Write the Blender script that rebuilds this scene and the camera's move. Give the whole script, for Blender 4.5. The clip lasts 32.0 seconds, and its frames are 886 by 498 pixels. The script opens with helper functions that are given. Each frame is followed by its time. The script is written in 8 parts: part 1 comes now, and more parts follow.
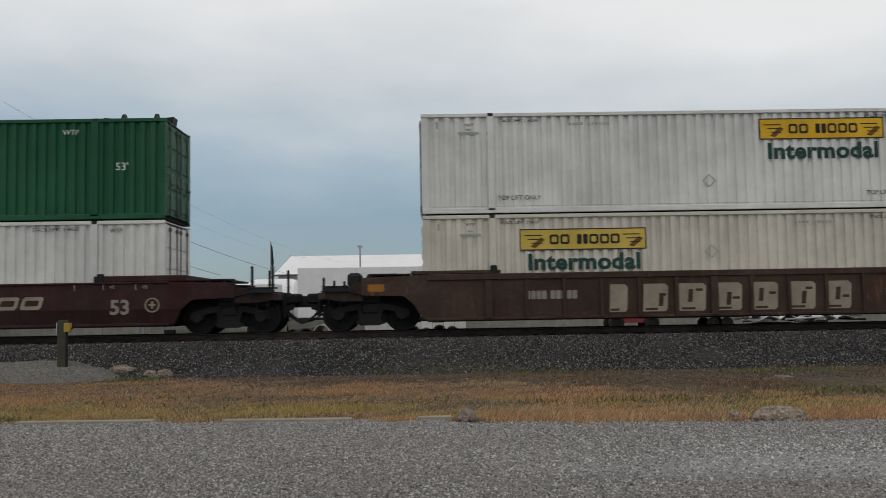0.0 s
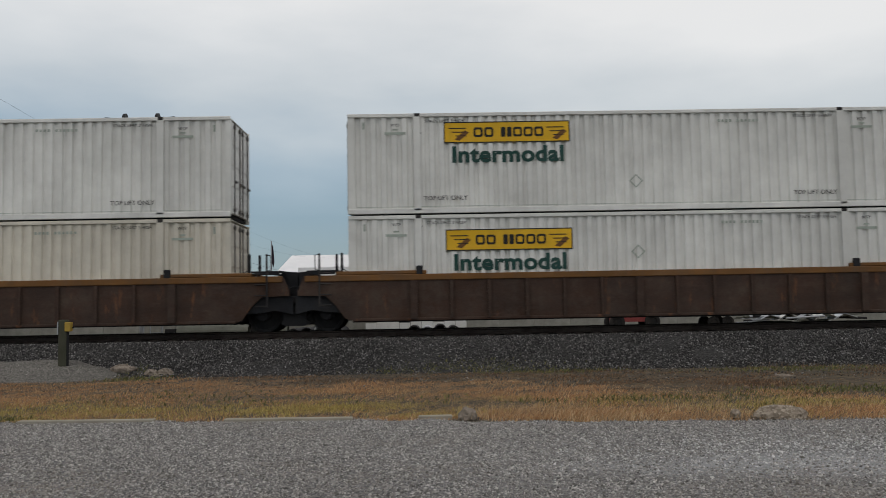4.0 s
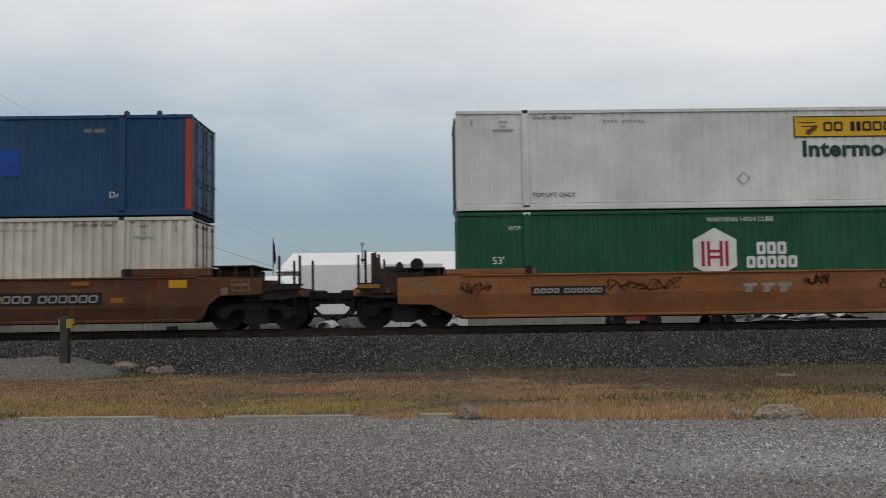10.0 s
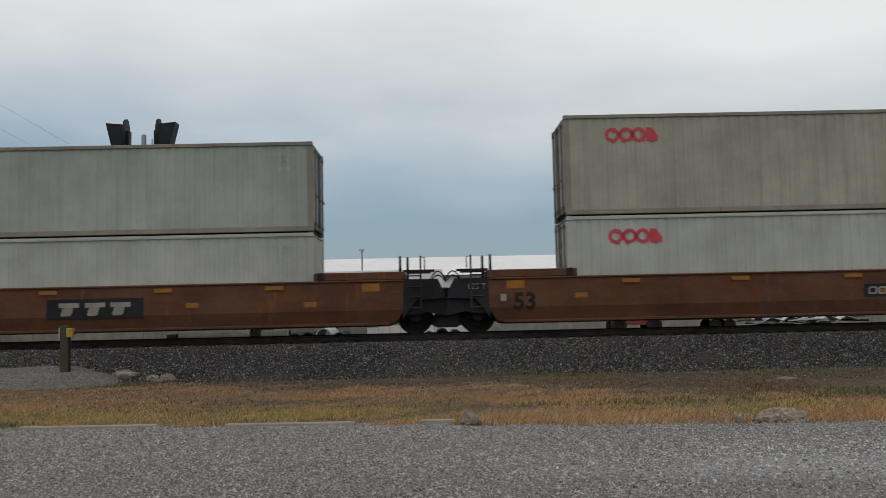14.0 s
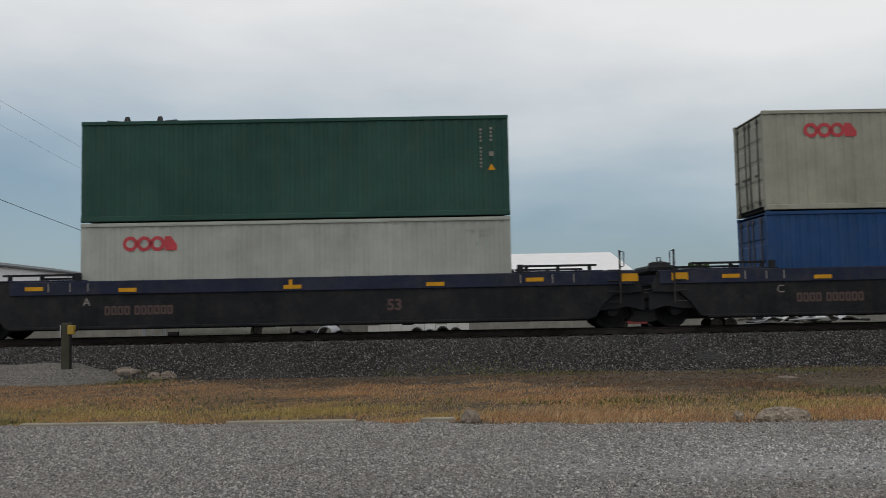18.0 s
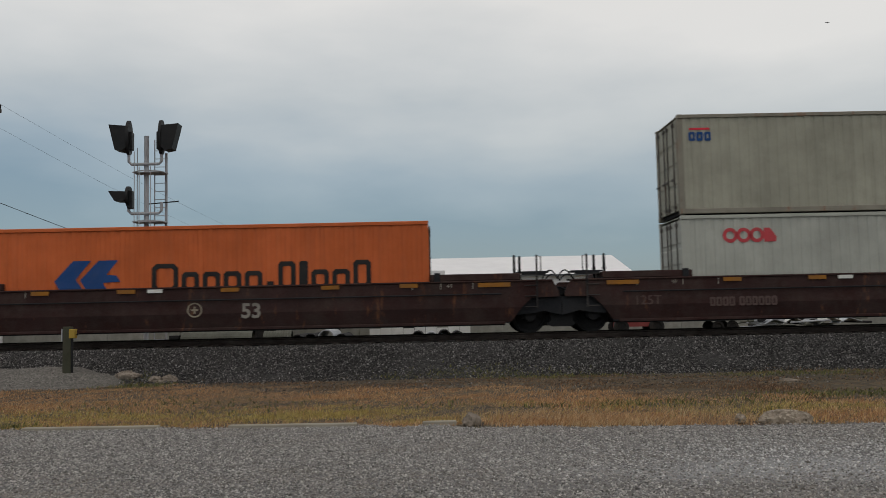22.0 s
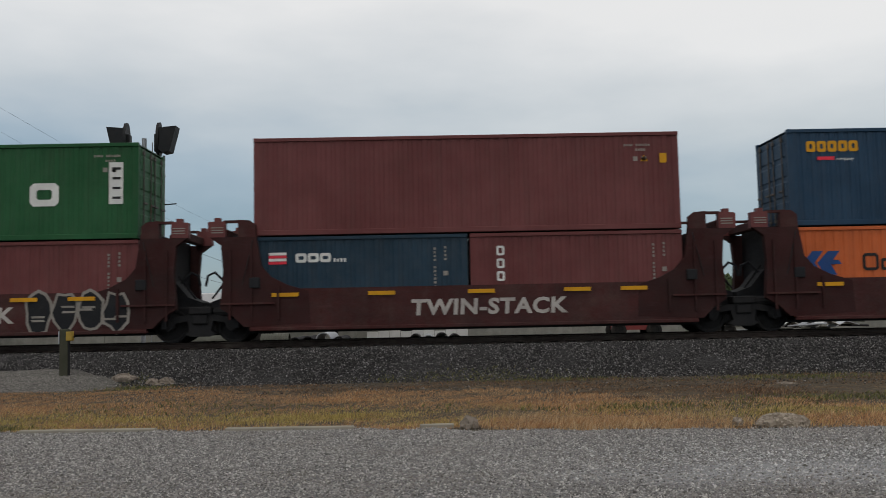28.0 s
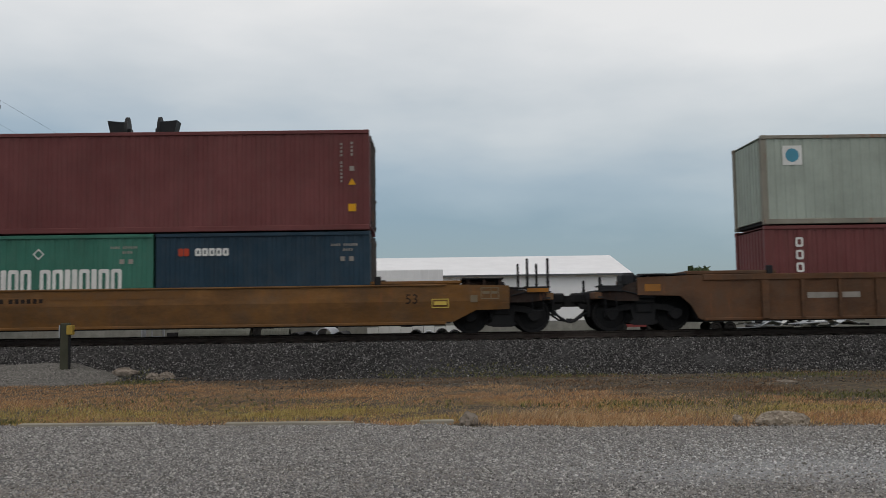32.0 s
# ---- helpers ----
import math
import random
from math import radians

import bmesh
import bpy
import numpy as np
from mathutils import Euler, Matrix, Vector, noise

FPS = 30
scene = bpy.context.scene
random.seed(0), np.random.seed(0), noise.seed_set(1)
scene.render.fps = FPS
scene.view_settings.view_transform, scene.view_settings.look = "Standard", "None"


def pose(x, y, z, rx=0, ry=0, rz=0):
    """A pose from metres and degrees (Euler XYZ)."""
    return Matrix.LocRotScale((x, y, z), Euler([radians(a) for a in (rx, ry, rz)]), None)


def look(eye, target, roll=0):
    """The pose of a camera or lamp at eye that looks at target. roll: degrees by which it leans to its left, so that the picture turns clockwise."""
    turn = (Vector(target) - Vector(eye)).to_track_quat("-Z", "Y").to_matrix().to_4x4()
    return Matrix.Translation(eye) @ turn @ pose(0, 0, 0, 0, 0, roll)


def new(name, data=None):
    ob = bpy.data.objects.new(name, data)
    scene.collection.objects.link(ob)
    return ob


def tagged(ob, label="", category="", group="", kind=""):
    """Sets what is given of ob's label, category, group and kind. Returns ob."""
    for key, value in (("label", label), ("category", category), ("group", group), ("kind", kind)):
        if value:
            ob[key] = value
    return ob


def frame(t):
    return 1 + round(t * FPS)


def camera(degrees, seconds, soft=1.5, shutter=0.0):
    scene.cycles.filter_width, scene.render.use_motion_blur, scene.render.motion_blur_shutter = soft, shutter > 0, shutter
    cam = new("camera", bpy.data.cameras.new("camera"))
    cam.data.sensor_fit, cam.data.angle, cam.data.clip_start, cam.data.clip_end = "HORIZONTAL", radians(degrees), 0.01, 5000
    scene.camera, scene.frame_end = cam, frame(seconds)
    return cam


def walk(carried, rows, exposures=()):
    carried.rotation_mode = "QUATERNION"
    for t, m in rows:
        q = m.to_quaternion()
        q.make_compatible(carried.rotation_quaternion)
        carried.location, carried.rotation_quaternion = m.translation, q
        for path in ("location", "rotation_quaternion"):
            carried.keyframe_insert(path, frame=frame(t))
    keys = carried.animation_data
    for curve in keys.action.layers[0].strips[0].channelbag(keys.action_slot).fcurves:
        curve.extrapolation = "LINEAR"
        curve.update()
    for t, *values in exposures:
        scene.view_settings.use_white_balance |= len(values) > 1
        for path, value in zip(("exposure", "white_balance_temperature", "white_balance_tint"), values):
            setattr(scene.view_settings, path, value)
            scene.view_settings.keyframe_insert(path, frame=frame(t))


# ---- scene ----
# Camera: hand-held at eye height beside the road, looking across the track.
EYE = (0.0, 0.0, 1.55)
cam = camera(53.2, 32.0, soft=0.85, shutter=0.08)
TURNS = [
    (0.0, 93.892, 0.993, -0.836), (0.5, 93.89, 0.992, -0.836), (1.0, 93.885, 0.984, -0.838),
    (1.5, 93.859, 1.057, -0.839), (2.0, 93.888, 1.137, -0.81), (2.5, 93.904, 1.185, -0.81),
    (3.0, 93.888, 1.136, -0.793), (3.5, 93.863, 1.07, -0.79), (5.5, 93.756, 0.922, -0.766),
    (6.0, 93.728, 0.844, -0.743), (6.5, 93.692, 0.803, -0.74), (7.0, 93.67, 0.799, -0.731),
    (7.5, 93.645, 0.757, -0.728), (8.0, 93.63, 0.726, -0.719), (8.5, 93.649, 0.744, -0.721),
    (9.0, 93.696, 0.757, -0.702), (9.5, 93.707, 0.789, -0.71), (10.0, 93.728, 0.822, -0.71),
    (10.5, 93.768, 0.828, -0.704), (11.0, 93.784, 0.852, -0.697), (11.5, 93.877, 0.956, -0.711),
    (12.0, 93.96, 1.087, -0.717), (12.5, 93.998, 1.147, -0.701), (13.0, 94.01, 1.189, -0.701),
    (13.5, 94.068, 1.203, -0.688), (14.0, 94.105, 1.289, -0.693), (14.5, 94.101, 1.278, -0.688),
    (16.5, 94.091, 1.246, -0.644), (17.0, 94.061, 1.178, -0.636), (17.5, 94.025, 1.102, -0.627),
    (18.0, 93.992, 1.127, -0.63), (18.5, 93.967, 1.08, -0.626), (19.0, 93.95, 1.015, -0.609),
    (19.5, 93.95, 1.015, -0.593), (20.0, 93.972, 1.081, -0.585), (20.5, 94.038, 1.105, -0.578),
    (21.0, 94.093, 1.128, -0.571), (21.5, 94.16, 1.173, -0.564), (22.0, 94.196, 1.241, -0.545),
    (22.5, 94.243, 1.233, -0.569), (23.0, 94.312, 1.295, -0.573), (23.5, 94.374, 1.322, -0.581),
    (24.0, 94.37, 1.308, -0.582), (24.5, 94.456, 1.366, -0.645), (25.0, 94.48, 1.36, -0.668),
    (25.5, 94.445, 1.324, -0.665), (27.5, 94.382, 1.159, -0.688), (28.0, 94.382, 1.161, -0.706),
    (28.5, 94.357, 1.085, -0.719), (29.0, 94.306, 1.083, -0.717), (29.5, 94.276, 1.016, -0.701),
    (30.0, 94.272, 1.002, -0.699), (30.5, 94.229, 0.977, -0.69), (31.0, 94.195, 0.932, -0.686),
    (31.5, 94.16, 0.84, -0.677), (32.0, 94.131, 0.831, -0.679)]
walk(cam, [(t, pose(*EYE, rx, ry, rz)) for t, rx, ry, rz in TURNS], exposures=[(0.0, 0.0, 6850, 12), (7.3, 0.0, 6850, 12), (8.0, 0.06, 6850, 12), (9.0, 0.04, 6850, 12), (10.0, 0.01, 6850, 12), (11.0, 0.08, 6850, 12), (11.7, 0.0, 6850, 12), (21.0, 0.0, 6850, 12), (21.5, -0.04, 6900, 12), (22.0, -0.13, 7050, 12), (22.4, -0.02, 6930, 12), (23.0, 0.0, 6880, 12), (32.0, 0.0, 6850, 12)])

# Distance that the train has rolled to the left, in metres, by the second.
ROLLED = [
    (0.0, 0.0), (1.0, 20.98), (2.0, 42.01), (3.0, 63.06), (3.5, 73.6), (5.5, 115.64), (6.0, 126.09),
    (7.0, 147.09), (8.0, 168.05), (9.0, 189.05), (10.0, 210.2), (11.0, 231.2), (11.5, 241.8), (12.0, 252.76),
    (13.0, 273.77), (14.0, 294.8), (14.5, 305.31), (16.5, 347.32), (17.0, 357.87), (18.0, 378.95),
    (19.0, 400.03), (20.0, 421.15), (21.0, 442.32), (22.0, 463.45), (23.0, 484.59), (24.0, 505.71),
    (25.0, 526.81), (25.5, 537.37), (27.5, 579.66), (28.0, 590.28), (29.0, 611.53), (30.0, 632.74),
    (31.0, 653.95), (32.0, 675.14)]
TRACK_Y, RAIL_Z = 26.33, 0.955

# ---- world and sun: an overcast day, brighter cloud above blue-grey horizon, unseen zenith dimmed ----
world = bpy.data.worlds.new("overcast")
scene.world = world
world.use_nodes = True
wn, wl = world.node_tree.nodes, world.node_tree.links
wn.clear()


def world_node(kind, **values):
    n = wn.new(kind)
    for key, value in values.items():
        n.inputs[key].default_value = value
    return n


sky = wn.new("ShaderNodeTexSky")
sky.sky_type, sky.sun_disc = "NISHITA", False
sky.sun_elevation, sky.sun_rotation = radians(52), radians(150)
w_coord = wn.new("ShaderNodeTexCoord")
w_split = wn.new("ShaderNodeSeparateXYZ")
w_map = world_node("ShaderNodeMapping", Scale=(1.6, 1.6, 5.0))
w_noise = world_node("ShaderNodeTexNoise", Scale=1.7, Detail=5.0, Roughness=0.5)
w_warp = wn.new("ShaderNodeMath")
w_warp.operation = "MULTIPLY_ADD"
w_warp.inputs[1].default_value = 0.20
w_ramp = wn.new("ShaderNodeValToRGB")
# Stops at 0.66 and 1.0 lie out of view, greyed to hold the light down.
SKY_STOPS = [(0.0, (0.135, 0.21, 0.27)), (1.0, (0.46, 0.47, 0.48)), (0.09, (0.148, 0.232, 0.302)), (0.15, (0.262, 0.34, 0.40)),
             (0.22, (0.47, 0.515, 0.533)), (0.32, (0.725, 0.74, 0.732)), (0.46, (0.785, 0.79, 0.774)), (0.66, (0.52, 0.53, 0.54))]
stops = w_ramp.color_ramp.elements
for _ in SKY_STOPS[2:]:
    stops.new(0.5)
for e, (p, c) in zip(stops, sorted(SKY_STOPS)):
    e.position, e.color = p, (*c, 1)
w_tint = wn.new("ShaderNodeMix")
w_tint.data_type = "RGBA"
w_tint.inputs["Factor"].default_value = 0.03
w_back = world_node("ShaderNodeBackground", Strength=1.0)
w_out = wn.new("ShaderNodeOutputWorld")
wl.new(w_coord.outputs["Generated"], w_split.inputs[0])
wl.new(w_coord.outputs["Generated"], w_map.inputs["Vector"])
wl.new(w_map.outputs[0], w_noise.inputs["Vector"])
w_mid = wn.new("ShaderNodeMath")
w_mid.operation = "SUBTRACT"
w_mid.inputs[1].default_value = 0.5
wl.new(w_noise.outputs["Fac"], w_mid.inputs[0])
wl.new(w_mid.outputs[0], w_warp.inputs[0])
w_lean = wn.new("ShaderNodeMath")
w_lean.operation = "MULTIPLY_ADD"
w_lean.inputs[1].default_value = 0.10
wl.new(w_split.outputs["X"], w_lean.inputs[0])
wl.new(w_split.outputs["Z"], w_lean.inputs[2])
wl.new(w_lean.outputs[0], w_warp.inputs[2])
wl.new(w_warp.outputs[0], w_ramp.inputs["Fac"])
wl.new(w_ramp.outputs["Color"], w_tint.inputs[6])
wl.new(sky.outputs["Color"], w_tint.inputs[7])
wl.new(w_tint.outputs[2], w_back.inputs["Color"])
wl.new(w_back.outputs[0], w_out.inputs["Surface"])

sun_data = bpy.data.lights.new("sun", "SUN")
sun_data.energy, sun_data.angle, sun_data.color = 0.5, radians(25), (1.0, 0.97, 0.93)
sun = new("sun", sun_data)
sun.matrix_world = look((0, 0, 40), (9, 16, 0))

# ---- materials ----
MATS = {}


def lin(c):
    return tuple((v / 255 / 12.92) if v <= 10 else ((v / 255 + 0.055) / 1.055) ** 2.4 for v in c)


def mat_base(name, rough=0.6, metal=0.0):
    m = bpy.data.materials.new(name)
    m.use_nodes = True
    nt = m.node_tree
    bsdf = nt.nodes["Principled BSDF"]
    bsdf.inputs["Roughness"].default_value = rough
    bsdf.inputs["Metallic"].default_value = metal
    return m, nt, bsdf


def node(nt, kind, links=(), **values):
    n = nt.nodes.new(kind)
    for key, value in values.items():
        n.inputs[key].default_value = value
    for socket, out in links:
        nt.links.new(out, n.inputs[socket])
    return n


def mix(nt, fac, a, b):
    n = nt.nodes.new("ShaderNodeMix")
    n.data_type = "RGBA"
    for i, v in ((0, fac), (6, a), (7, b)):
        if hasattr(v, "is_linked"):
            nt.links.new(v, n.inputs[i])
        elif i == 0:
            n.inputs[i].default_value = v
        else:
            n.inputs[i].default_value = (*v, 1)
    return n.outputs[2]


def ramp(nt, fac, stops):
    n = nt.nodes.new("ShaderNodeValToRGB")
    el = n.color_ramp.elements
    while len(el) < len(stops):
        el.new(0.5)
    for e, (p, c) in zip(el, stops):
        e.position, e.color = p, (c, c, c, 1) if not hasattr(c, "__len__") else (*c, 1)
    nt.links.new(fac, n.inputs["Fac"])
    return n.outputs["Color"]


def noise_tex(nt, coord, scale, detail=4.0, stretch=(1, 1, 1), rough=0.6):
    mp = node(nt, "ShaderNodeMapping", [("Vector", coord)], Scale=stretch)
    return node(nt, "ShaderNodeTexNoise", [("Vector", mp.outputs[0])], Scale=scale, Detail=detail, Roughness=rough).outputs["Fac"]


def paint(name, srgb, rough=0.55, gain=1.5, dirt=0.25, rust=0.0, streak=0.3, grime=(0.10, 0.085, 0.07), mottle=0.0, vary=0.14, shine=0.25):
    """Weathered paint on steel: faded patches, run-down streaks, grime and rust blooms."""
    if name in MATS:
        return MATS[name]
    m, nt, bsdf = mat_base(name, rough)
    co = node(nt, "ShaderNodeTexCoord").outputs["Object"]
    seed = node(nt, "ShaderNodeObjectInfo").outputs["Random"]
    shift = node(nt, "ShaderNodeVectorMath", [(0, co)])
    push = node(nt, "ShaderNodeCombineXYZ", [("X", node(nt, "ShaderNodeMath", [(0, seed)]).outputs[0])])
    nt.links.new(push.outputs[0], shift.inputs[1])
    co = shift.outputs[0]
    base = tuple(min(0.8, (v * gain * 0.70) ** 1.15) for v in lin(srgb))
    pale = tuple(min(0.88, v * (1.02 + vary) + 0.08 * vary) for v in base)
    dark = tuple(v * (1 - vary) for v in base)
    bsdf.inputs["Specular IOR Level"].default_value = shine
    c = mix(nt, ramp(nt, noise_tex(nt, co, 0.55, 5), [(0.35, 0.0), (0.7, 1.0)]), dark, pale)
    if streak:
        s = ramp(nt, noise_tex(nt, co, 3.2, 4, (1, 1, 0.06)), [(0.52, 0.0), (0.74, streak)])
        c = mix(nt, s, c, tuple(v * 0.55 + g * 0.35 for v, g in zip(base, grime)))
    if dirt:
        d = ramp(nt, noise_tex(nt, co, 1.7, 8, (1, 1, 1), 0.7), [(0.45, 0.0), (0.75, dirt)])
        c = mix(nt, d, c, grime)
    if mottle:
        big = ramp(nt, noise_tex(nt, co, 0.9, 9, (0.6, 1, 1.3), 0.72), [(0.42, 0.0), (0.68, mottle)])
        c = mix(nt, big, c, tuple(v * 0.35 + 0.012 for v in base))
        pale2 = ramp(nt, noise_tex(nt, co, 2.3, 6, (0.5, 1, 1.6), 0.65), [(0.60, 0.0), (0.78, mottle * 0.6)])
        c = mix(nt, pale2, c, tuple(v * 1.25 + 0.03 for v in base))
    if rust > 0.5:
        where = ramp(nt, noise_tex(nt, co, 0.42, 3, (1, 1, 1.4)), [(0.42, 0.0), (0.56, 1.0)])
        runs = ramp(nt, noise_tex(nt, co, 9.0, 5, (1, 1, 0.10), 0.65), [(0.44, 0.0), (0.60, 0.9)])
        both = node(nt, "ShaderNodeMath", [(0, node(nt, "ShaderNodeSeparateColor", [("Color", where)]).outputs[0]), (1, node(nt, "ShaderNodeSeparateColor", [("Color", runs)]).outputs[0])])
        both.operation = "MULTIPLY"
        c = mix(nt, both.outputs[0], c, (0.42, 0.22, 0.09))
        specks = ramp(nt, noise_tex(nt, co, 7.0, 6, (1, 1, 0.45), 0.75), [(0.57, 0.0), (0.63, 0.9)])
        both = node(nt, "ShaderNodeMath", [(0, node(nt, "ShaderNodeSeparateColor", [("Color", where)]).outputs[0]), (1, node(nt, "ShaderNodeSeparateColor", [("Color", specks)]).outputs[0])])
        both.operation = "MULTIPLY"
        c = mix(nt, both.outputs[0], c, (0.10, 0.055, 0.03))
    elif rust:
        r1 = ramp(nt, noise_tex(nt, co, 2.6, 7, (1, 1, 0.22), 0.72), [(0.60 - 0.12 * rust, 0.0), (0.70, min(1, 0.5 + rust))])
        c = mix(nt, r1, c, (0.24, 0.095, 0.04))
    nt.links.new(c, bsdf.inputs["Base Color"])
    fine = noise_tex(nt, co, 26, 3)
    nt.links.new(ramp(nt, fine, [(0.3, rough - 0.1), (0.7, min(1, rough + 0.2))]), bsdf.inputs["Roughness"])
    bump = node(nt, "ShaderNodeBump", [("Height", noise_tex(nt, co, 5.0, 5))], Strength=0.12, Distance=0.02)
    nt.links.new(bump.outputs[0], bsdf.inputs["Normal"])
    MATS[name] = m
    return m


def flat_paint(name, srgb, rough=0.6, gain=1.5):
    return paint(name, srgb, rough, gain, dirt=0.18, streak=0.2)


def grained(name, stops, scale, rough=0.9, bump=0.6, dist=0.03, detail=8.0, big=0.15, patch=None, packed=()):
    """Loose or natural ground stuff: fine grain over slow patches."""
    m, nt, bsdf = mat_base(name, rough)
    co = node(nt, "ShaderNodeTexCoord").outputs["Object"]
    v = node(nt, "ShaderNodeTexVoronoi", [("Vector", co)], Scale=scale)
    grain = ramp(nt, node(nt, "ShaderNodeSeparateColor", [("Color", v.outputs["Color"])]).outputs[0], stops)
    slow = ramp(nt, noise_tex(nt, co, big, 6), [(0.3, 0.72), (0.7, 1.18)])
    mul = nt.nodes.new("ShaderNodeMix")
    mul.data_type, mul.blend_type = "RGBA", "MULTIPLY"
    mul.inputs[0].default_value = 1.0
    nt.links.new(grain, mul.inputs[6]), nt.links.new(slow, mul.inputs[7])
    c = mul.outputs[2]
    if patch:
        c = mix(nt, ramp(nt, noise_tex(nt, co, patch[1], 6), [(0.48, 0.0), (0.62, patch[2])]), c, patch[0])
    for colour, x, y, rx, ry, amount in packed:
        mp = node(nt, "ShaderNodeMapping", [("Vector", co)], Location=(-x / rx, -y / ry, 0), Scale=(1 / rx, 1 / ry, 0))
        ball = nt.nodes.new("ShaderNodeTexGradient")
        ball.gradient_type = "SPHERICAL"
        nt.links.new(mp.outputs[0], ball.inputs["Vector"])
        ragged = node(nt, "ShaderNodeMath", [(0, ball.outputs["Fac"]), (1, noise_tex(nt, co, 1.6, 7))])
        ragged.operation = "MULTIPLY"
        c = mix(nt, ramp(nt, ragged.outputs[0], [(0.05, 0.0), (0.3, amount)]), c, colour)
    nt.links.new(c, bsdf.inputs["Base Color"])
    b = node(nt, "ShaderNodeBump", [("Height", v.outputs["Distance"])], Strength=bump, Distance=dist)
    nt.links.new(b.outputs[0], bsdf.inputs["Normal"])
    MATS[name] = m
    return m


def island(name, stops, rough=0.85, scale=0.0, other=None):
    """Colour by piece of a joined mesh, with slow patches of another colour."""
    m, nt, bsdf = mat_base(name, rough)
    r = node(nt, "ShaderNodeNewGeometry").outputs["Random Per Island"]
    c = ramp(nt, r, stops)
    if other:
        co = node(nt, "ShaderNodeTexCoord").outputs["Object"]
        for colour, s, lo, hi, amount in other:
            c = mix(nt, ramp(nt, noise_tex(nt, co, s, 5), [(lo, 0.0), (hi, amount)]), c, colour)
    nt.links.new(c, bsdf.inputs["Base Color"])
    MATS[name] = m
    return m


DARK_STEEL = paint("dark_running_gear_steel", (46, 46, 48), 0.8, 1.0, dirt=0.4, streak=0.1, grime=(0.034, 0.031, 0.029), shine=0.2)
BLACK = paint("black_end_paint", (46, 48, 53), 0.75, 1.0, dirt=0.4, streak=0.2, grime=(0.034, 0.03, 0.027), shine=0.25)
RAIL_STEEL = paint("rusty_rail_steel", (62, 48, 42), 0.6, 1.0, dirt=0.5, streak=0)
TREAD = paint("worn_wheel_tread", (105, 100, 96), 0.35, 1.0, dirt=0.4, streak=0)
TREAD.node_tree.nodes["Principled BSDF"].inputs["Metallic"].default_value = 0.8
GALV = paint("galvanised_steel", (178, 182, 186), 0.45, 1.3, dirt=0.15, streak=0.1)
SIGNAL_BLACK = paint("signal_black", (26, 30, 34), 0.5, 1.0, dirt=0.1, streak=0)
YELLOW = flat_paint("reflector_yellow", (214, 160, 30))
YELLOW_DULL = paint("faded_yellow_plate", (172, 118, 40), 0.6, 1.3, dirt=0.5)
WHITE = flat_paint("white_lettering", (222, 222, 218))
FADED_WHITE = paint("faded_white_lettering", (196, 190, 184), 0.6, 1.4, dirt=0.5, mottle=0.3)
WHITE_DULL = paint("dirty_white_lettering", (166, 160, 152), 0.6, 1.3, dirt=0.45)
DARK_INK = flat_paint("dark_lettering", (44, 44, 46), gain=1.1)
GREEN_INK = flat_paint("green_lettering", (30, 76, 70))
FADED_RED = paint("faded_red_lettering", (206, 84, 92), 0.6, 1.45, dirt=0.25, mottle=0.25)
RED_INK = flat_paint("red_lettering", (222, 62, 82))
BLUE_INK = flat_paint("blue_lettering", (28, 80, 136))
SIGN_YELLOW = flat_paint("sign_yellow", (220, 178, 44))
SIGN_OLD = paint("faded_sign_yellow", (206, 182, 92), 0.6, 1.5, dirt=0.2)
CASTING = paint("dark_corner_casting", (58, 56, 56), 0.7, 1.0, dirt=0.4)

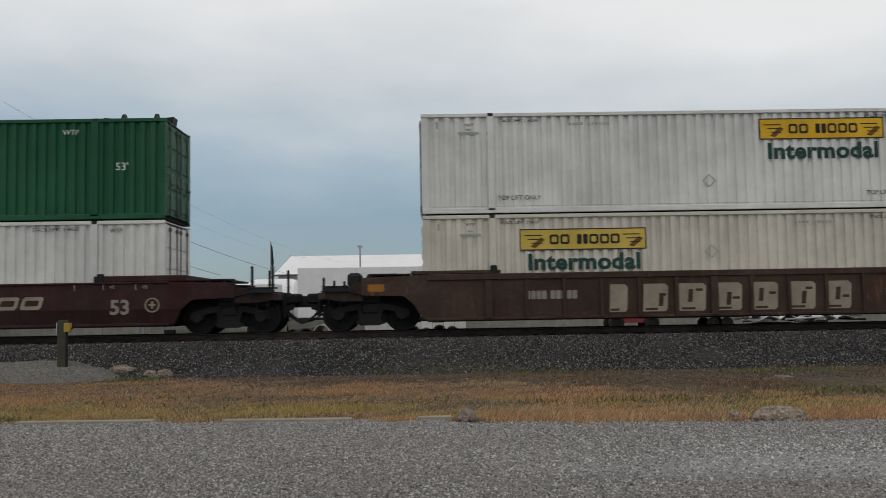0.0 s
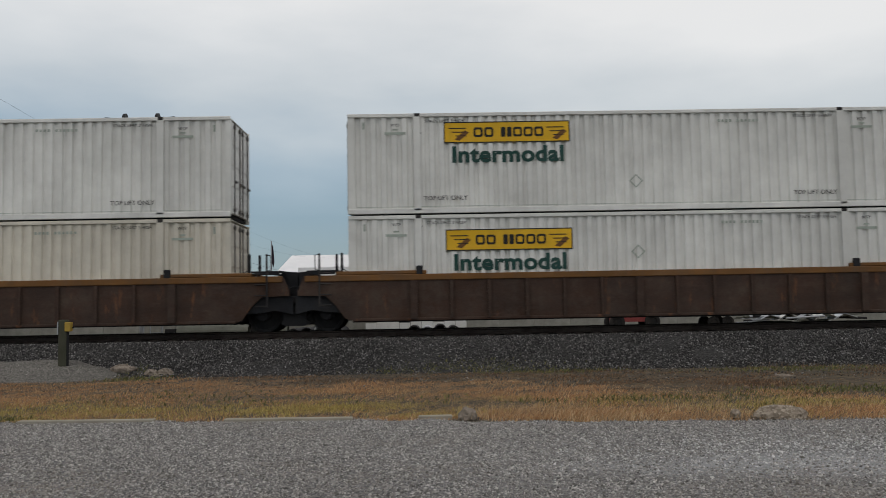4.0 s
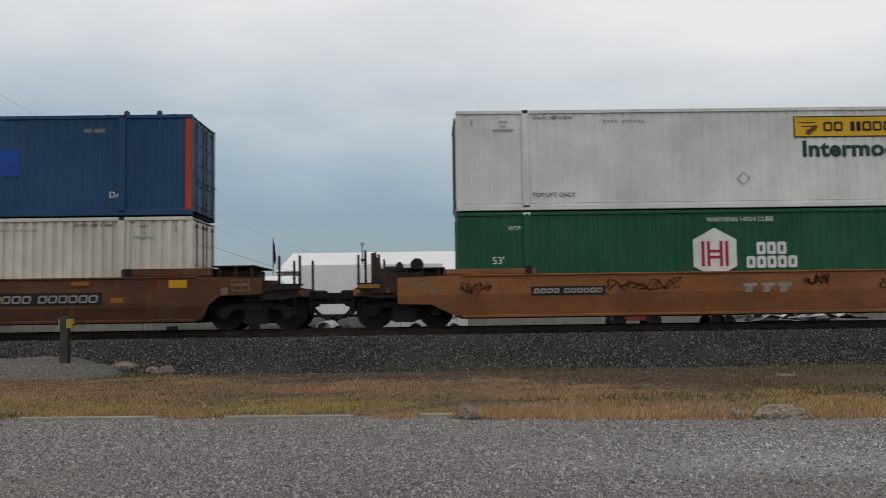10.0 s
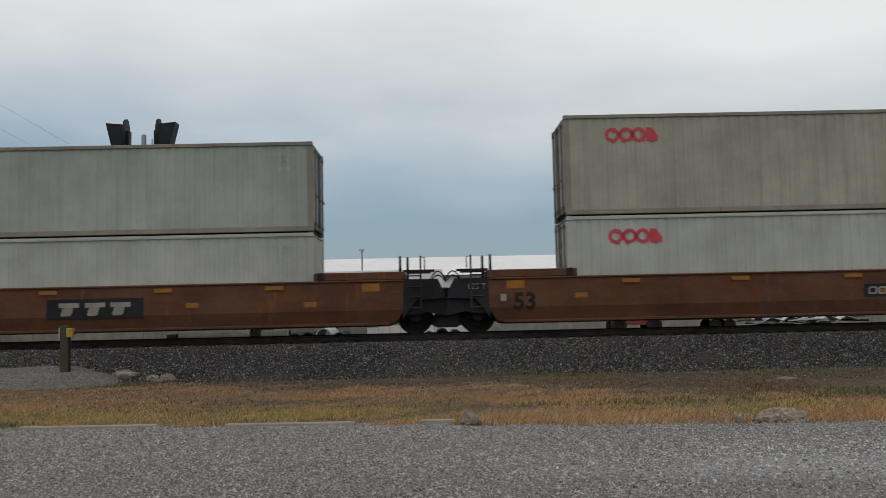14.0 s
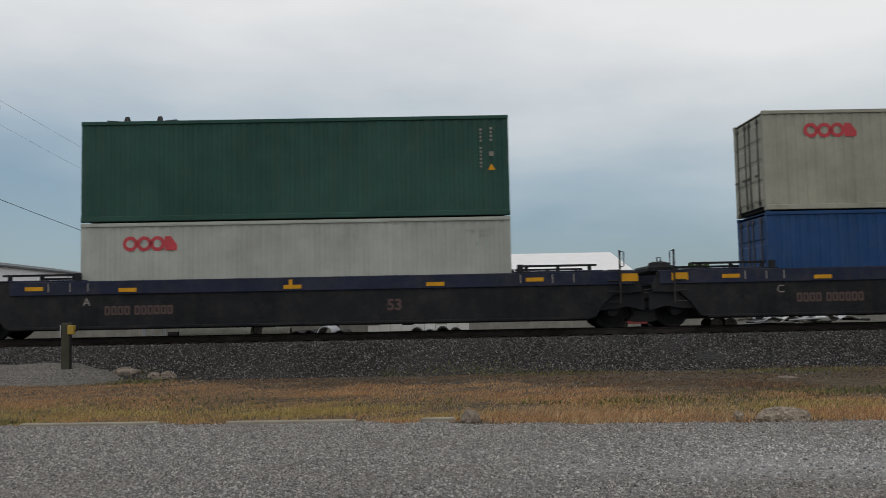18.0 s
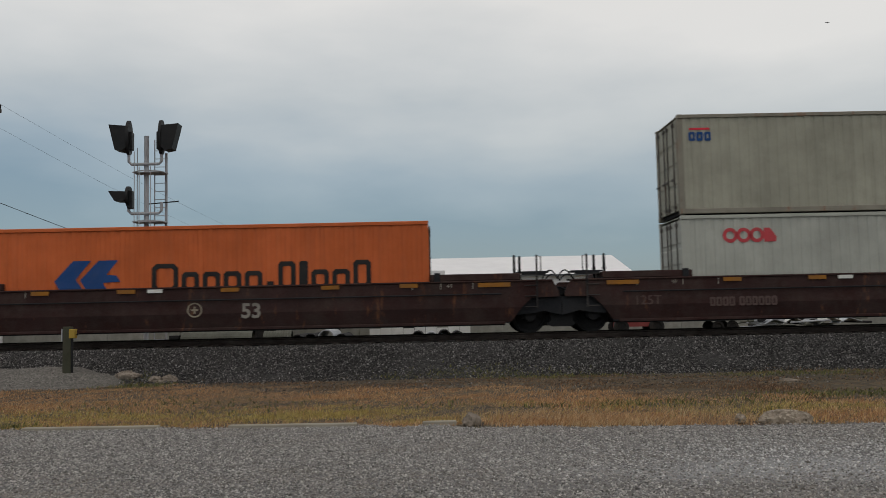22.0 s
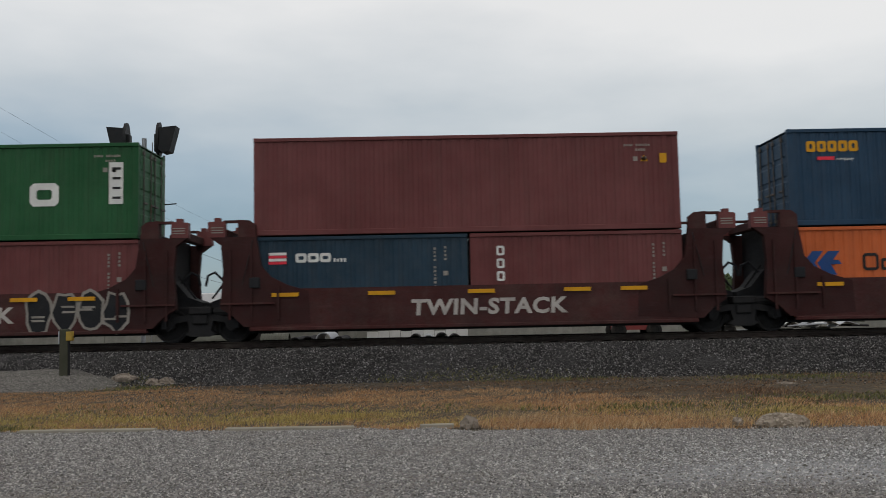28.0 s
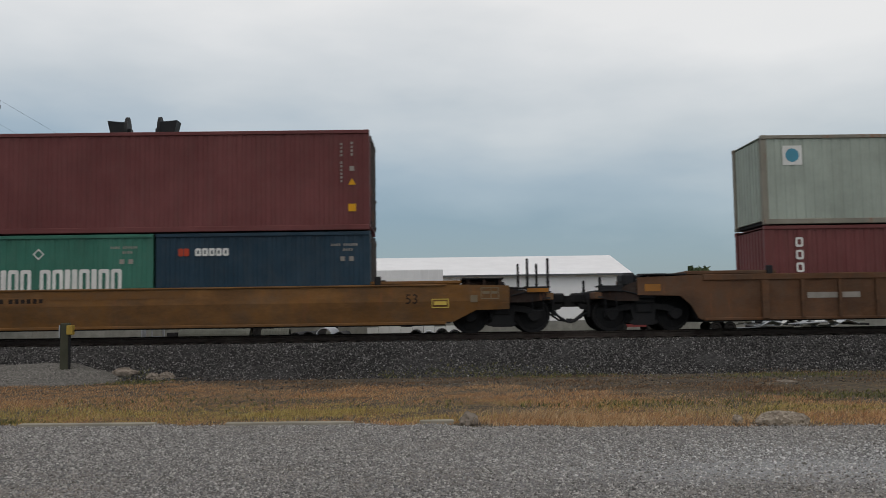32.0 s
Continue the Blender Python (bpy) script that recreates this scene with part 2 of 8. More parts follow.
# ---- geometry helpers ----
class Geo:
    """Collects faces for one mesh."""

    def __init__(self):
        self.v, self.f = [], []

    def add(self, verts, faces):
        n = len(self.v)
        self.v += verts
        self.f += [tuple(i + n for i in f) for f in faces]
        return self

    def box(self, x0, x1, y0, y1, z0, z1):
        return self.add([(x, y, z) for x in (x0, x1) for y in (y0, y1) for z in (z0, z1)],
                        [(0, 1, 3, 2), (4, 6, 7, 5), (0, 4, 5, 1), (2, 3, 7, 6), (0, 2, 6, 4), (1, 5, 7, 3)])

    def bevel_box(self, x0, x1, y0, y1, z0, z1, b=0.02):
        """A box with its edges along x and its end rims chamfered."""
        ring = lambda e: [(y0 + e, z0 + b), (y0 + b, z0 + e), (y1 - b, z0 + e), (y1 - e, z0 + b), (y1 - e, z1 - b), (y1 - b, z1 - e), (y0 + b, z1 - e), (y0 + e, z1 - b)]
        rows = [(x0, ring(b)), (x0 + b, ring(0)), (x1 - b, ring(0)), (x1, ring(b))]
        verts = [(x, y, z) for x, r in rows for y, z in r]
        faces = [(i * 8 + k, i * 8 + (k + 1) % 8, i * 8 + 8 + (k + 1) % 8, i * 8 + 8 + k) for i in range(3) for k in range(8)]
        return self.add(verts, faces + [tuple(range(7, -1, -1)), tuple(range(24, 32))])

    def prism(self, poly, axis, c0, c1):
        """A polygon drawn in the plane across the axis, made c0 to c1 thick."""
        n = len(poly)
        place = {"x": lambda a, b, c: (c, a, b), "y": lambda a, b, c: (a, c, b), "z": lambda a, b, c: (a, b, c)}[axis]
        verts = [place(a, b, c) for c in (c0, c1) for a, b in poly]
        return self.add(verts, [tuple(range(n - 1, -1, -1)), tuple(range(n, 2 * n))] + [(i, (i + 1) % n, n + (i + 1) % n, n + i) for i in range(n)])

    def rod(self, a, b, r, n=6, r2=None):
        a, b = Vector(a), Vector(b)
        d = (b - a).normalized()
        s = d.orthogonal().normalized()
        t = d.cross(s)
        ring = [(math.cos(k * 2 * math.pi / n), math.sin(k * 2 * math.pi / n)) for k in range(n)]
        verts = [tuple(p + (s * c + t * q) * rr) for p, rr in ((a, r), (b, r if r2 is None else r2)) for c, q in ring]
        return self.add(verts, [tuple(range(n - 1, -1, -1)), tuple(range(n, 2 * n))] + [(i, (i + 1) % n, n + (i + 1) % n, n + i) for i in range(n)])

    def tube(self, pts, r, n=6):
        """A pipe bent along the points, in one piece."""
        p = [Vector(q) for q in pts]
        ways = [(p[min(i + 1, len(p) - 1)] - p[max(i - 1, 0)]).normalized() for i in range(len(p))]
        side = ways[0].orthogonal().normalized()
        verts = []
        for q, d in zip(p, ways):
            side = (side - d * side.dot(d)).normalized()
            up = d.cross(side)
            verts += [tuple(q + (side * math.cos(k * 2 * math.pi / n) + up * math.sin(k * 2 * math.pi / n)) * r) for k in range(n)]
        faces = [(i * n + k, i * n + (k + 1) % n, (i + 1) * n + (k + 1) % n, (i + 1) * n + k) for i in range(len(p) - 1) for k in range(n)]
        return self.add(verts, faces + [tuple(range(n - 1, -1, -1)), tuple(range((len(p) - 1) * n, len(p) * n))])

    def lathe(self, profile, axis="y", n=20, at=(0, 0, 0), caps=True):
        """Profile of (radius, along) turned round an axis through at."""
        verts, faces = [], []
        for r, c in profile:
            for k in range(n):
                a = k * 2 * math.pi / n
                p = {"y": (r * math.cos(a), c, r * math.sin(a)), "z": (r * math.cos(a), r * math.sin(a), c), "x": (c, r * math.cos(a), r * math.sin(a))}[axis]
                verts.append(tuple(p[i] + at[i] for i in range(3)))
        for i in range(len(profile) - 1):
            faces += [(i * n + k, i * n + (k + 1) % n, (i + 1) * n + (k + 1) % n, (i + 1) * n + k) for k in range(n)]
        if caps:
            faces += [tuple(range(n - 1, -1, -1)), tuple(range((len(profile) - 1) * n, len(profile) * n))]
        return self.add(verts, faces)

    def corrugated(self, a0, a1, z0, z1, y, depth, pitch, axis="x", back=0.07, sign=-1):
        """A wall of upright trapezoid waves from a0 to a1; y is its outer plane and sign the way it faces."""
        n = max(2, round((a1 - a0) / pitch))
        p = (a1 - a0) / n
        line = [(a0, 0.0)]
        for i in range(n):
            s = a0 + i * p
            line += [(s + p * 0.36, 0.0), (s + p * 0.46, depth), (s + p * 0.82, depth), (s + p * 0.92, 0.0)]
        line.append((a1, 0.0))
        m = len(line)
        yy = [y - sign * d for _, d in line]
        yb = y - sign * back
        if axis == "x":
            verts = [(a, q, z) for z in (z0, z1) for (a, _), q in zip(line, yy)] + [(a0, yb, z0), (a1, yb, z0), (a0, yb, z1), (a1, yb, z1)]
        else:
            verts = [(q, a, z) for z in (z0, z1) for (a, _), q in zip(line, yy)] + [(yb, a0, z0), (yb, a1, z0), (yb, a0, z1), (yb, a1, z1)]
        faces = [(i, i + 1, m + i + 1, m + i) for i in range(m - 1)]
        b = 2 * m
        faces += [(b, b + 2, b + 3, b + 1), tuple(range(m - 1, -1, -1)) + (b, b + 1), tuple(range(m, 2 * m)) + (b + 3, b + 2), (0, m, b + 2, b), (m - 1, b + 1, b + 3, 2 * m - 1)]
        return self.add(verts, faces)

    def mesh(self, name):
        me = bpy.data.meshes.new(name)
        me.from_pydata(self.v, [], self.f)
        bm = bmesh.new()
        bm.from_mesh(me)
        bmesh.ops.recalc_face_normals(bm, faces=bm.faces)
        bm.to_mesh(me)
        bm.free()
        me.materials.append(None)
        return me


SHARED = {}


def shared(key, make):
    """One mesh for all alike pieces."""
    if key not in SHARED:
        SHARED[key] = make().mesh(key if isinstance(key, str) else str(key[0]))
    return SHARED[key]


def part(name, geo, material, parent=None, label="", at=(0, 0, 0), turn=(0, 0, 0)):
    """Links a mesh as one object under a thing or a part."""
    me = geo.mesh(name) if isinstance(geo, Geo) else geo
    ob = new(name, me)
    ob.material_slots[0].link = "OBJECT"
    ob.material_slots[0].material = material
    ob.matrix_basis = pose(*at, *turn)
    ob.parent = parent
    if label:
        tagged(ob, label)
    return ob


def thing(name, label, category, at, group="", kind=""):
    ob = tagged(new(name), label, category, group, kind)
    ob.empty_display_size = 0.3
    ob.matrix_basis = pose(*at)
    return ob


def structure(name, geo, material, label="", at=(0, 0, 0)):
    ob = part(name, geo, material, None, label, at)
    return tagged(ob, kind="structure")


def raw_mesh(name, co, faces, smooth=False):
    """A big joined mesh from arrays: co (n, 3), faces (m, 3 or 4)."""
    me = bpy.data.meshes.new(name)
    k = faces.shape[1]
    me.vertices.add(len(co)), me.loops.add(faces.size), me.polygons.add(len(faces))
    me.vertices.foreach_set("co", co.astype(np.float32).ravel())
    me.loops.foreach_set("vertex_index", faces.astype(np.int32).ravel())
    me.polygons.foreach_set("loop_start", np.arange(0, faces.size, k, dtype=np.int32))
    me.update(calc_edges=True)
    me.materials.append(None)
    if smooth:
        me.polygons.foreach_set("use_smooth", np.ones(len(faces), dtype=bool))
    return me


def stones(name, centres, sizes, rng, flat=0.65):
    """Many small broken stones as one mesh: skewed octahedra."""
    base = np.array([(1, 0, 0), (-1, 0, 0), (0, 1, 0), (0, -1, 0), (0, 0, 1), (0, 0, -1)], float)
    tri = np.array([(0, 2, 4), (2, 1, 4), (1, 3, 4), (3, 0, 4), (2, 0, 5), (1, 2, 5), (3, 1, 5), (0, 3, 5)])
    n = len(centres)
    v = base[None] * sizes[:, None, None] * rng.uniform(0.6, 1.25, (n, 6, 1)) + rng.normal(0, 0.18, (n, 6, 3)) * sizes[:, None, None]
    v[:, :, 2] *= flat
    a = rng.uniform(0, 6.283, n)
    c, s = np.cos(a)[:, None], np.sin(a)[:, None]
    x, y = v[:, :, 0] * c - v[:, :, 1] * s, v[:, :, 0] * s + v[:, :, 1] * c
    v[:, :, 0], v[:, :, 1] = x, y
    v += centres[:, None, :]
    f = tri[None] + (np.arange(n) * 6)[:, None, None]
    return raw_mesh(name, v.reshape(-1, 3), f.reshape(-1, 3))


def lettering(body, height, spacing=1.0, thick=0.002, bold=0.0, wide=1.0, slant=0.0):
    """Letters of the built-in font as a mesh, standing in the x-z plane, facing the road, centred, of that capital height."""
    key = ("lettering", body, round(height, 3), spacing, bold, wide, slant)
    if key in SHARED:
        return SHARED[key]
    cu = bpy.data.curves.new("lettering", "FONT")
    cu.body, cu.align_x, cu.align_y, cu.size, cu.space_character, cu.extrude = body, "CENTER", "CENTER", height / 0.7, spacing, thick
    cu.resolution_u, cu.offset = 3, bold
    ob = bpy.data.objects.new("lettering", cu)
    me = bpy.data.meshes.new_from_object(ob)
    me.transform(Matrix.Rotation(radians(90), 4, "X") @ Matrix.Shear("XZ", 4, (slant, 0.0)) @ Matrix.Diagonal((wide, 1, 1, 1)))
    me.materials.clear(), me.materials.append(None)
    bpy.data.objects.remove(ob)
    SHARED[key] = me
    return me

# ---- the place: ground, road, verge, ballast and track ----
rng = np.random.default_rng(7)
DIRT = grained("dry_dirt_and_grass", [(0.0, (0.035, 0.025, 0.015)), (0.5, (0.075, 0.052, 0.026)), (1.0, (0.14, 0.095, 0.046))], 9.0, 0.95, 0.5, 0.04, patch=((0.045, 0.04, 0.025), 0.16, 0.6))
# Road and ballast beds are coloured darker than their stones, as shaded gaps.
GRAVEL = grained("grey_road_gravel", [(0.0, (0.055, 0.053, 0.051)), (0.5, (0.17, 0.165, 0.16)), (1.0, (0.36, 0.35, 0.34))], 70.0, 0.9, 0.9, 0.02, patch=((0.25, 0.245, 0.235), 0.09, 0.4), packed=[((0.40, 0.405, 0.41), 3.9, 8.6, 3.4, 0.9, 0.6)])
BALLAST = grained("dark_track_ballast", [(0.0, (0.010, 0.0095, 0.009)), (0.5, (0.024, 0.023, 0.022)), (1.0, (0.06, 0.057, 0.055))], 17.0, 0.9, 1.0, 0.05)
MOUND = grained("pale_fine_gravel", [(0.0, (0.075, 0.07, 0.062)), (0.5, (0.13, 0.122, 0.108)), (1.0, (0.21, 0.198, 0.176))], 34.0, 0.95, 0.8, 0.02)
BALLAST_STONE = island("ballast_stone", [(0.0, (0.006, 0.005, 0.005)), (0.45, (0.019, 0.018, 0.017)), (0.72, (0.071, 0.067, 0.064)), (0.92, (0.190, 0.182, 0.175)), (1.0, (0.342, 0.331, 0.321))])
GRAVEL_STONE = island("gravel_stone", [(0.0, (0.075, 0.07, 0.064)), (0.3, (0.225, 0.212, 0.195)), (0.75, (0.40, 0.38, 0.355)), (0.93, (0.53, 0.505, 0.475)), (1.0, (0.66, 0.635, 0.60))],
                      other=[((0.20, 0.163, 0.122), 0.45, 0.5, 0.68, 0.35)])
PALE_STONE = island("pale_gravel_stone", [(0.0, (0.16, 0.155, 0.148)), (0.4, (0.42, 0.415, 0.40)), (0.8, (0.60, 0.595, 0.58)), (1.0, (0.78, 0.77, 0.75))])
HEAP_STONE = island("heap_stone", [(0.0, (0.04, 0.037, 0.033)), (0.5, (0.13, 0.122, 0.108)), (0.85, (0.23, 0.217, 0.195)), (1.0, (0.40, 0.38, 0.345))])
GRASS = island("dry_grass_blades", [(0.0, (0.246, 0.140, 0.062)), (0.4, (0.442, 0.275, 0.132)), (0.75, (0.614, 0.421, 0.224)), (1.0, (0.786, 0.610, 0.365))],
               other=[((0.38, 0.19, 0.085), 0.9, 0.45, 0.62, 0.5), ((0.22, 0.17, 0.065), 1.4, 0.58, 0.72, 0.35)])
RUST_GRASS = island("rusty_dry_grass", [(0.0, (0.231, 0.104, 0.044)), (0.4, (0.437, 0.221, 0.095)), (0.75, (0.583, 0.331, 0.157)), (1.0, (0.748, 0.502, 0.278))],
                    other=[((0.11, 0.07, 0.032), 1.5, 0.55, 0.70, 0.6)])
GREEN_STRAW = island("greenish_dry_grass", [(0.0, (0.182, 0.133, 0.032)), (0.4, (0.351, 0.260, 0.070)), (0.75, (0.494, 0.381, 0.115)), (1.0, (0.702, 0.572, 0.210))], other=[((0.30, 0.165, 0.07), 1.3, 0.52, 0.68, 0.5)])
WEED = island("green_weeds", [(0.0, (0.053, 0.063, 0.019)), (0.6, (0.112, 0.119, 0.036)), (1.0, (0.255, 0.217, 0.072))])
SCRUB = island("low_dark_scrub", [(0.0, (0.050, 0.029, 0.016)), (0.5, (0.132, 0.073, 0.038)), (0.8, (0.220, 0.122, 0.063)), (1.0, (0.396, 0.245, 0.133))], other=[((0.07, 0.06, 0.028), 0.9, 0.52, 0.66, 0.5)])
PALE_ROCK = grained("pale_flat_rock", [(0.0, (0.15, 0.118, 0.085)), (0.6, (0.28, 0.23, 0.175)), (1.0, (0.42, 0.355, 0.28))], 26.0, 0.9, 0.6, 0.03, big=2.5, patch=((0.16, 0.13, 0.1), 5.0, 0.5))
ROCK = grained("field_rock", [(0.0, (0.13, 0.105, 0.082)), (1.0, (0.27, 0.225, 0.18))], 16.0, 0.9, 0.5, 0.03, big=1.5)
TIMBER = paint("weathered_timber", (176, 170, 156), 0.9, 1.2, dirt=0.25, streak=0.1)
TIE_WOOD = paint("creosoted_tie", (52, 45, 40), 0.9, 1.0, dirt=0.5, streak=0)


def profile_sheet(name, rows, xs, wobble=0.0, seed=1):
    """A sheet lofted along x from (y, z) rows."""
    r = np.random.default_rng(seed)
    ys, zs = np.array([a for a, _ in rows], float), np.array([b for _, b in rows], float)
    gx, gy = np.meshgrid(np.array(xs, float), ys, indexing="ij")
    gz = np.broadcast_to(zs, gx.shape) + r.normal(0, 1, gx.shape) * wobble
    co = np.stack([gx, gy, gz], -1).reshape(-1, 3)
    nx, ny = gx.shape
    i = (np.arange(nx - 1)[:, None] * ny + np.arange(ny - 1)[None]).ravel()
    return raw_mesh(name, co, np.stack([i, i + ny, i + ny + 1, i + 1], 1), True)


GROUND_ROWS = [(-1800, -0.06), (-60, -0.06), (11.5, -0.06), (12.4, -0.02), (16, 0.0), (20, 0.02), (24, 0.03), (34, 0.02), (60, 0.0), (1800, 0.0)]
structure("ground", profile_sheet("ground", GROUND_ROWS,
                                  [-1800, -200, -60, -30, -15, 0, 15, 30, 60, 200, 1800]), DIRT)
r2 = np.random.default_rng(3)
road_x = np.arange(-48, 48.1, 0.5)
edge_y = 11.8 + 0.14 * np.sin(road_x * 0.8) + r2.normal(0, 0.07, len(road_x)) + np.where(road_x < -0.9, 1.1, np.where(road_x < 0.4, 0.78, np.where(road_x < 1.6, 0.2, 0.0)))


def road_z(x, y):
    """Gentle swells of the road, flat at its edge."""
    return 0.012 * np.sin(x * 0.5 + y) * np.clip((11.0 - y) / 3.0, 0.0, 1.0)


rows_y = [-26, -10, 0, 3, 4, 5, 6, 6.5, 7, 7.5, 8, 8.5, 9, 9.5, 10, 10.5, 11]
co = np.concatenate([np.stack([road_x, np.full_like(road_x, y), road_z(road_x, y)], 1) for y in rows_y] + [np.stack([road_x, edge_y, np.full_like(road_x, 0.0)], 1), np.stack([road_x, edge_y + 0.12, np.full_like(road_x, -0.08)], 1)])
nr, nc = len(rows_y) + 2, len(road_x)
i = (np.arange(nr - 1)[:, None] * nc + np.arange(nc - 1)[None]).ravel()
structure("road", raw_mesh("road", co, np.stack([i, i + 1, i + nc + 1, i + nc], 1), True), GRAVEL)


def scatter(n, x0, x1, y0, y1):
    return np.stack([rng.uniform(x0, x1, n), rng.uniform(y0, y1, n), np.zeros(n)], 1)


pts = scatter(150000, -7.6, 8.6, 6.6, 13.3)
pts = pts[np.abs(pts[:, 0] - 0.1) < 0.53 * pts[:, 1] + 0.3]
pts = pts[pts[:, 1] < np.interp(pts[:, 0], road_x, edge_y) + rng.normal(0.0, 0.09, len(pts))]
bare = np.clip(1.15 - np.hypot((pts[:, 0] - 3.9) / 2.6, (pts[:, 1] - 8.6) / 0.7), 0, 0.3)
pts = pts[rng.uniform(0, 1, len(pts)) > bare]
pts[:, 2] = road_z(pts[:, 0], pts[:, 1]) + 0.003
pale = rng.uniform(0, 1, len(pts)) < 0.75 * np.exp(-((pts[:, 0] - 4.2) / 2.3) ** 2 - ((pts[:, 1] - 9.3) / 1.1) ** 2)
for lot, mat, name, label in ((~pale, GRAVEL_STONE, "road_gravel", "loose grey crushed gravel on the road"), (pale, PALE_STONE, "pale_road_gravel", "paler dusty gravel where wheels pass")):
    tagged(part(name, stones(name, pts[lot], rng.gamma(5.0, 0.0016, lot.sum()) + 0.003, rng, 0.7), mat), label, "gravel", kind="stuff")

BALLAST_ROWS = [(20.9, -0.02), (21.6, 0.08), (22.4, 0.28), (23.3, 0.53), (24.15, 0.70), (24.45, 0.735), (25.4, 0.725), (27.3, 0.725), (28.2, 0.735), (28.6, 0.70), (31.0, 0.05), (31.6, -0.03)]
structure("ballast_bed", profile_sheet("ballast_bed", BALLAST_ROWS, np.arange(-140, 140.1, 0.7), 0.012, 5), BALLAST)


def ballast_z(y):
    return np.interp(y, [a for a, _ in BALLAST_ROWS], [b for _, b in BALLAST_ROWS])


def soil_z(y):
    """Height of the verge, from the road's edge up to the foot of the ballast."""
    return np.maximum(np.interp(y, [a for a, _ in GROUND_ROWS], [b for _, b in GROUND_ROWS]), np.where(y > 20.9, ballast_z(y), -1.0))


pts = scatter(120000, -15.5, 17.5, 20.7, 25.5)
keep = rng.uniform(0, 1, len(pts)) < np.clip((pts[:, 1] - 20.5) / 1.0, 0.1, 1)
pts = pts[keep]
pts[:, 2] = ballast_z(pts[:, 1]) + rng.uniform(-0.005, 0.02, len(pts))
tagged(part("track_ballast", stones("track_ballast", pts, rng.uniform(0.013, 0.033, len(pts)), rng, 0.85), BALLAST_STONE), "dark crushed stone ballast under the rails", "ballast", kind="stuff")

rail_line = [(-0.07, -0.17), (0.07, -0.17), (0.07, -0.15), (0.012, -0.135), (0.012, -0.045), (0.036, -0.03), (0.036, -0.004), (0.028, 0.0), (-0.028, 0.0), (-0.036, -0.004), (-0.036, -0.03), (-0.012, -0.045), (-0.012, -0.135), (-0.07, -0.15)]
track = tagged(thing("railway_track", "rusty steel rails on dark timber ties", "railway track", (0, TRACK_Y, RAIL_Z)), kind="structure")
for side in (-0.7525, 0.7525):
    part("rail", Geo().prism([(a + side, b) for a, b in rail_line], "x", -150, 150), RAIL_STEEL, track)

# signal mast behind the track, with ladder, safety cage and three hooded heads facing along the line
mast = thing("signal_mast", "galvanised railway signal mast with caged ladder and three black heads", "railway signal", (-10.37, 32.0, 0.05))
part("mast_pole", Geo().rod((0, 0, 0), (0, 0, 8.2), 0.085, 12), GALV, mast)
part("base_plate", Geo().box(-0.3, 0.3, -0.3, 0.3, -0.02, 0.06), GALV, mast)
for x, top in ((0.22, 8.1), (0.64, 7.6)):
    part("ladder_stile", Geo().rod((x, 0.25, 0.1), (x, 0.25, top), 0.05 if x > 0.5 else 0.022, 8), GALV, mast)
rung = shared("rung", lambda: Geo().rod((0.22, 0.25, 0), (0.64, 0.25, 0), 0.014, 5))
for z in np.arange(0.5, 8.0, 0.30):
    part("rung", rung, GALV, mast, at=(0, 0, float(z)))
for z in (2.35, 3.7, 5.05, 6.85):
    hoop = [(-0.4 + 0.0, 0.25, z), (-0.38, -0.25, z), (-0.1, -0.5, z), (0.3, -0.5, z), (0.62, -0.3, z), (0.70, 0.25, z)]
    part("cage_hoop", Geo().tube(hoop, 0.022, 5), GALV, mast)
for x, y, top in ((-0.4, 0.2, 7.8), (-0.36, -0.25, 7.6), (0.72, 0.1, 7.0), (-0.1, -0.5, 7.0), (0.3, -0.5, 7.0)):
    part("cage_bar", Geo().rod((x, y, 2.3), (x, y, top), 0.016, 5), GALV, mast)
for z in (6.85, 5.05):
    part("platform", Geo().box(-0.42, 0.7, -0.3, 0.3, z - 0.03, z), GALV, mast)
for z, ends in ((7.15, (-0.6, 0.58)), (5.35, (-0.6, 0.58))):
    part("bracket_arm", Geo().tube([(ends[0], -0.12, z + 0.4), (ends[0], -0.12, z + 0.1), (ends[0] + 0.1, -0.12, z), (ends[1] - 0.1, -0.12, z), (ends[1], -0.12, z + 0.1), (ends[1], -0.12, z + 0.4)], 0.055, 8), GALV, mast)


def signal_head(x, z, tall, hood_w, hood_h, way):
    oval = [(0.31 * math.cos(a), tall * math.sin(a)) for a in np.linspace(0, 2 * math.pi, 20, endpoint=False)]
    disc = part("signal_head", Geo().prism(oval, "x", -0.05, 0.05), SIGNAL_BLACK, mast, "black oval signal backboard", at=(x, -0.12, z))
    g = Geo()
    g.prism([(0.05 * way, hood_h * 0.44), ((0.05 + hood_w) * way, hood_h * 0.5), (hood_w * 1.02 * way, hood_h * 0.3), (0.72 * hood_w * way, -hood_h * 0.5), (0.3 * hood_w * way, -hood_h * 0.56), (0.05 * way, -hood_h * 0.42)], "y", -0.26, 0.26)
    part("hood", g, SIGNAL_BLACK, disc)
    part("junction_box", Geo().bevel_box(-0.06 * way - 0.09, -0.06 * way + 0.09, -0.14, 0.14, -0.45, 0.2, 0.02), SIGNAL_BLACK, disc)


signal_head(-0.60, 8.12, 0.64, 0.6, 0.92, -1)
signal_head(0.58, 8.12, 0.64, 0.62, 0.92, 1)
signal_head(-0.60, 5.98, 0.37, 0.6, 0.36, -1)
part("antenna_arm", Geo().rod((0.05, 0.1, 5.72), (1.15, 0.1, 5.8), 0.022, 6), SIGNAL_BLACK, mast)
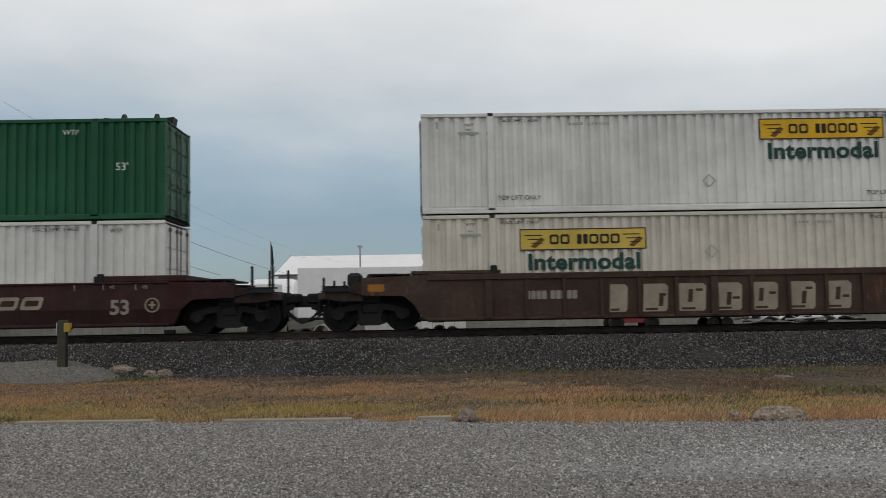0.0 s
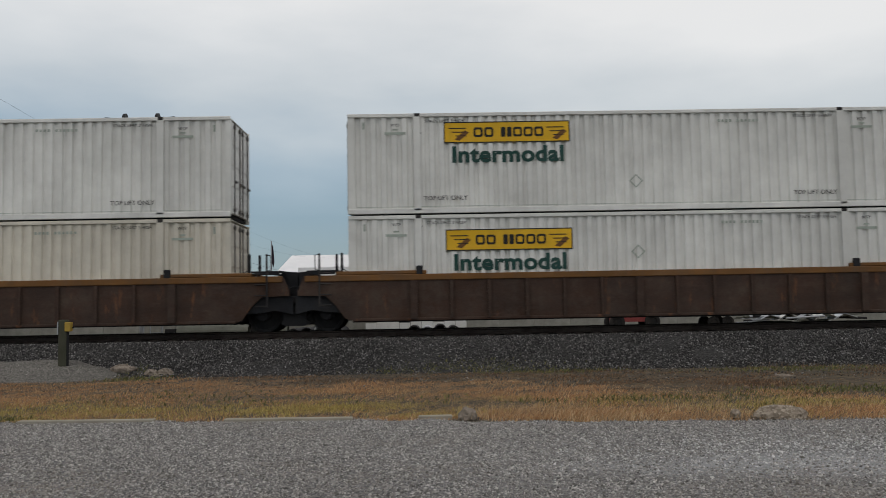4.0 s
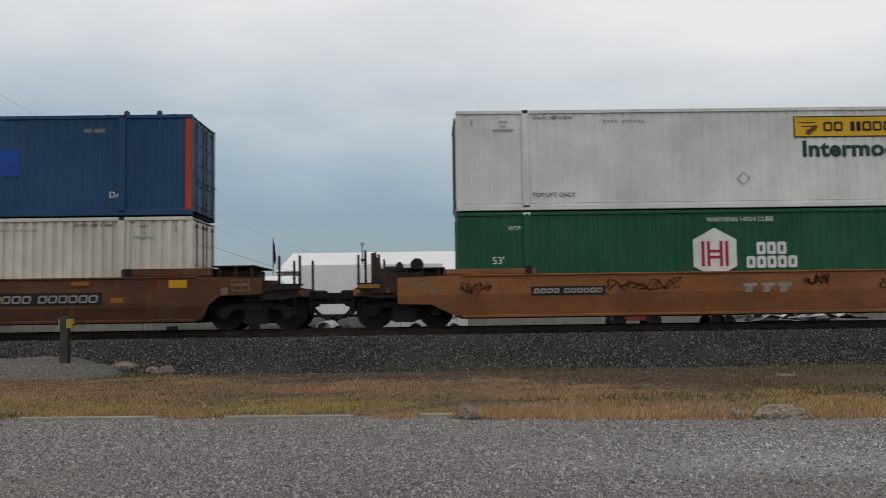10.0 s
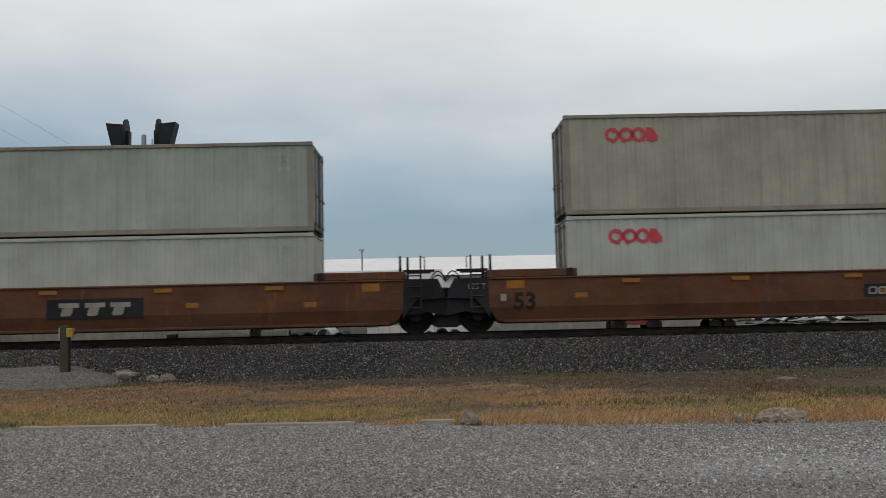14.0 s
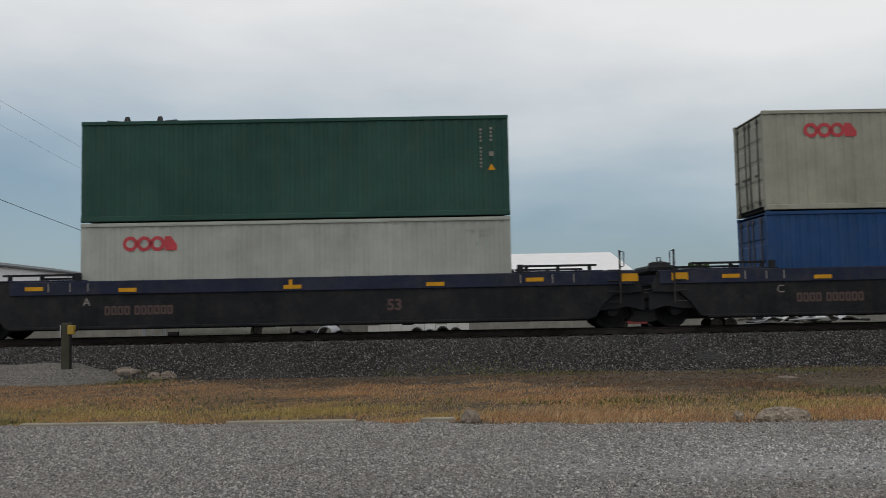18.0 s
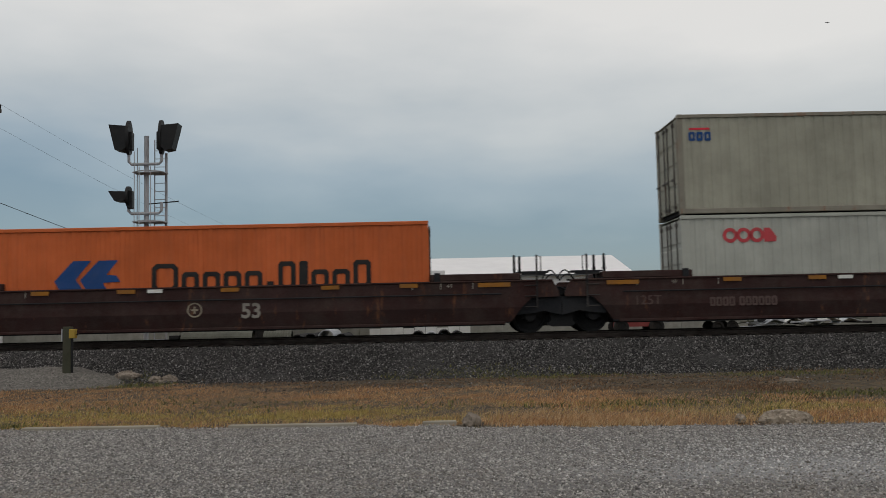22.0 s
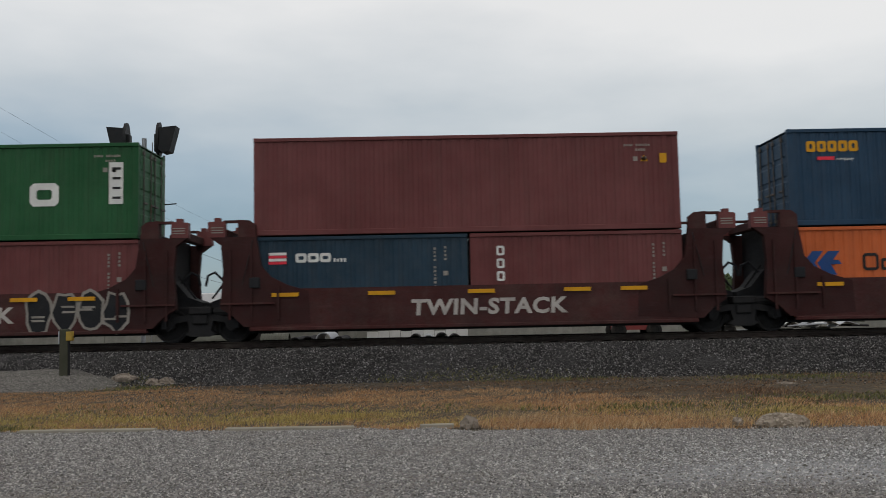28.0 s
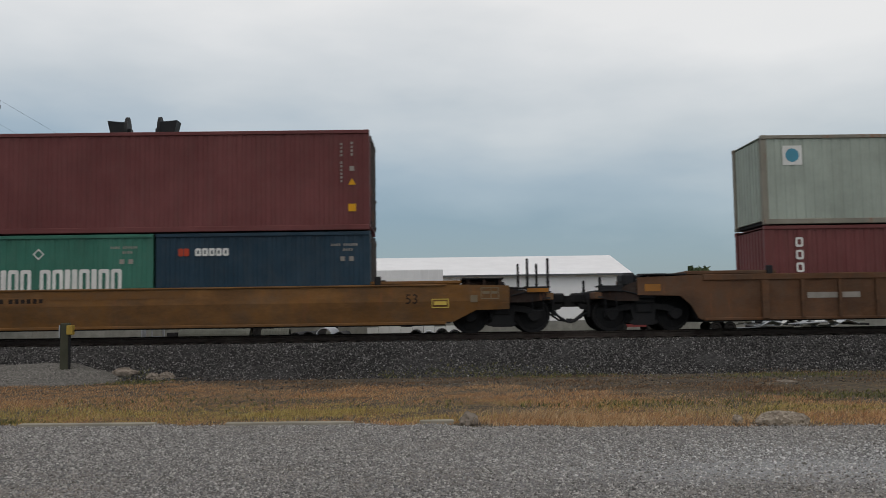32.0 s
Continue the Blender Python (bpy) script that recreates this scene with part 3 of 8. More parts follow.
part("equipment_box", Geo().bevel_box(0.27, 0.6, 0.3, 0.55, 2.3, 3.2, 0.02), GALV, mast)

# ---- far side: farm buildings, parked trailers, trees ----
SHEET_WHITE = paint("white_sheet_metal", (238, 240, 240), 0.5, 2.5, dirt=0.02, streak=0.0, vary=0.03)
SHEET_GREY = paint("pale_grey_wall", (206, 206, 202), 0.6, 1.45, dirt=0.1, streak=0.1)
TRAILER_WHITE = paint("white_trailer_side", (232, 234, 233), 0.5, 2.2, dirt=0.08, streak=0.15, vary=0.05)
RUBBER = paint("black_tyre_rubber", (28, 28, 28), 0.85, 1.0, dirt=0.3, streak=0)
RED_PAINT = flat_paint("faded_red_machine", (132, 60, 58))

barn = thing("storage_barn", "long white metal storage barn with a low gable roof", "building", (2.2, 95, 0))
for y in (-10, 10):
    part("wall", Geo().box(-16.6, 16.6, y - 0.15, y + 0.15, -0.1, 5.05), SHEET_WHITE, barn)
for x in (-16.6, 16.6):
    part("gable_wall", Geo().prism([(-9.85, -0.1), (9.85, -0.1), (9.85, 5.05), (0, 7.3), (-9.85, 5.05)], "x", x - 0.1, x + 0.1), SHEET_WHITE, barn)
for s in (-1, 1):
    g = Geo().prism([(s * 10.6, 4.98), (s * 10.6, 5.12), (0, 7.5), (0, 7.36)], "x", -17.0, 17.0)
    part("roof_slope", g, SHEET_WHITE, barn)
part("gutter", Geo().box(-17, 17, -10.75, -10.6, 4.94, 5.1), paint("grey_gutter", (120, 124, 126), 0.5, 1.0), barn)
for x in (-14, -2, 10):
    part("sliding_door", Geo().box(x - 2, x + 2, -10.28, -10.16, 0, 3.8), SHEET_WHITE, barn)
part("vent_pipe", Geo().rod((-8.95, -8.5, 4.9), (-8.95, -8.5, 7.8), 0.09, 8).rod((-8.95, -8.5, 7.7), (-8.95, -8.5, 7.9), 0.25, 8), GALV, barn)

shop = thing("white_shop_building", "long white metal shop building with a grey roof edge", "building", (-36, 60, 0))
part("wall", Geo().box(-6, 6, -26, 24, -0.1, 5.2), SHEET_WHITE, shop)
part("roof", Geo().prism([(-6.3, 5.2), (6.3, 5.2), (6.3, 5.32), (0, 6.3), (-6.3, 5.32)], "y", -26.3, 24.3), paint("grey_roof_edge", (126, 132, 136), 0.6, 1.0), shop)
for y in (-18, -6, 8):
    part("window", Geo().box(5.95, 6.03, y, y + 1.6, 2.2, 3.4), SHEET_GREY, shop)


def wheel_geo(r=0.5, w=0.28):
    return Geo().lathe([(0.02, -w / 2 + 0.05), (r * 0.55, -w / 2 + 0.05), (r * 0.62, -w / 2), (r * 0.95, -w / 2), (r, -w / 2 + 0.04), (r, w / 2 - 0.04), (r * 0.95, w / 2), (0.02, w / 2)], "y", 16)


def trailer(x0, x1, y, z1, label):
    c = (x0 + x1) / 2
    h = (x1 - x0) / 2
    t = thing("semi_trailer", label, "trailer", (c, y, 0), "trailers parked across the track")
    part("box_body", Geo().bevel_box(-h, h, -1.3, 1.3, 1.15, z1, 0.04), TRAILER_WHITE, t)
    post = shared(("trailer_post", z1), lambda: Geo().box(-0.03, 0.03, -1.33, -1.3, 1.2, z1 - 0.05))
    for x in np.arange(-h + 0.3, h - 0.2, 0.6):
        part("side_post", post, TRAILER_WHITE, t, at=(float(x), 0, 0))
    part("under_rail", Geo().box(-h, h, -1.28, 1.28, 0.98, 1.15), DARK_STEEL, t)
    for x in (h - 2.4, h - 1.2):
        for yy in (-1.05, 1.05):
            part("wheel", shared("trailer_wheel", wheel_geo), RUBBER, t, at=(x, yy, 0.5))
    for yy in (-0.8, 0.8):
        part("landing_leg", Geo().box(-h + 2.0, -h + 2.15, yy - 0.07, yy + 0.07, 0.0, 1.0), DARK_STEEL, t)


trailer(-8.3, 0.7, 57, 4.3, "short white box trailer parked on its landing legs")
trailer(-17.5, -10.0, 59, 3.4, "old white box trailer with a dirty side")

tank = thing("storage_tank", "horizontal white storage tank on steel saddles", "tank", (-11.6, 66, 0))
part("shell", Geo().lathe([(0.02, -2.2), (0.9, -2.1), (1.5, -1.7), (1.6, -1.3), (1.6, 1.3), (1.5, 1.7), (0.9, 2.1), (0.02, 2.2)], "x", 20, (0, 0, 2.4)), SHEET_WHITE, tank)
for x in (-1.1, 1.1):
    part("saddle", Geo().box(x - 0.15, x + 0.15, -1.2, 1.2, 0, 1.3), DARK_STEEL, tank)

flag = thing("flagpole", "slim flagpole with a limp flag", "flagpole", (-14.3, 80, 0))
part("pole", Geo().rod((0, 0, 0), (0, 0, 7.9), 0.06, 8), GALV, flag)
part("flag", Geo().prism([(0.05, 7.6), (0.14, 7.4), (0.20, 6.7), (0.26, 6.0), (0.16, 5.5), (0.06, 5.9)], "y", -0.08, 0.08), paint("dark_flag_cloth", (62, 50, 66), 0.9, 1.0), flag)

# ---- the train ----
TRAIN = []
SOOTY = paint("sooty_brown_steel", (66, 48, 40), 0.85, 1.0, dirt=0.5, rust=0.2, mottle=0.5, shine=0.2)
ROD_STEEL = paint("worn_lock_rod", (112, 108, 104), 0.6, 1.1, dirt=0.5, rust=0.08)
BOX_SHIFT, CAR_SHIFT = -0.06, 0.06


def on_train(ob, u, z):
    TRAIN.append((ob, u, z))
    return ob


SIZES = {"53": (16.154, 2.591), "40": (12.192, 2.438), "20": (6.058, 2.438)}


def front_wall(W, H):
    return Geo().box(-0.02, 0.02, -W / 2 + 0.1, W / 2 - 0.1, 0.15, H - 0.12)


def shipping_container(kind, u, z, H, mat, label, doors="L", frame_mat=None, front="waves", deep=0.022, door_mat=None):
    """A steel container of its kind, centred at u along the train, standing at height z over the rail."""
    L, W = SIZES[kind]
    fm = frame_mat or mat
    c = thing("shipping_container", label, "shipping container", (u, TRACK_Y, RAIL_Z + z), "containers on the train")
    on_train(c, u + BOX_SHIFT, z)
    h = L / 2
    bays = [(-h + 0.16, h - 0.16)] if kind != "53" else [(-h + 0.1, -6.2), (-5.98, 5.98), (6.2, h - 0.1)]
    for s in (-1, 1):
        side = part("side_wall", shared(("side_wall", kind, H, s, deep), lambda: _side(bays, H, W, s, deep)), mat, c)
        part("top_rail", shared(("top_rail", kind, H, s), lambda: Geo().bevel_box(-h, h, s * W / 2 - 0.03, s * W / 2 + 0.03, H - 0.11, H - 0.004, 0.012)), fm, c)
        part("bottom_rail", shared(("bottom_rail", kind, H, s), lambda: Geo().bevel_box(-h, h, s * W / 2 - 0.05, s * W / 2 + 0.02, 0.01, 0.16, 0.012)), fm, c)
        for e in (-1, 1):
            part("corner_post", shared(("corner_post", kind, H, s, e), lambda: Geo().box(e * h - 0.08 - e * 0.08, e * h + 0.08 - e * 0.08, s * W / 2 - 0.08 - s * 0.075, s * W / 2 + 0.08 - s * 0.075, 0.1, H - 0.1)), fm, c)
        at40 = [(-6.09, 0.09), (6.09, 0.09)] if kind == "53" else [(-h + 0.075, 0.08), (h - 0.075, 0.08)]
        for x, hw in at40:
            if kind == "53":
                part("stacking_post", shared(("stacking_post", H, s, x), lambda: Geo().box(x - 0.1, x + 0.1, s * W / 2 - 0.05, s * W / 2 + 0.025, 0.1, H - 0.1)), mat, c)
            for zz in (0.0, H - 0.12):
                part("corner_casting", shared(("corner_casting", kind, H, s, x, zz), lambda: Geo().bevel_box(x - hw, x + hw, min(s * (W / 2 - 0.12), s * (W / 2 + 0.035)), max(s * (W / 2 - 0.12), s * (W / 2 + 0.035)), zz, zz + 0.12, 0.015)), CASTING if kind == "53" else fm, c)
    part("roof", shared(("container_roof", kind, H), lambda: _roof(h, W, H)), mat, c)
    part("floor", shared(("container_floor", kind), lambda: Geo().box(-h + 0.1, h - 0.1, -W / 2 + 0.06, W / 2 - 0.06, 0.03, 0.15)), DARK_STEEL, c)
    d = -1 if doors == "L" else 1
    for s, is_door in ((d, True), (-d, False)):
        if is_door:
            for k in (-1, 1):
                leaf = part("door", shared(("door", kind, H, k, s), lambda: _door(W, H, k, s)), door_mat or mat, c, at=(s * (h - 0.04), 0, 0))
                for q in (0.16, 0.72):
                    part("lock_rod", shared(("lock_rod", H), lambda: Geo().rod((0, 0, 0.12), (0, 0, H - 0.12), 0.02, 6).box(-0.03, 0.03, -0.05, 0.05, 0.2, 0.28).box(-0.03, 0.03, -0.05, 0.05, H - 0.3, H - 0.2).box(-0.02, 0.03, -0.02, 0.3, 1.05, 1.1)),
                         ROD_STEEL, leaf, at=(s * 0.07, k * q * W / 2 * 0.95, 0))
        elif front == "ribs":
            end = part("end_wall", shared(("end_ribs", kind, H), lambda: front_wall(W, H)), mat, c, at=(s * (h - 0.03), 0, 0))
            for k in range(7):
                part("rib", shared(("end_rib", kind, s), lambda: Geo().prism([(0.0, -0.1), (s * 0.06, -0.05), (s * 0.06, 0.05), (0.0, 0.1)], "y", -W / 2 + 0.22, W / 2 - 0.22)), mat, end, at=(0, 0, 0.38 + k * (H - 0.75) / 6))
        else:
            part("end_wall", shared(("end_wall", kind, H, s), lambda: Geo().corrugated(-W / 2 + 0.12, W / 2 - 0.12, 0.13, H - 0.1, s * h - s * 0.02, 0.045, 0.25, "y", 0.09, s)), mat, c)
    return c


def _side(bays, H, W, s, deep):
    g = Geo()
    for a, b in bays:
        g.corrugated(a, b, 0.14, H - 0.1, s * W / 2, deep, 0.278, "x", 0.09, s)
    return g


def _roof(h, W, H):
    line = [(h - 0.02, H - 0.05), (-h + 0.02, H - 0.05), (-h + 0.02, H - 0.03)]
    for x in np.arange(-h + 0.5, h - 0.4, 0.5):
        line += [(float(x), H - 0.03), (float(x) + 0.02, H - 0.012), (float(x) + 0.18, H - 0.012), (float(x) + 0.2, H - 0.03)]
    return Geo().prism(line + [(h - 0.02, H - 0.03)], "y", -W / 2 + 0.03, W / 2 - 0.03)


def _door(W, H, k, s):
    y0, y1 = (0.01, W / 2 - 0.14) if k > 0 else (-W / 2 + 0.14, -0.01)
    line = [(-0.03 * s, 0.14), (0.03 * s, 0.14)]
    for q in range(4):
        z, step = 0.3 + q * (H - 0.5) / 4, (H - 0.5) / 4 - 0.12
        line += [(0.03 * s, z), (0.05 * s, z + 0.04), (0.05 * s, z + step - 0.04), (0.03 * s, z + step)]
    line += [(0.03 * s, H - 0.12), (-0.03 * s, H - 0.12)]
    return Geo().prism(line, "y", y0, y1)


def rects(rows):
    """Thin flat rectangles in one mesh, from rows of middle and size."""
    g = Geo()
    for x, z, w, h in rows:
        g.box(x - w / 2, x + w / 2, -0.003, 0.0, z - h / 2, z + h / 2)
    return g


def panel(c, mat, x, z, w, h, y, name="painted_panel", slant=0.0, label=""):
    g = Geo().prism([(-w / 2, -h / 2), (w / 2, -h / 2), (w / 2 + slant * h, h / 2), (-w / 2 + slant * h, h / 2)], "y", -0.003, 0.0)
    return part(name, g, mat, c, label, at=(x, y, z))


PLATE_TAN = paint("worn_tan_plate", (150, 136, 112), 0.7, 1.2, dirt=0.4)
POST_GREY = paint("worn_blue_grey_post", (50, 53, 57), 0.7, 1.0, dirt=0.35)
LADDER_GREY = paint("worn_dark_ladder", (58, 56, 57), 0.7, 1.0, dirt=0.4)


def brake_wheel():
    g = Geo().lathe([(0.245, -0.02), (0.285, -0.02), (0.285, 0.02), (0.245, 0.02), (0.245, -0.02)], "y", 24, caps=False)
    for k in range(3):
        a = k * math.pi / 3
        g.rod((-0.26 * math.cos(a), 0, -0.26 * math.sin(a)), (0.26 * math.cos(a), 0, 0.26 * math.sin(a)), 0.018, 5)
    g.lathe([(0.02, -0.03), (0.09, -0.02), (0.09, 0.03), (0.02, 0.04)], "y", 10)
    return g.rod((0, 0, 0), (0, 0.12, 0), 0.04, 8)


def wheelset_geo():
    g = Geo()
    for s in (-1, 1):
        y = s * 0.75
        g.lathe([(0.05, y + s * 0.02), (0.20, y + s * 0.075), (0.40, y + s * 0.02), (0.42, y + s * 0.06), (0.483, y + s * 0.06), (0.483, y - s * 0.045), (0.508, y - s * 0.055), (0.508, y - s * 0.075), (0.40, y - s * 0.06), (0.05, y - s * 0.05)], "y", 24)
        g.box(-0.03, 0.03, y + s * 0.03 - 0.02, y + s * 0.03 + 0.02, 0.15, 0.35)
    g.rod((0, -0.95, 0), (0, 0.95, 0), 0.08, 10)
    return g


def truck_geo():
    """Cast side frames, bolster, springs and bearing caps of one two-axle truck."""
    g = Geo()
    for s in (-1, 1):
        y0, y1 = sorted((s * 0.93, s * 1.09))
        g.prism([(-1.12, 0.40), (-1.10, 0.60), (-0.70, 0.74), (-0.30, 0.80), (0.30, 0.80), (0.70, 0.74), (1.10, 0.60), (1.12, 0.40), (0.74, 0.40), (0.70, 0.56), (0.36, 0.62),
                 (0.30, 0.34), (0.42, 0.24), (0.26, 0.17), (-0.26, 0.17), (-0.42, 0.24), (-0.30, 0.34), (-0.36, 0.62), (-0.70, 0.56), (-0.74, 0.40)], "y", y0, y1)
        for x in (-0.9, 0.9):
            g.rod((x, s * 0.92, 0.483), (x, s * 1.16, 0.483), 0.15, 10)
        for x in (-0.18, 0.0, 0.18):
            g.rod((x, s * 1.0, 0.26), (x, s * 1.0, 0.54), 0.07, 8)
    g.bevel_box(-0.22, 0.22, -1.15, 1.15, 0.52, 0.78, 0.03)
    g.rod((0, 0, 0.75), (0, 0, 0.92), 0.25, 12)
    # brake beams, levers and rods between the wheels, filled solid for the dark inside
    for s in (-1, 1):
        g.bevel_box(s * 0.36 - 0.06, s * 0.36 + 0.06, -0.9, 0.9, 0.30, 0.52, 0.02)
        g.box(s * 0.41 - 0.03, s * 0.41 + 0.03, -0.86, -0.62, 0.24, 0.70).box(s * 0.41 - 0.03, s * 0.41 + 0.03, 0.62, 0.86, 0.24, 0.70)
        g.prism([(s * 0.18, 0.28), (s * 0.30, 0.30), (s * 0.26, 0.84), (s * 0.16, 0.84)], "y", -0.32, -0.22)
        g.box(-0.9, 0.9, s * 0.55 - 0.03, s * 0.55 + 0.03, 0.62, 0.76)
    g.rod((-0.36, -0.1, 0.34), (0.36, -0.1, 0.34), 0.035, 6)
    g.box(-0.34, 0.34, -0.7, 0.7, 0.24, 0.5)
    return g


def body_bolster(parent, x, mat, e=1, z1=1.02):
    """Sooty centre sill, bolster and brake cylinder, solid to imitate shade over a truck."""
    g = Geo().bevel_box(-0.32, 0.32, -1.18, 1.18, 0.80, z1, 0.03).bevel_box(-1.25, 1.25, -0.72, 0.72, 0.74, z1, 0.04)
    g.prism([(-1.15, 0.60), (-0.55, 0.60), (-0.45, 0.80), (-1.2, 0.80)], "y", -0.5, 0.5)
    g.lathe([(0.02, -0.42), (0.13, -0.4), (0.15, -0.3), (0.15, 0.3), (0.13, 0.4), (0.02, 0.42)], "x", 10, (0.75 * e, -0.86, 0.86))
    part("body_bolster", g, mat, parent, at=(x, 0, 0))


WHEELSETS = []


def truck(parent, x):
    t = part("truck", shared("truck", truck_geo), DARK_STEEL, parent, "black cast-steel two-axle truck", at=(x, 0, 0))
    for dx in (-0.9, 0.9):
        w = part("wheelset", shared("wheelset", wheelset_geo), DARK_STEEL, t)
        w.matrix_parent_inverse = Matrix.Translation((dx, 0, 0.483))
        WHEELSETS.append(w)
    return t


def coupler(parent, e, back=0.0):
    g = Geo().bevel_box(10.4, 11.5, -0.14, 0.14, 0.76, 1.0, 0.03)
    g.prism([(11.38, -0.18), (11.6, -0.22), (11.78, -0.13), (11.72, 0.0), (11.82, 0.18), (11.5, 0.22), (11.38, 0.16)], "z", 0.72, 1.05)
    g.v = [(e * (x - back), e * y, z) for x, y, z in g.v]
    part("coupler", g, DARK_STEEL, parent)
    s = e
    part("cushion_box", Geo().bevel_box(min(s * (10.9 - back), s * (11.62 - back)), max(s * (10.9 - back), s * (11.62 - back)), -0.32, 0.32, 0.82, 1.12, 0.05), DARK_STEEL, parent)
    part("hose_bight", Geo().tube([(s * (q - back), -0.55, z) for q, z in ((11.0, 0.82), (11.12, 0.66), (11.4, 0.44), (11.62, 0.30), (11.74, 0.27))], 0.038, 6), BLACK, parent)
    part("hose_strap", Geo().tube([(s * (11.3 - back), -0.5, 0.78), (s * (11.34 - back), -0.52, 0.50), (s * (11.42 - back), -0.52, 0.44)], 0.014, 4), BLACK, parent)
    part("pin_lifter", Geo().box(min(s * (11.18 - back), s * (11.26 - back)), max(s * (11.18 - back), s * (11.26 - back)), -0.75, -0.68, 0.42, 0.95), DARK_STEEL, parent)
    part("air_hose", Geo().tube([(s * (x - back), y, z) for x, y, z in ((11.15, -0.4, 0.9), (11.25, -0.42, 0.62), (11.48, -0.4, 0.38), (11.66, -0.36, 0.30), (11.80, -0.3, 0.36))], 0.035, 6), BLACK, parent)
    part("uncoupling_lever", Geo().tube([(s * (x - back), y, z) for x, y, z in ((11.05, -1.35, 0.95), (11.15, -0.5, 0.93), (11.4, -0.1, 0.98))], 0.018, 5), DARK_STEEL, parent)


def rail_pair(parent, x, y, z0, z1, w, mat):
    """An upright grab post of channel steel with a foot, a clamp and a rounded top."""
    g = Geo().box(x - 0.034, x + 0.034, y - 0.03, y + 0.03, z0, z1 - 0.03).rod((x, y - 0.03, z1 - 0.034), (x, y + 0.03, z1 - 0.034), 0.034, 8)
    g.box(x - 0.07, x + 0.07, y - 0.045, y + 0.045, z0, z0 + 0.05).box(x - 0.045, x + 0.045, y - 0.042, y + 0.042, z0 + 0.4 * (z1 - z0), z0 + 0.4 * (z1 - z0) + 0.05)
    part("grab_post", g.rod((x, y, z0 + 0.22), (x + 2.2 * w, y, z0 + 0.06), 0.013, 5), mat, parent)


def clip(poly, z, above):
    out = []
    for (a, b), (p, q) in zip(poly, poly[1:] + poly[:1]):
        inside, nxt = (b >= z) == above, (q >= z) == above
        if inside:
            out.append((a, b))
        if inside != nxt:
            out.append((a + (p - a) * (z - b) / (q - b), z))
    return out


def creased(poly, y0, y1, s, z, bend):
    """A side plate whose lower half bends inwards below the height z."""
    if not z:
        return Geo().prism(poly, "y", y0, y1)
    g = Geo().prism(clip(poly, z, True), "y", y0, y1)
    n = len(g.v)
    g.prism(clip(poly, z, False), "y", y0, y1)
    g.v = g.v[:n] + [(x, y - s * bend * (z - zz), zz) for x, y, zz in g.v[n:]]
    return g


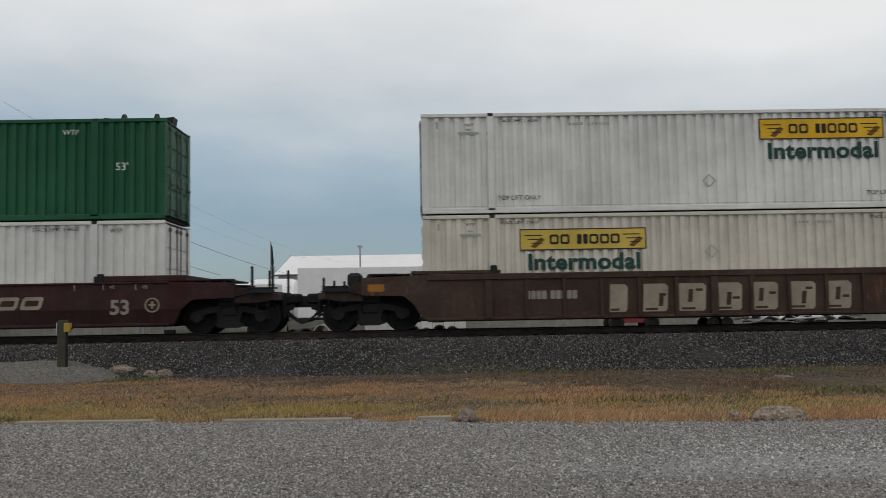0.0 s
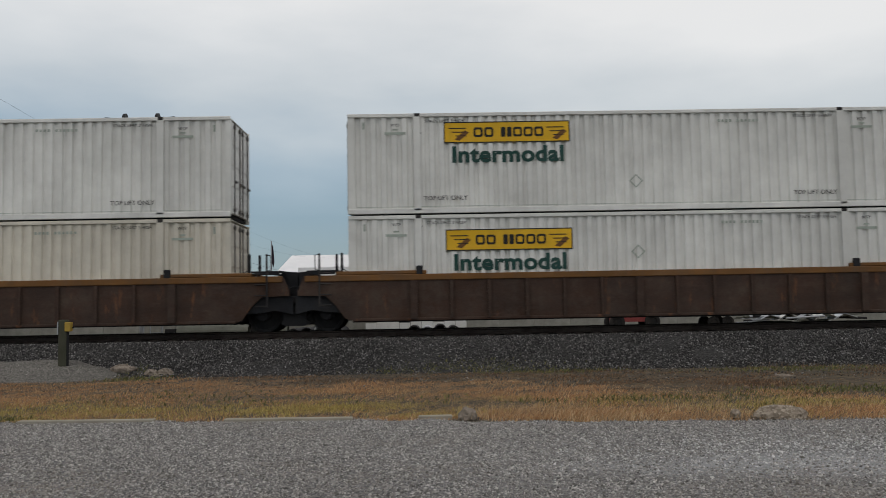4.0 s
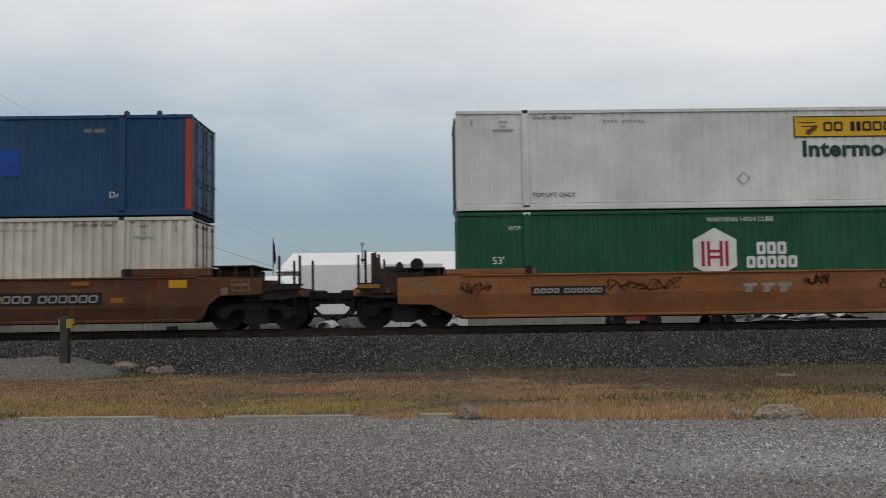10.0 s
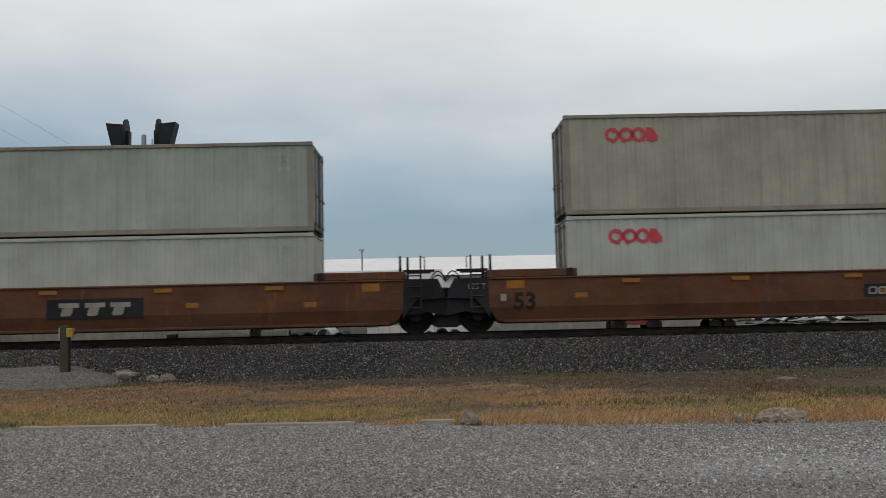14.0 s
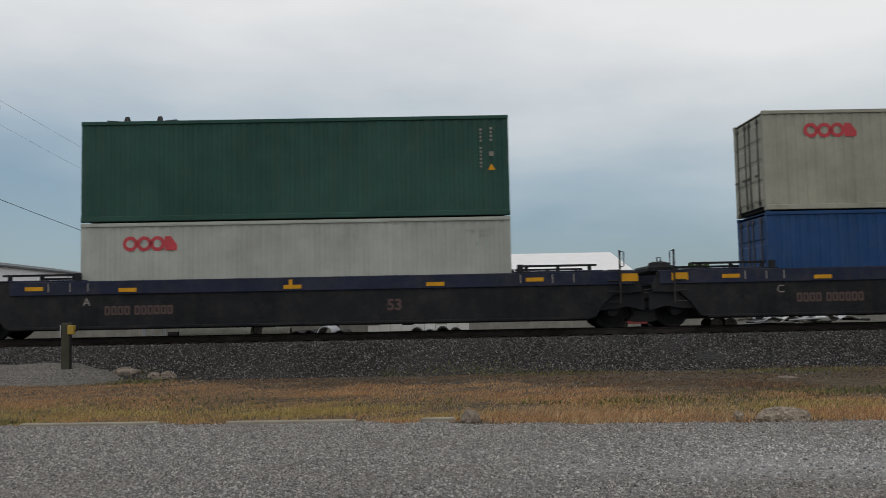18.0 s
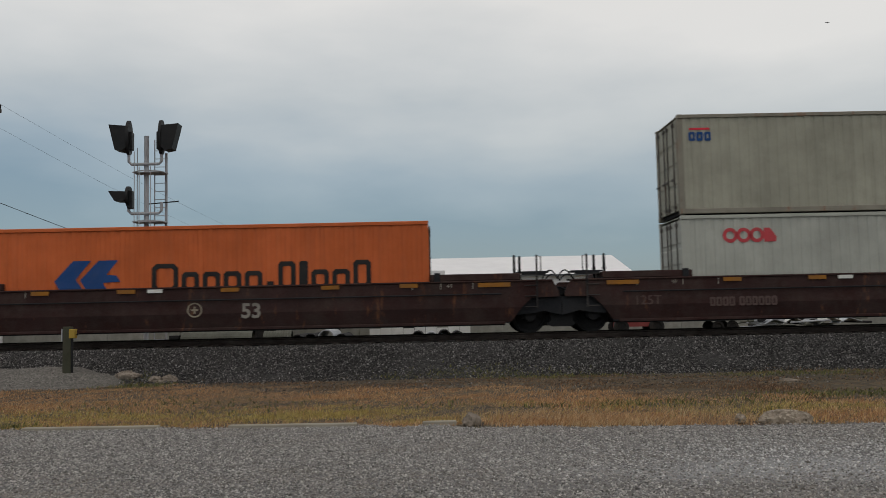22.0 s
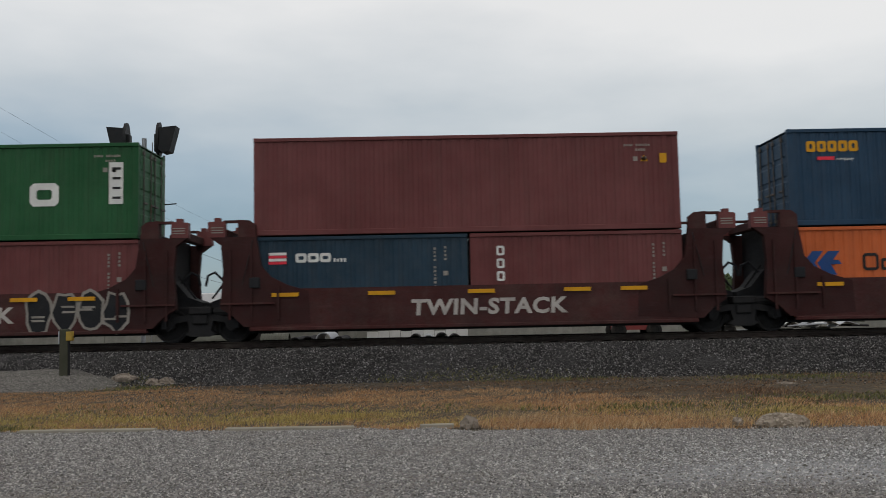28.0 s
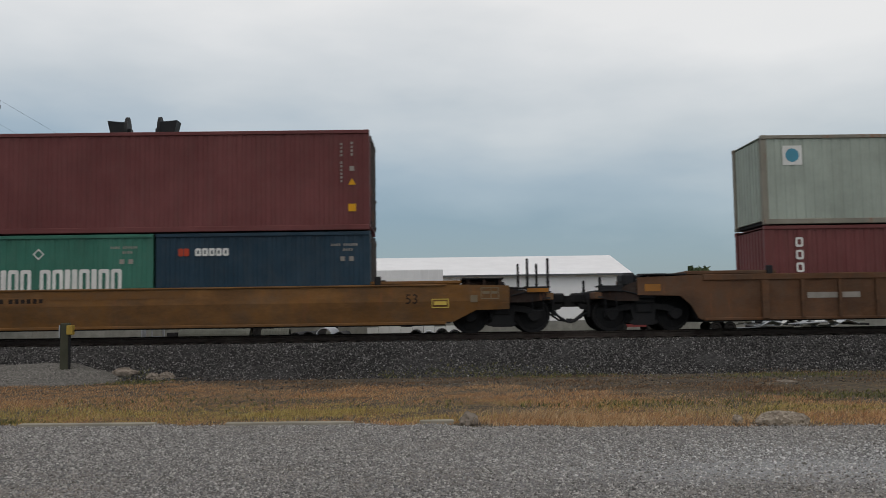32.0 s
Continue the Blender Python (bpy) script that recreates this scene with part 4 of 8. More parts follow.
def well_unit(style, u, left, right, label, body, chord=None, top=1.55, cover=1.75, ribs=False, name="well_car", end_mat=None, gusset=False, rib_mat=None, posts=0.0):
    """One unit of an intermodal well car. left and right: "joint" where it shares a truck with the next unit,
    "owner" where it also carries that truck, "end" where it has its own truck and a coupler."""
    em = end_mat or BLACK
    cm = chord or body
    c = thing(name, label, "railway wagon", (u, TRACK_Y, RAIL_Z), "wagons of the train")
    on_train(c, u + CAR_SHIFT, 0.0)
    ends = {-1: left, 1: right}
    low = style == "sloped"
    # side plates, cut away over the trucks
    pts = [(-8.15, 0.30), (8.15, 0.30)]
    right_cut = {"end": [(8.35, 0.36), (8.95, 0.66), (9.9, 0.68), (9.9, top - 0.06)] if low else [(8.25, 0.36), (8.45, 0.72), (8.75, 0.98), (9.95, 1.02), (9.95, top - 0.06)],
                 "joint": [(8.3, 0.36), (8.55, 0.72), (8.85, 1.0), (9.62, 1.02), (9.62, 1.16), (9.45, top - 0.02)]}
    rc = right_cut["end" if right == "end" else "joint"]
    lc = right_cut["end" if left == "end" else "joint"]
    poly = pts + rc + [(8.0, top), (-8.0, top)] + [(-a, b) for a, b in reversed(lc)]
    for s in (-1, 1):
        y0, y1 = sorted((s * 1.36, s * 1.45))
        side = part("side_sill", creased(poly, y0, y1, s, {"sloped": 0.92, "smooth": 0.70, "maroon": 0.74}.get(style, 0.0), 0.19 if low else 0.27), body, c)
        y0, y1 = sorted((s * 1.34, s * 1.49))
        part("top_chord", Geo().bevel_box(-8.1 if left == "end" else -8.5 if style == "smooth" else -9.42, 8.1 if right == "end" else 8.5 if style == "smooth" else 9.42, y0, y1, top - (0.17 if ribs else 0.38 if style == "slate" else 0.05), top + 0.004, 0.015), cm, c)
        inn = {"sloped": 0.118, "smooth": 0.11, "maroon": 0.12}.get(style, 0.0)
        y0, y1 = sorted((s * (1.32 - inn), s * (1.485 - inn)))
        part("bottom_sill", Geo().bevel_box(-8.1, 8.1, y0, y1, 0.27, 0.35, 0.012), body, c)
        if ribs:
            y0, y1 = sorted((s * 1.44, s * 1.53))
            rib = shared(("rib", s, top), lambda: Geo().prism([(y0, 0.33), (y1 - 0.03 * (s > 0), 0.36), (y1, top - 0.17), (y0, top - 0.17)], "x", -0.045, 0.045))
            wide = shared(("wide_rib", s, top), lambda: Geo().box(-0.1, 0.1, y0 - 0.02 * (s < 0), y1 + 0.02 * (s > 0), 0.32, top - 0.175))
            for k in range(-6, 7):
                part("rib", rib, rib_mat or body, side, at=(k * 1.06, 0, 0))
            for x in (-6.36, 0.0, 6.36):
                part("bracket_plate", wide, rib_mat or body, side, at=(x, 0, 0))
    for e in (-1, 1):
        for s in (-1, 1):
            part("stacking_bracket", shared(("stacking_bracket", e, s, top), lambda: Geo().bevel_box(e * 6.2 - 0.09, e * 6.2 + 0.09, s * 1.42 - 0.06, s * 1.42 + 0.06, top - 0.02, top + 0.24, 0.02)), em, c)
    floor = part("well_floor", Geo().box(-8.1, 8.1, -1.3, 1.3, 0.24, 0.30), DARK_STEEL, c)
    cross = shared("cross_bearer", lambda: Geo().bevel_box(-0.1, 0.1, -1.34, 1.34, 0.28, 0.36, 0.01))
    for x in (-6.1, -3.0, 0.0, 3.0, 6.1):
        part("cross_bearer", cross, DARK_STEEL, floor, at=(x, 0, 0))
    for e in (-1, 1):
        end = ends[e]
        def m(g):
            if e < 0:
                g.v = [(-x, y, z) for x, y, z in g.v]
            return g
        # raised cover between the side plates at the end of the well
        if cover > top + 0.02:
            part("end_cover", m(Geo().bevel_box(6.0, 8.55, -1.43, 1.43, top + 0.006, cover, 0.02)), cm, c)
        part("bulkhead", m(Geo().box(8.12, 8.25, -1.34, 1.34, 0.3, top - 0.01)), em, c)
        if end == "end":
            part("end_platform", m(Geo().prism([(8.3, 1.06), (10.0, 1.0), (11.2, 0.9), (11.3, 1.1), (10.0, 1.28), (8.3, top - 0.12)], "y", -0.55, 0.55)), em, c)
            part("bolster", m(Geo().bevel_box(9.4, 10.05, -1.35, 1.35, 0.93, 1.16, 0.03)), em, c)
            part("end_sill", m(Geo().bevel_box(10.95, 11.15, -1.40, 1.40, 0.92, 1.12, 0.02)), body, c)
            part("walkway", m(Geo().box(10.1, 11.1, -1.3, 1.3, 1.13, 1.17)), em, c)
            coupler(c, e)
            truck(c, e * 9.72)
            body_bolster(c, e * 9.72, DARK_STEEL, e)
            for yy in (-1.36, 1.36):
                up = 0.0 if style in ("smooth", "sloped") or gusset else -0.55 + posts * (e > 0) if ribs else -0.2
                rail_pair(c, e * 11.0, yy, 0.95, 2.1 + up, -0.14 * e, POST_GREY)
                rail_pair(c, e * 10.42, yy, 1.12, 2.1 + up - (0.12 if ribs else 0.0), -0.12 * e, POST_GREY)
            # tread box, air reservoir, pipes and grab irons on the end platform
            flush = style in ("smooth", "sloped")
            deck = cover + 0.02 if flush else top
            hatch = part("hatch_frame", m(Geo().bevel_box(8.56, 9.75, -1.42, 1.42, deck, deck + 0.045, 0.01)), em, c)
            for x in (8.75, 9.2, 9.65):
                part("hatch_post", m(Geo().box(x - 0.04, x + 0.04, -1.4, -1.34, top - 0.08, deck)), SOOTY, hatch)
            if flush:
                part("equipment_box", m(Geo().bevel_box(8.6, 9.55, -1.22, 1.22, top - 0.2, deck - 0.03, 0.05)), SOOTY, c)
            part("air_reservoir", m(Geo().lathe([(0.02, -0.5), (0.10, -0.46), (0.12, -0.38), (0.12, 0.38), (0.10, 0.46), (0.02, 0.5)], "x", 12, (9.35, -0.75, top - 0.04))), em, c)
            part("brake_pipe", m(Geo().tube([(8.5, -1.2, 1.2), (9.2, -1.25, 1.32), (10.2, -1.25, 1.26), (10.9, -1.0, 1.2)], 0.03, 6)), DARK_STEEL, c)
            part("side_shroud", m(Geo().prism([(9.9, 0.86), (9.9, top - 0.14), (10.15, top - 0.22), (10.45, 1.2), (11.0, 1.1), (11.0, 0.94), (10.5, 0.86)], "y", -1.38, -1.33)), SOOTY, c)
            part("slack_rod", m(Geo().rod((9.95, -1.4, 1.05), (10.9, -1.4, 1.28), 0.022, 5)), DARK_STEEL, c)
            part("end_tread", m(Geo().box(10.35, 11.05, -1.45, -0.9, 1.26, 1.30)), DARK_STEEL, c)
            part("tread_edge", m(Geo().box(10.4, 11.0, -1.47, -1.455, 1.14, 1.25)), YELLOW_DULL if style == "sloped" else em, c)
            part("sill_step", m(Geo().tube([(10.55, -1.4, 0.98), (10.55, -1.42, 0.62), (10.86, -1.42, 0.62), (10.86, -1.4, 0.98)], 0.014, 5)), em, c)
            # stencilled frame of a data panel and small plates beside it
            if flush:
                part("data_panel", shared("data_panel", lambda: rects(((0, 0.15, 0.5, 0.025), (0, -0.15, 0.5, 0.025), (-0.24, 0, 0.025, 0.3), (0.24, 0, 0.025, 0.3), (0.03, 0, 0.02, 0.3), (-0.1, 0.02, 0.2, 0.07), (0.13, 0.02, 0.16, 0.07)))), PLATE_TAN, c, at=(e * 9.35, -1.46, top - 0.27))
                panel(c, PLATE_TAN, e * 8.9, top - 0.42, 0.2, 0.2, -1.463, "data_plate")
            if style == "ribbed":
                part("hazard_plate", m(Geo().box(9.3, 9.75, -1.462, -1.452, 1.12, 1.32)), YELLOW_DULL, c)
            part("signal_hose", m(Geo().tube([(11.0, 0.35, 0.85), (11.2, 0.3, 0.55), (11.5, 0.2, 0.33), (11.75, 0.1, 0.3)], 0.03, 6)), BLACK, c)
            part("draft_pocket", m(Geo().bevel_box(11.0, 11.3, -0.45, 0.45, 0.8, 1.06, 0.04)), DARK_STEEL, c)
            part("pipe_bracket", m(Geo().prism([(11.1, 0.75), (11.5, 0.82), (11.45, 0.66), (11.3, 0.62), (11.2, 0.52), (11.1, 0.6)], "y", -0.62, -0.52)), DARK_STEEL, c)
            if gusset and e < 0 and flush:
                plate = part("brake_gusset", m(Geo().prism([(10.64, 1.0), (10.64, 2.12), (10.5, 2.16), (10.46, 1.98), (10.38, 1.88), (10.36, 1.7), (9.95, 1.58), (9.2, 1.58), (9.2, 1.02), (10.3, 1.0)], "y", -1.44, -1.36)), SOOTY, c)
                part("hand_brake_wheel", shared("hand_brake_wheel", brake_wheel), DARK_STEEL, plate, at=(-10.82, -1.15, 1.95), turn=(0, 0, 90))
                part("brake_chain_box", m(Geo().bevel_box(9.7, 10.3, -1.2, -0.6, 1.55, 1.76, 0.06)), em, c)
                part("chain_sheave", m(Geo().lathe([(0.05, -0.1), (0.17, -0.09), (0.19, 0.0), (0.17, 0.09), (0.05, 0.1)], "y", 16, (9.35, -1.1, 1.80))), em, c)
                part("chain_sheave", m(Geo().lathe([(0.03, -0.08), (0.10, -0.07), (0.10, 0.07), (0.03, 0.08)], "y", 12, (9.85, -1.1, 1.78))), em, c)
            elif gusset and ribs and e < 0:
                stand = part("brake_stand", Geo().bevel_box(-10.5, -10.18, -1.05, -0.8, 1.82, 2.2, 0.04), em, c)
                for x in (-10.6, -10.46, -10.2, -9.98):
                    part("stand_leg", Geo().box(x - 0.025, x + 0.025, -1.1, -1.05, 1.28, 1.78), em, stand)
                part("stand_rail", Geo().box(-10.75, -9.5, -1.12, -1.06, 1.76, 1.81), em, stand)
                part("hand_brake_wheel", shared("hand_brake_wheel", brake_wheel), DARK_STEEL, stand, at=(-10.34, -1.18, 2.02))
            elif gusset and not ribs and not (low and e > 0):
                stand = part("brake_stand", Geo().bevel_box(e * 10.6 - 0.15, e * 10.6 + 0.15, -1.0, -0.75, 1.3, 2.05, 0.04), SOOTY if e < 0 else em, c)
                part("hand_brake_wheel", shared("hand_brake_wheel", brake_wheel), DARK_STEEL, stand, at=(e * 10.6, -1.12, 2.02 if e > 0 else 1.9))
            elif gusset and style == "ribbed":
                stand = part("brake_stand", Geo().lathe([(0.06, 1.2), (0.08, 1.6), (0.14, 1.72), (0.17, 1.85), (0.15, 2.0), (0.04, 2.04)], "z", 12, (11.02, -0.7, 0)), em, c)
                part("hand_brake_wheel", shared("hand_brake_wheel", brake_wheel), DARK_STEEL, stand, at=(11.24, -0.7, 1.82), turn=(0, 0, 90))
            elif e < 0:
                part("valve_box", m(Geo().bevel_box(9.95, 10.35, -1.3, -0.5, 1.25, 1.66, 0.08)), em, c)
        else:
            part("articulation_arm", m(Geo().prism([(8.2, 0.85), (9.55, 0.80), (9.6, 1.08), (8.9, 1.2), (8.2, top - 0.1)], "y", -0.5, 0.5)), em, c)
            # Added black plate, stands in for the dark mass around the shared truck.
            part("truck_skirt", m(Geo().prism([(8.4, 0.52), (8.72, 0.98), (9.70, 1.02), (9.70, 0.5), (9.2, 0.62), (8.9, 0.56)], "y", -1.33, -1.28)), em, c)
            if style == "smooth":
                part("end_plate", m(Geo().prism([(8.48, 0.42), (8.72, 0.78), (8.9, 0.96), (9.66, 1.0), (9.66, 1.18), (9.48, top + 0.006), (8.52, top + 0.006), (8.5, 0.9)], "y", -1.472, -1.33)), em, c)
            ladder = part("ladder", m(Geo().box(8.98, 9.03, -1.53, -1.49, 0.7, 2.2)), LADDER_GREY, c)
            for k in range(4):
                part("rung", m(Geo().rod((8.66, -1.51, 0.74 + 0.3 * k), (9.0, -1.51, 0.74 + 0.3 * k), 0.018, 5)), LADDER_GREY, ladder)
            part("hand_loop", m(Geo().tube([(9.0, -1.51, 2.17), (9.12, -1.51, 2.15), (9.12, -1.51, 1.75), (9.0, -1.51, 1.72)], 0.016, 5)), LADDER_GREY, ladder)
            if style == "slate":
                if e < 0:
                    hub = part("connector_cover", m(Geo().bevel_box(8.85, 9.6, -1.0, 1.0, 1.56, 1.78, 0.06)), em, c)
                    part("cover_dome", m(Geo().lathe([(0.34, 1.76), (0.3, 1.86), (0.16, 1.9), (0.02, 1.91)], "z", 14, (9.2, -0.6, 0))), em, hub)
                    part("lifting_eye", m(Geo().tube([(9.15, -0.6, 1.88), (9.15, -0.6, 2.02), (9.25, -0.6, 2.02), (9.25, -0.6, 1.88)], 0.02, 5)), em, hub)
            else:
                tread = part("end_tread", m(Geo().bevel_box(8.5, 9.4, -1.2, -0.55, cover + 0.01, cover + 0.055, 0.01)), em, c)
                part("tread_rib", m(Geo().box(8.6, 9.3, -1.22, -1.2, cover - 0.06, cover + 0.03)), em, tread)
                for x, yy in ((8.42, -1.0), (8.62, -0.5)):
                    rail_pair(c, e * x, yy, top, 2.24, -0.12 * e, em)
                if ribs:
                    part("connector_casting", m(Geo().prism([(9.1, 1.02), (9.1, 1.6), (9.35, 1.75), (9.72, 1.72), (9.72, 1.02)], "y", -0.5, 0.5)), em, c)
                else:
                    part("connector_casting", m(Geo().prism([(9.0, 1.0), (9.0, 1.2), (9.3, 1.32), (9.72, 1.3), (9.72, 1.0)], "y", -0.5, 0.5)), em, c)
                    for yy, rise in ((-1.05, 0.2), (-0.6, 0.34)):
                        part("air_hose", m(Geo().tube([(9.2 + 0.52 * q / 9, yy, 1.26 + (0.2 + rise) * math.sin(0.25 + q * 0.26)) for q in range(10)], 0.02, 6)), BLACK, c)
                    part("hose_bracket", m(Geo().box(9.22, 9.28, -1.1, -0.5, 1.1, 1.42).prism([(8.95, 1.36), (9.5, 1.48), (9.5, 1.52), (8.95, 1.42)], "y", -1.15, -0.95)), em, c)
            part("hose_loop", m(Geo().tube([(9.2, -0.9, 1.35), (9.35, -0.92, 1.22), (9.5, -0.92, 1.2), (9.7, -0.9, 1.3)], 0.035, 6)), BLACK, c)
            if end == "owner":
                truck(c, e * 9.72)
                body_bolster(c, e * 9.72, DARK_STEEL, e)
    return c


def reflectors(c, xs, z, mat=None, w=0.5):
    for x in xs:
        part("reflector", shared(("reflector", w), lambda: Geo().box(-w / 2, w / 2, -0.004, 0.0, -0.055, 0.055)), mat or YELLOW, c, at=(x, -1.495, z))

# ---- paints of the wagons and containers ----
BROWN = paint("brown_wagon_paint", (88, 66, 54), 0.8, 1.15, dirt=0.5, rust=0.08, mottle=0.78, streak=0.5)
ORANGE_BROWN = paint("orange_brown_wagon_paint", (126, 82, 52), 0.75, 1.1, dirt=0.5, rust=0.1, mottle=0.78, streak=0.5)
PALE_RIB = paint("worn_pale_rib_paint", (138, 108, 84), 0.8, 1.1, dirt=0.5, mottle=0.5)
OCHRE = paint("ochre_brown_wagon_paint", (124, 90, 64), 0.8, 1.15, dirt=0.5, rust=0.15, mottle=0.78, streak=0.5)
RUST_BROWN = paint("rusty_brown_wagon_paint", (104, 76, 60), 0.8, 1.15, dirt=0.45, rust=0.12, mottle=0.78, streak=0.5)
CHORD_YELLOW = paint("faded_yellow_chord", (144, 104, 58), 0.75, 1.15, dirt=0.5, rust=0.1, mottle=0.55)
WAGON_TAN = paint("faded_orange_tan_wagon_paint", (166, 112, 68), 0.75, 1.25, dirt=0.4, rust=0.12, mottle=0.6)
WAGON_YELLOW = paint("dull_yellow_wagon_paint", (148, 108, 62), 0.75, 1.22, dirt=0.6, rust=0.15, mottle=0.8)
MAROON_OLD = paint("dull_brown_maroon_wagon_paint", (76, 47, 44), 0.8, 1.1, dirt=0.4, rust=0.12, mottle=0.6)
MAROON = paint("maroon_wagon_paint", (80, 40, 43), 0.75, 1.1, dirt=0.3, mottle=0.78, streak=0.5)
TWIN_RED = paint("oxide_red_wagon_paint", (96, 50, 48), 0.8, 1.1, dirt=0.4, mottle=0.78, streak=0.5)
SLATE = paint("dark_slate_wagon_paint", (34, 39, 46), 0.75, 0.9, dirt=0.3, mottle=0.55)
SLATE_BLUE = paint("dark_blue_wagon_paint", (44, 54, 80), 0.7, 1.2, dirt=0.35, mottle=0.55)

C_WHITE = paint("white_container_paint", (212, 212, 208), 0.5, 1.60, dirt=0.10, streak=0.25)
C_CREAM = paint("cream_white_container_paint", (208, 203, 191), 0.5, 1.56, dirt=0.14, streak=0.3)
C_RUSTY = paint("rust_streaked_white_paint", (206, 202, 188), 0.6, 1.60, dirt=0.12, rust=0.9, streak=0.5)
C_HUB = paint("deep_green_container_paint", (22, 94, 66), 0.45, 1.55, dirt=0.1)
C_HUB2 = paint("grass_green_container_paint", (40, 112, 44), 0.5, 1.35, dirt=0.12)
C_EMPG = paint("green_container_paint", (26, 92, 60), 0.45, 1.60, dirt=0.1)
C_EMPB = paint("navy_blue_container_paint", (32, 80, 116), 0.45, 1.50, dirt=0.1)
C_RED = paint("red_container_paint", (160, 72, 67), 0.5, 1.55, dirt=0.15)
C_BROWN = paint("brown_red_container_paint", (118, 68, 67), 0.5, 1.48, dirt=0.12)
C_OOCL = paint("pale_grey_green_paint", (170, 178, 168), 0.55, 1.35, dirt=0.15, streak=0.35)
C_OOCLW = paint("pale_grey_white_paint", (186, 188, 180), 0.55, 1.35, dirt=0.12, streak=0.25)
C_OOCLB = paint("beige_grey_paint", (172, 171, 157), 0.55, 1.35, dirt=0.2, streak=0.45)
C_GREY = paint("mid_grey_container_paint", (138, 146, 150), 0.45, 1.5, dirt=0.08)
C_MUSTARD = paint("mustard_container_paint", (180, 155, 92), 0.55, 1.35, dirt=0.2, streak=0.35)
C_BLUE = paint("blue_container_paint", (24, 76, 122), 0.5, 1.50, dirt=0.15)
C_CAPG = paint("dark_green_container_paint", (44, 84, 74), 0.5, 1.60, dirt=0.15)
C_NAVY = paint("dark_navy_container_paint", (36, 64, 80), 0.5, 1.55, dirt=0.15)
C_ORANGE = paint("orange_container_paint", (217, 118, 66), 0.5, 1.3, dirt=0.08)
C_TEAL = paint("teal_container_paint", (66, 124, 108), 0.55, 1.45, dirt=0.15)
C_UASC = paint("bright_green_container_paint", (32, 94, 56), 0.5, 1.50, dirt=0.1)
C_SEACO = paint("ink_blue_container_paint", (32, 68, 92), 0.5, 1.55, dirt=0.1)
C_PALE = paint("light_grey_container_paint", (154, 162, 153), 0.55, 1.75, dirt=0.15)
C_RUSTFRAME = paint("rust_stained_grey_frame", (154, 150, 138), 0.65, 1.3, dirt=0.35, rust=0.35)
C_EDGE = paint("orange_red_frame_paint", (196, 80, 48), 0.5, 1.3)

HC, STD = 2.896, 2.591
Z0 = 0.36


def stack(u, low, high=None):
    """low and high: (kind, height, paint, label, options). The bottom one stands in the well, the upper one on its corner posts."""
    made = []
    z = Z0
    for spec in (low, high):
        if spec is None:
            made.append(None)
            continue
        kind, H, mat, label, opt = spec
        made.append(shipping_container(kind, u, z, H, mat, label, **opt))
        z += H + 0.03
    return made


A_u, B_u, C_u, D_u, E_u, F_u, G_u, H_u = -15.47, 7.96, 27.43, 46.92, 70.5, 89.98, 109.48, 133.08
I_u, J_u, K_u, L_u, M_u, N_u, O_u, P_u = 156.6, 175.98, 195.43, 219.08, 242.6, 266.05, 285.43, 304.85
GAP_u, Q_u, R_u, S_u, T_u, U_u, V_u, W_u = 328.28, 351.70, 375.16, 394.70, 414.26, 437.80, 457.28, 476.70
X_u, Y_u, Z_u, AZ_u, AA_u, BB_u, CC_u, DD_u, EE_u, FF_u, GG_u = 500.17, 519.57, 539.0, 560.55, 575.95, 591.42, 606.78, 622.16, 643.84, 667.35, 690.82


def white53(extra=" with green lettering"):
    return "white ribbed steel domestic container" + extra


S = {}
S["A"] = stack(A_u, ("53", HC, C_WHITE, "white domestic container in the well", dict(doors="R", deep=0.062)), ("53", HC, C_HUB, "dark green domestic container stacked on a white one", dict(doors="R", deep=0.062)))
for k, u, lo, hi, dl, dh in (("B", B_u, C_CREAM, C_WHITE, "R", "L"), ("C", C_u, C_WHITE, C_WHITE, "R", "R"), ("D", D_u, C_WHITE, C_CREAM, "R", "R"),
                             ("E", E_u, C_CREAM, C_WHITE, "R", "R"), ("F", F_u, C_WHITE, C_WHITE, "R", "L"), ("G", G_u, C_WHITE, C_CREAM, "R", "R")):
    S[k] = stack(u, ("53", HC, lo, white53(), dict(doors=dl, front="ribs", deep=0.062)), ("53", HC, hi, white53(), dict(doors=dh, front="ribs", deep=0.062)))
S["H"] = stack(H_u, ("53", HC, C_HUB2, "grass-green domestic container with a white house emblem", dict(doors="L", front="ribs", deep=0.023)), ("53", HC, C_HUB, "dark green domestic container with a white house emblem", dict(doors="L", front="ribs", deep=0.023)))
S["I"] = stack(I_u, ("53", HC, C_RED, "faded red domestic container with a white emblem", dict(doors="L", deep=0.062)), ("53", HC, C_RUSTY, "rust-streaked white domestic container", dict(doors="L", front="ribs", deep=0.062)))
S["J"] = stack(J_u, ("53", HC, C_EMPG, "green domestic container with a yellow emblem", dict(doors="R", deep=0.023)), ("53", HC, C_EMPG, "green domestic container with a yellow emblem", dict(doors="R", deep=0.023)))
S["K"] = stack(K_u, ("53", HC, C_CREAM, white53(), dict(doors="R", deep=0.062)), ("53", HC, C_EMPB, "navy blue domestic container with an orange end frame", dict(doors="R", deep=0.023, door_mat=C_EMPB)))
S["L"] = stack(L_u, ("53", HC, C_HUB, "dark green domestic container with a white house emblem", dict(doors="R", deep=0.023)), ("53", HC, C_WHITE, white53(), dict(doors="L", front="ribs", deep=0.022)))
S["M"] = stack(M_u, ("40", HC, C_OOCL, "pale grey ocean container with red lettering", dict(doors="L")), ("40", HC, C_BROWN, "brown-red ocean container with white upright lettering", dict(doors="R")))
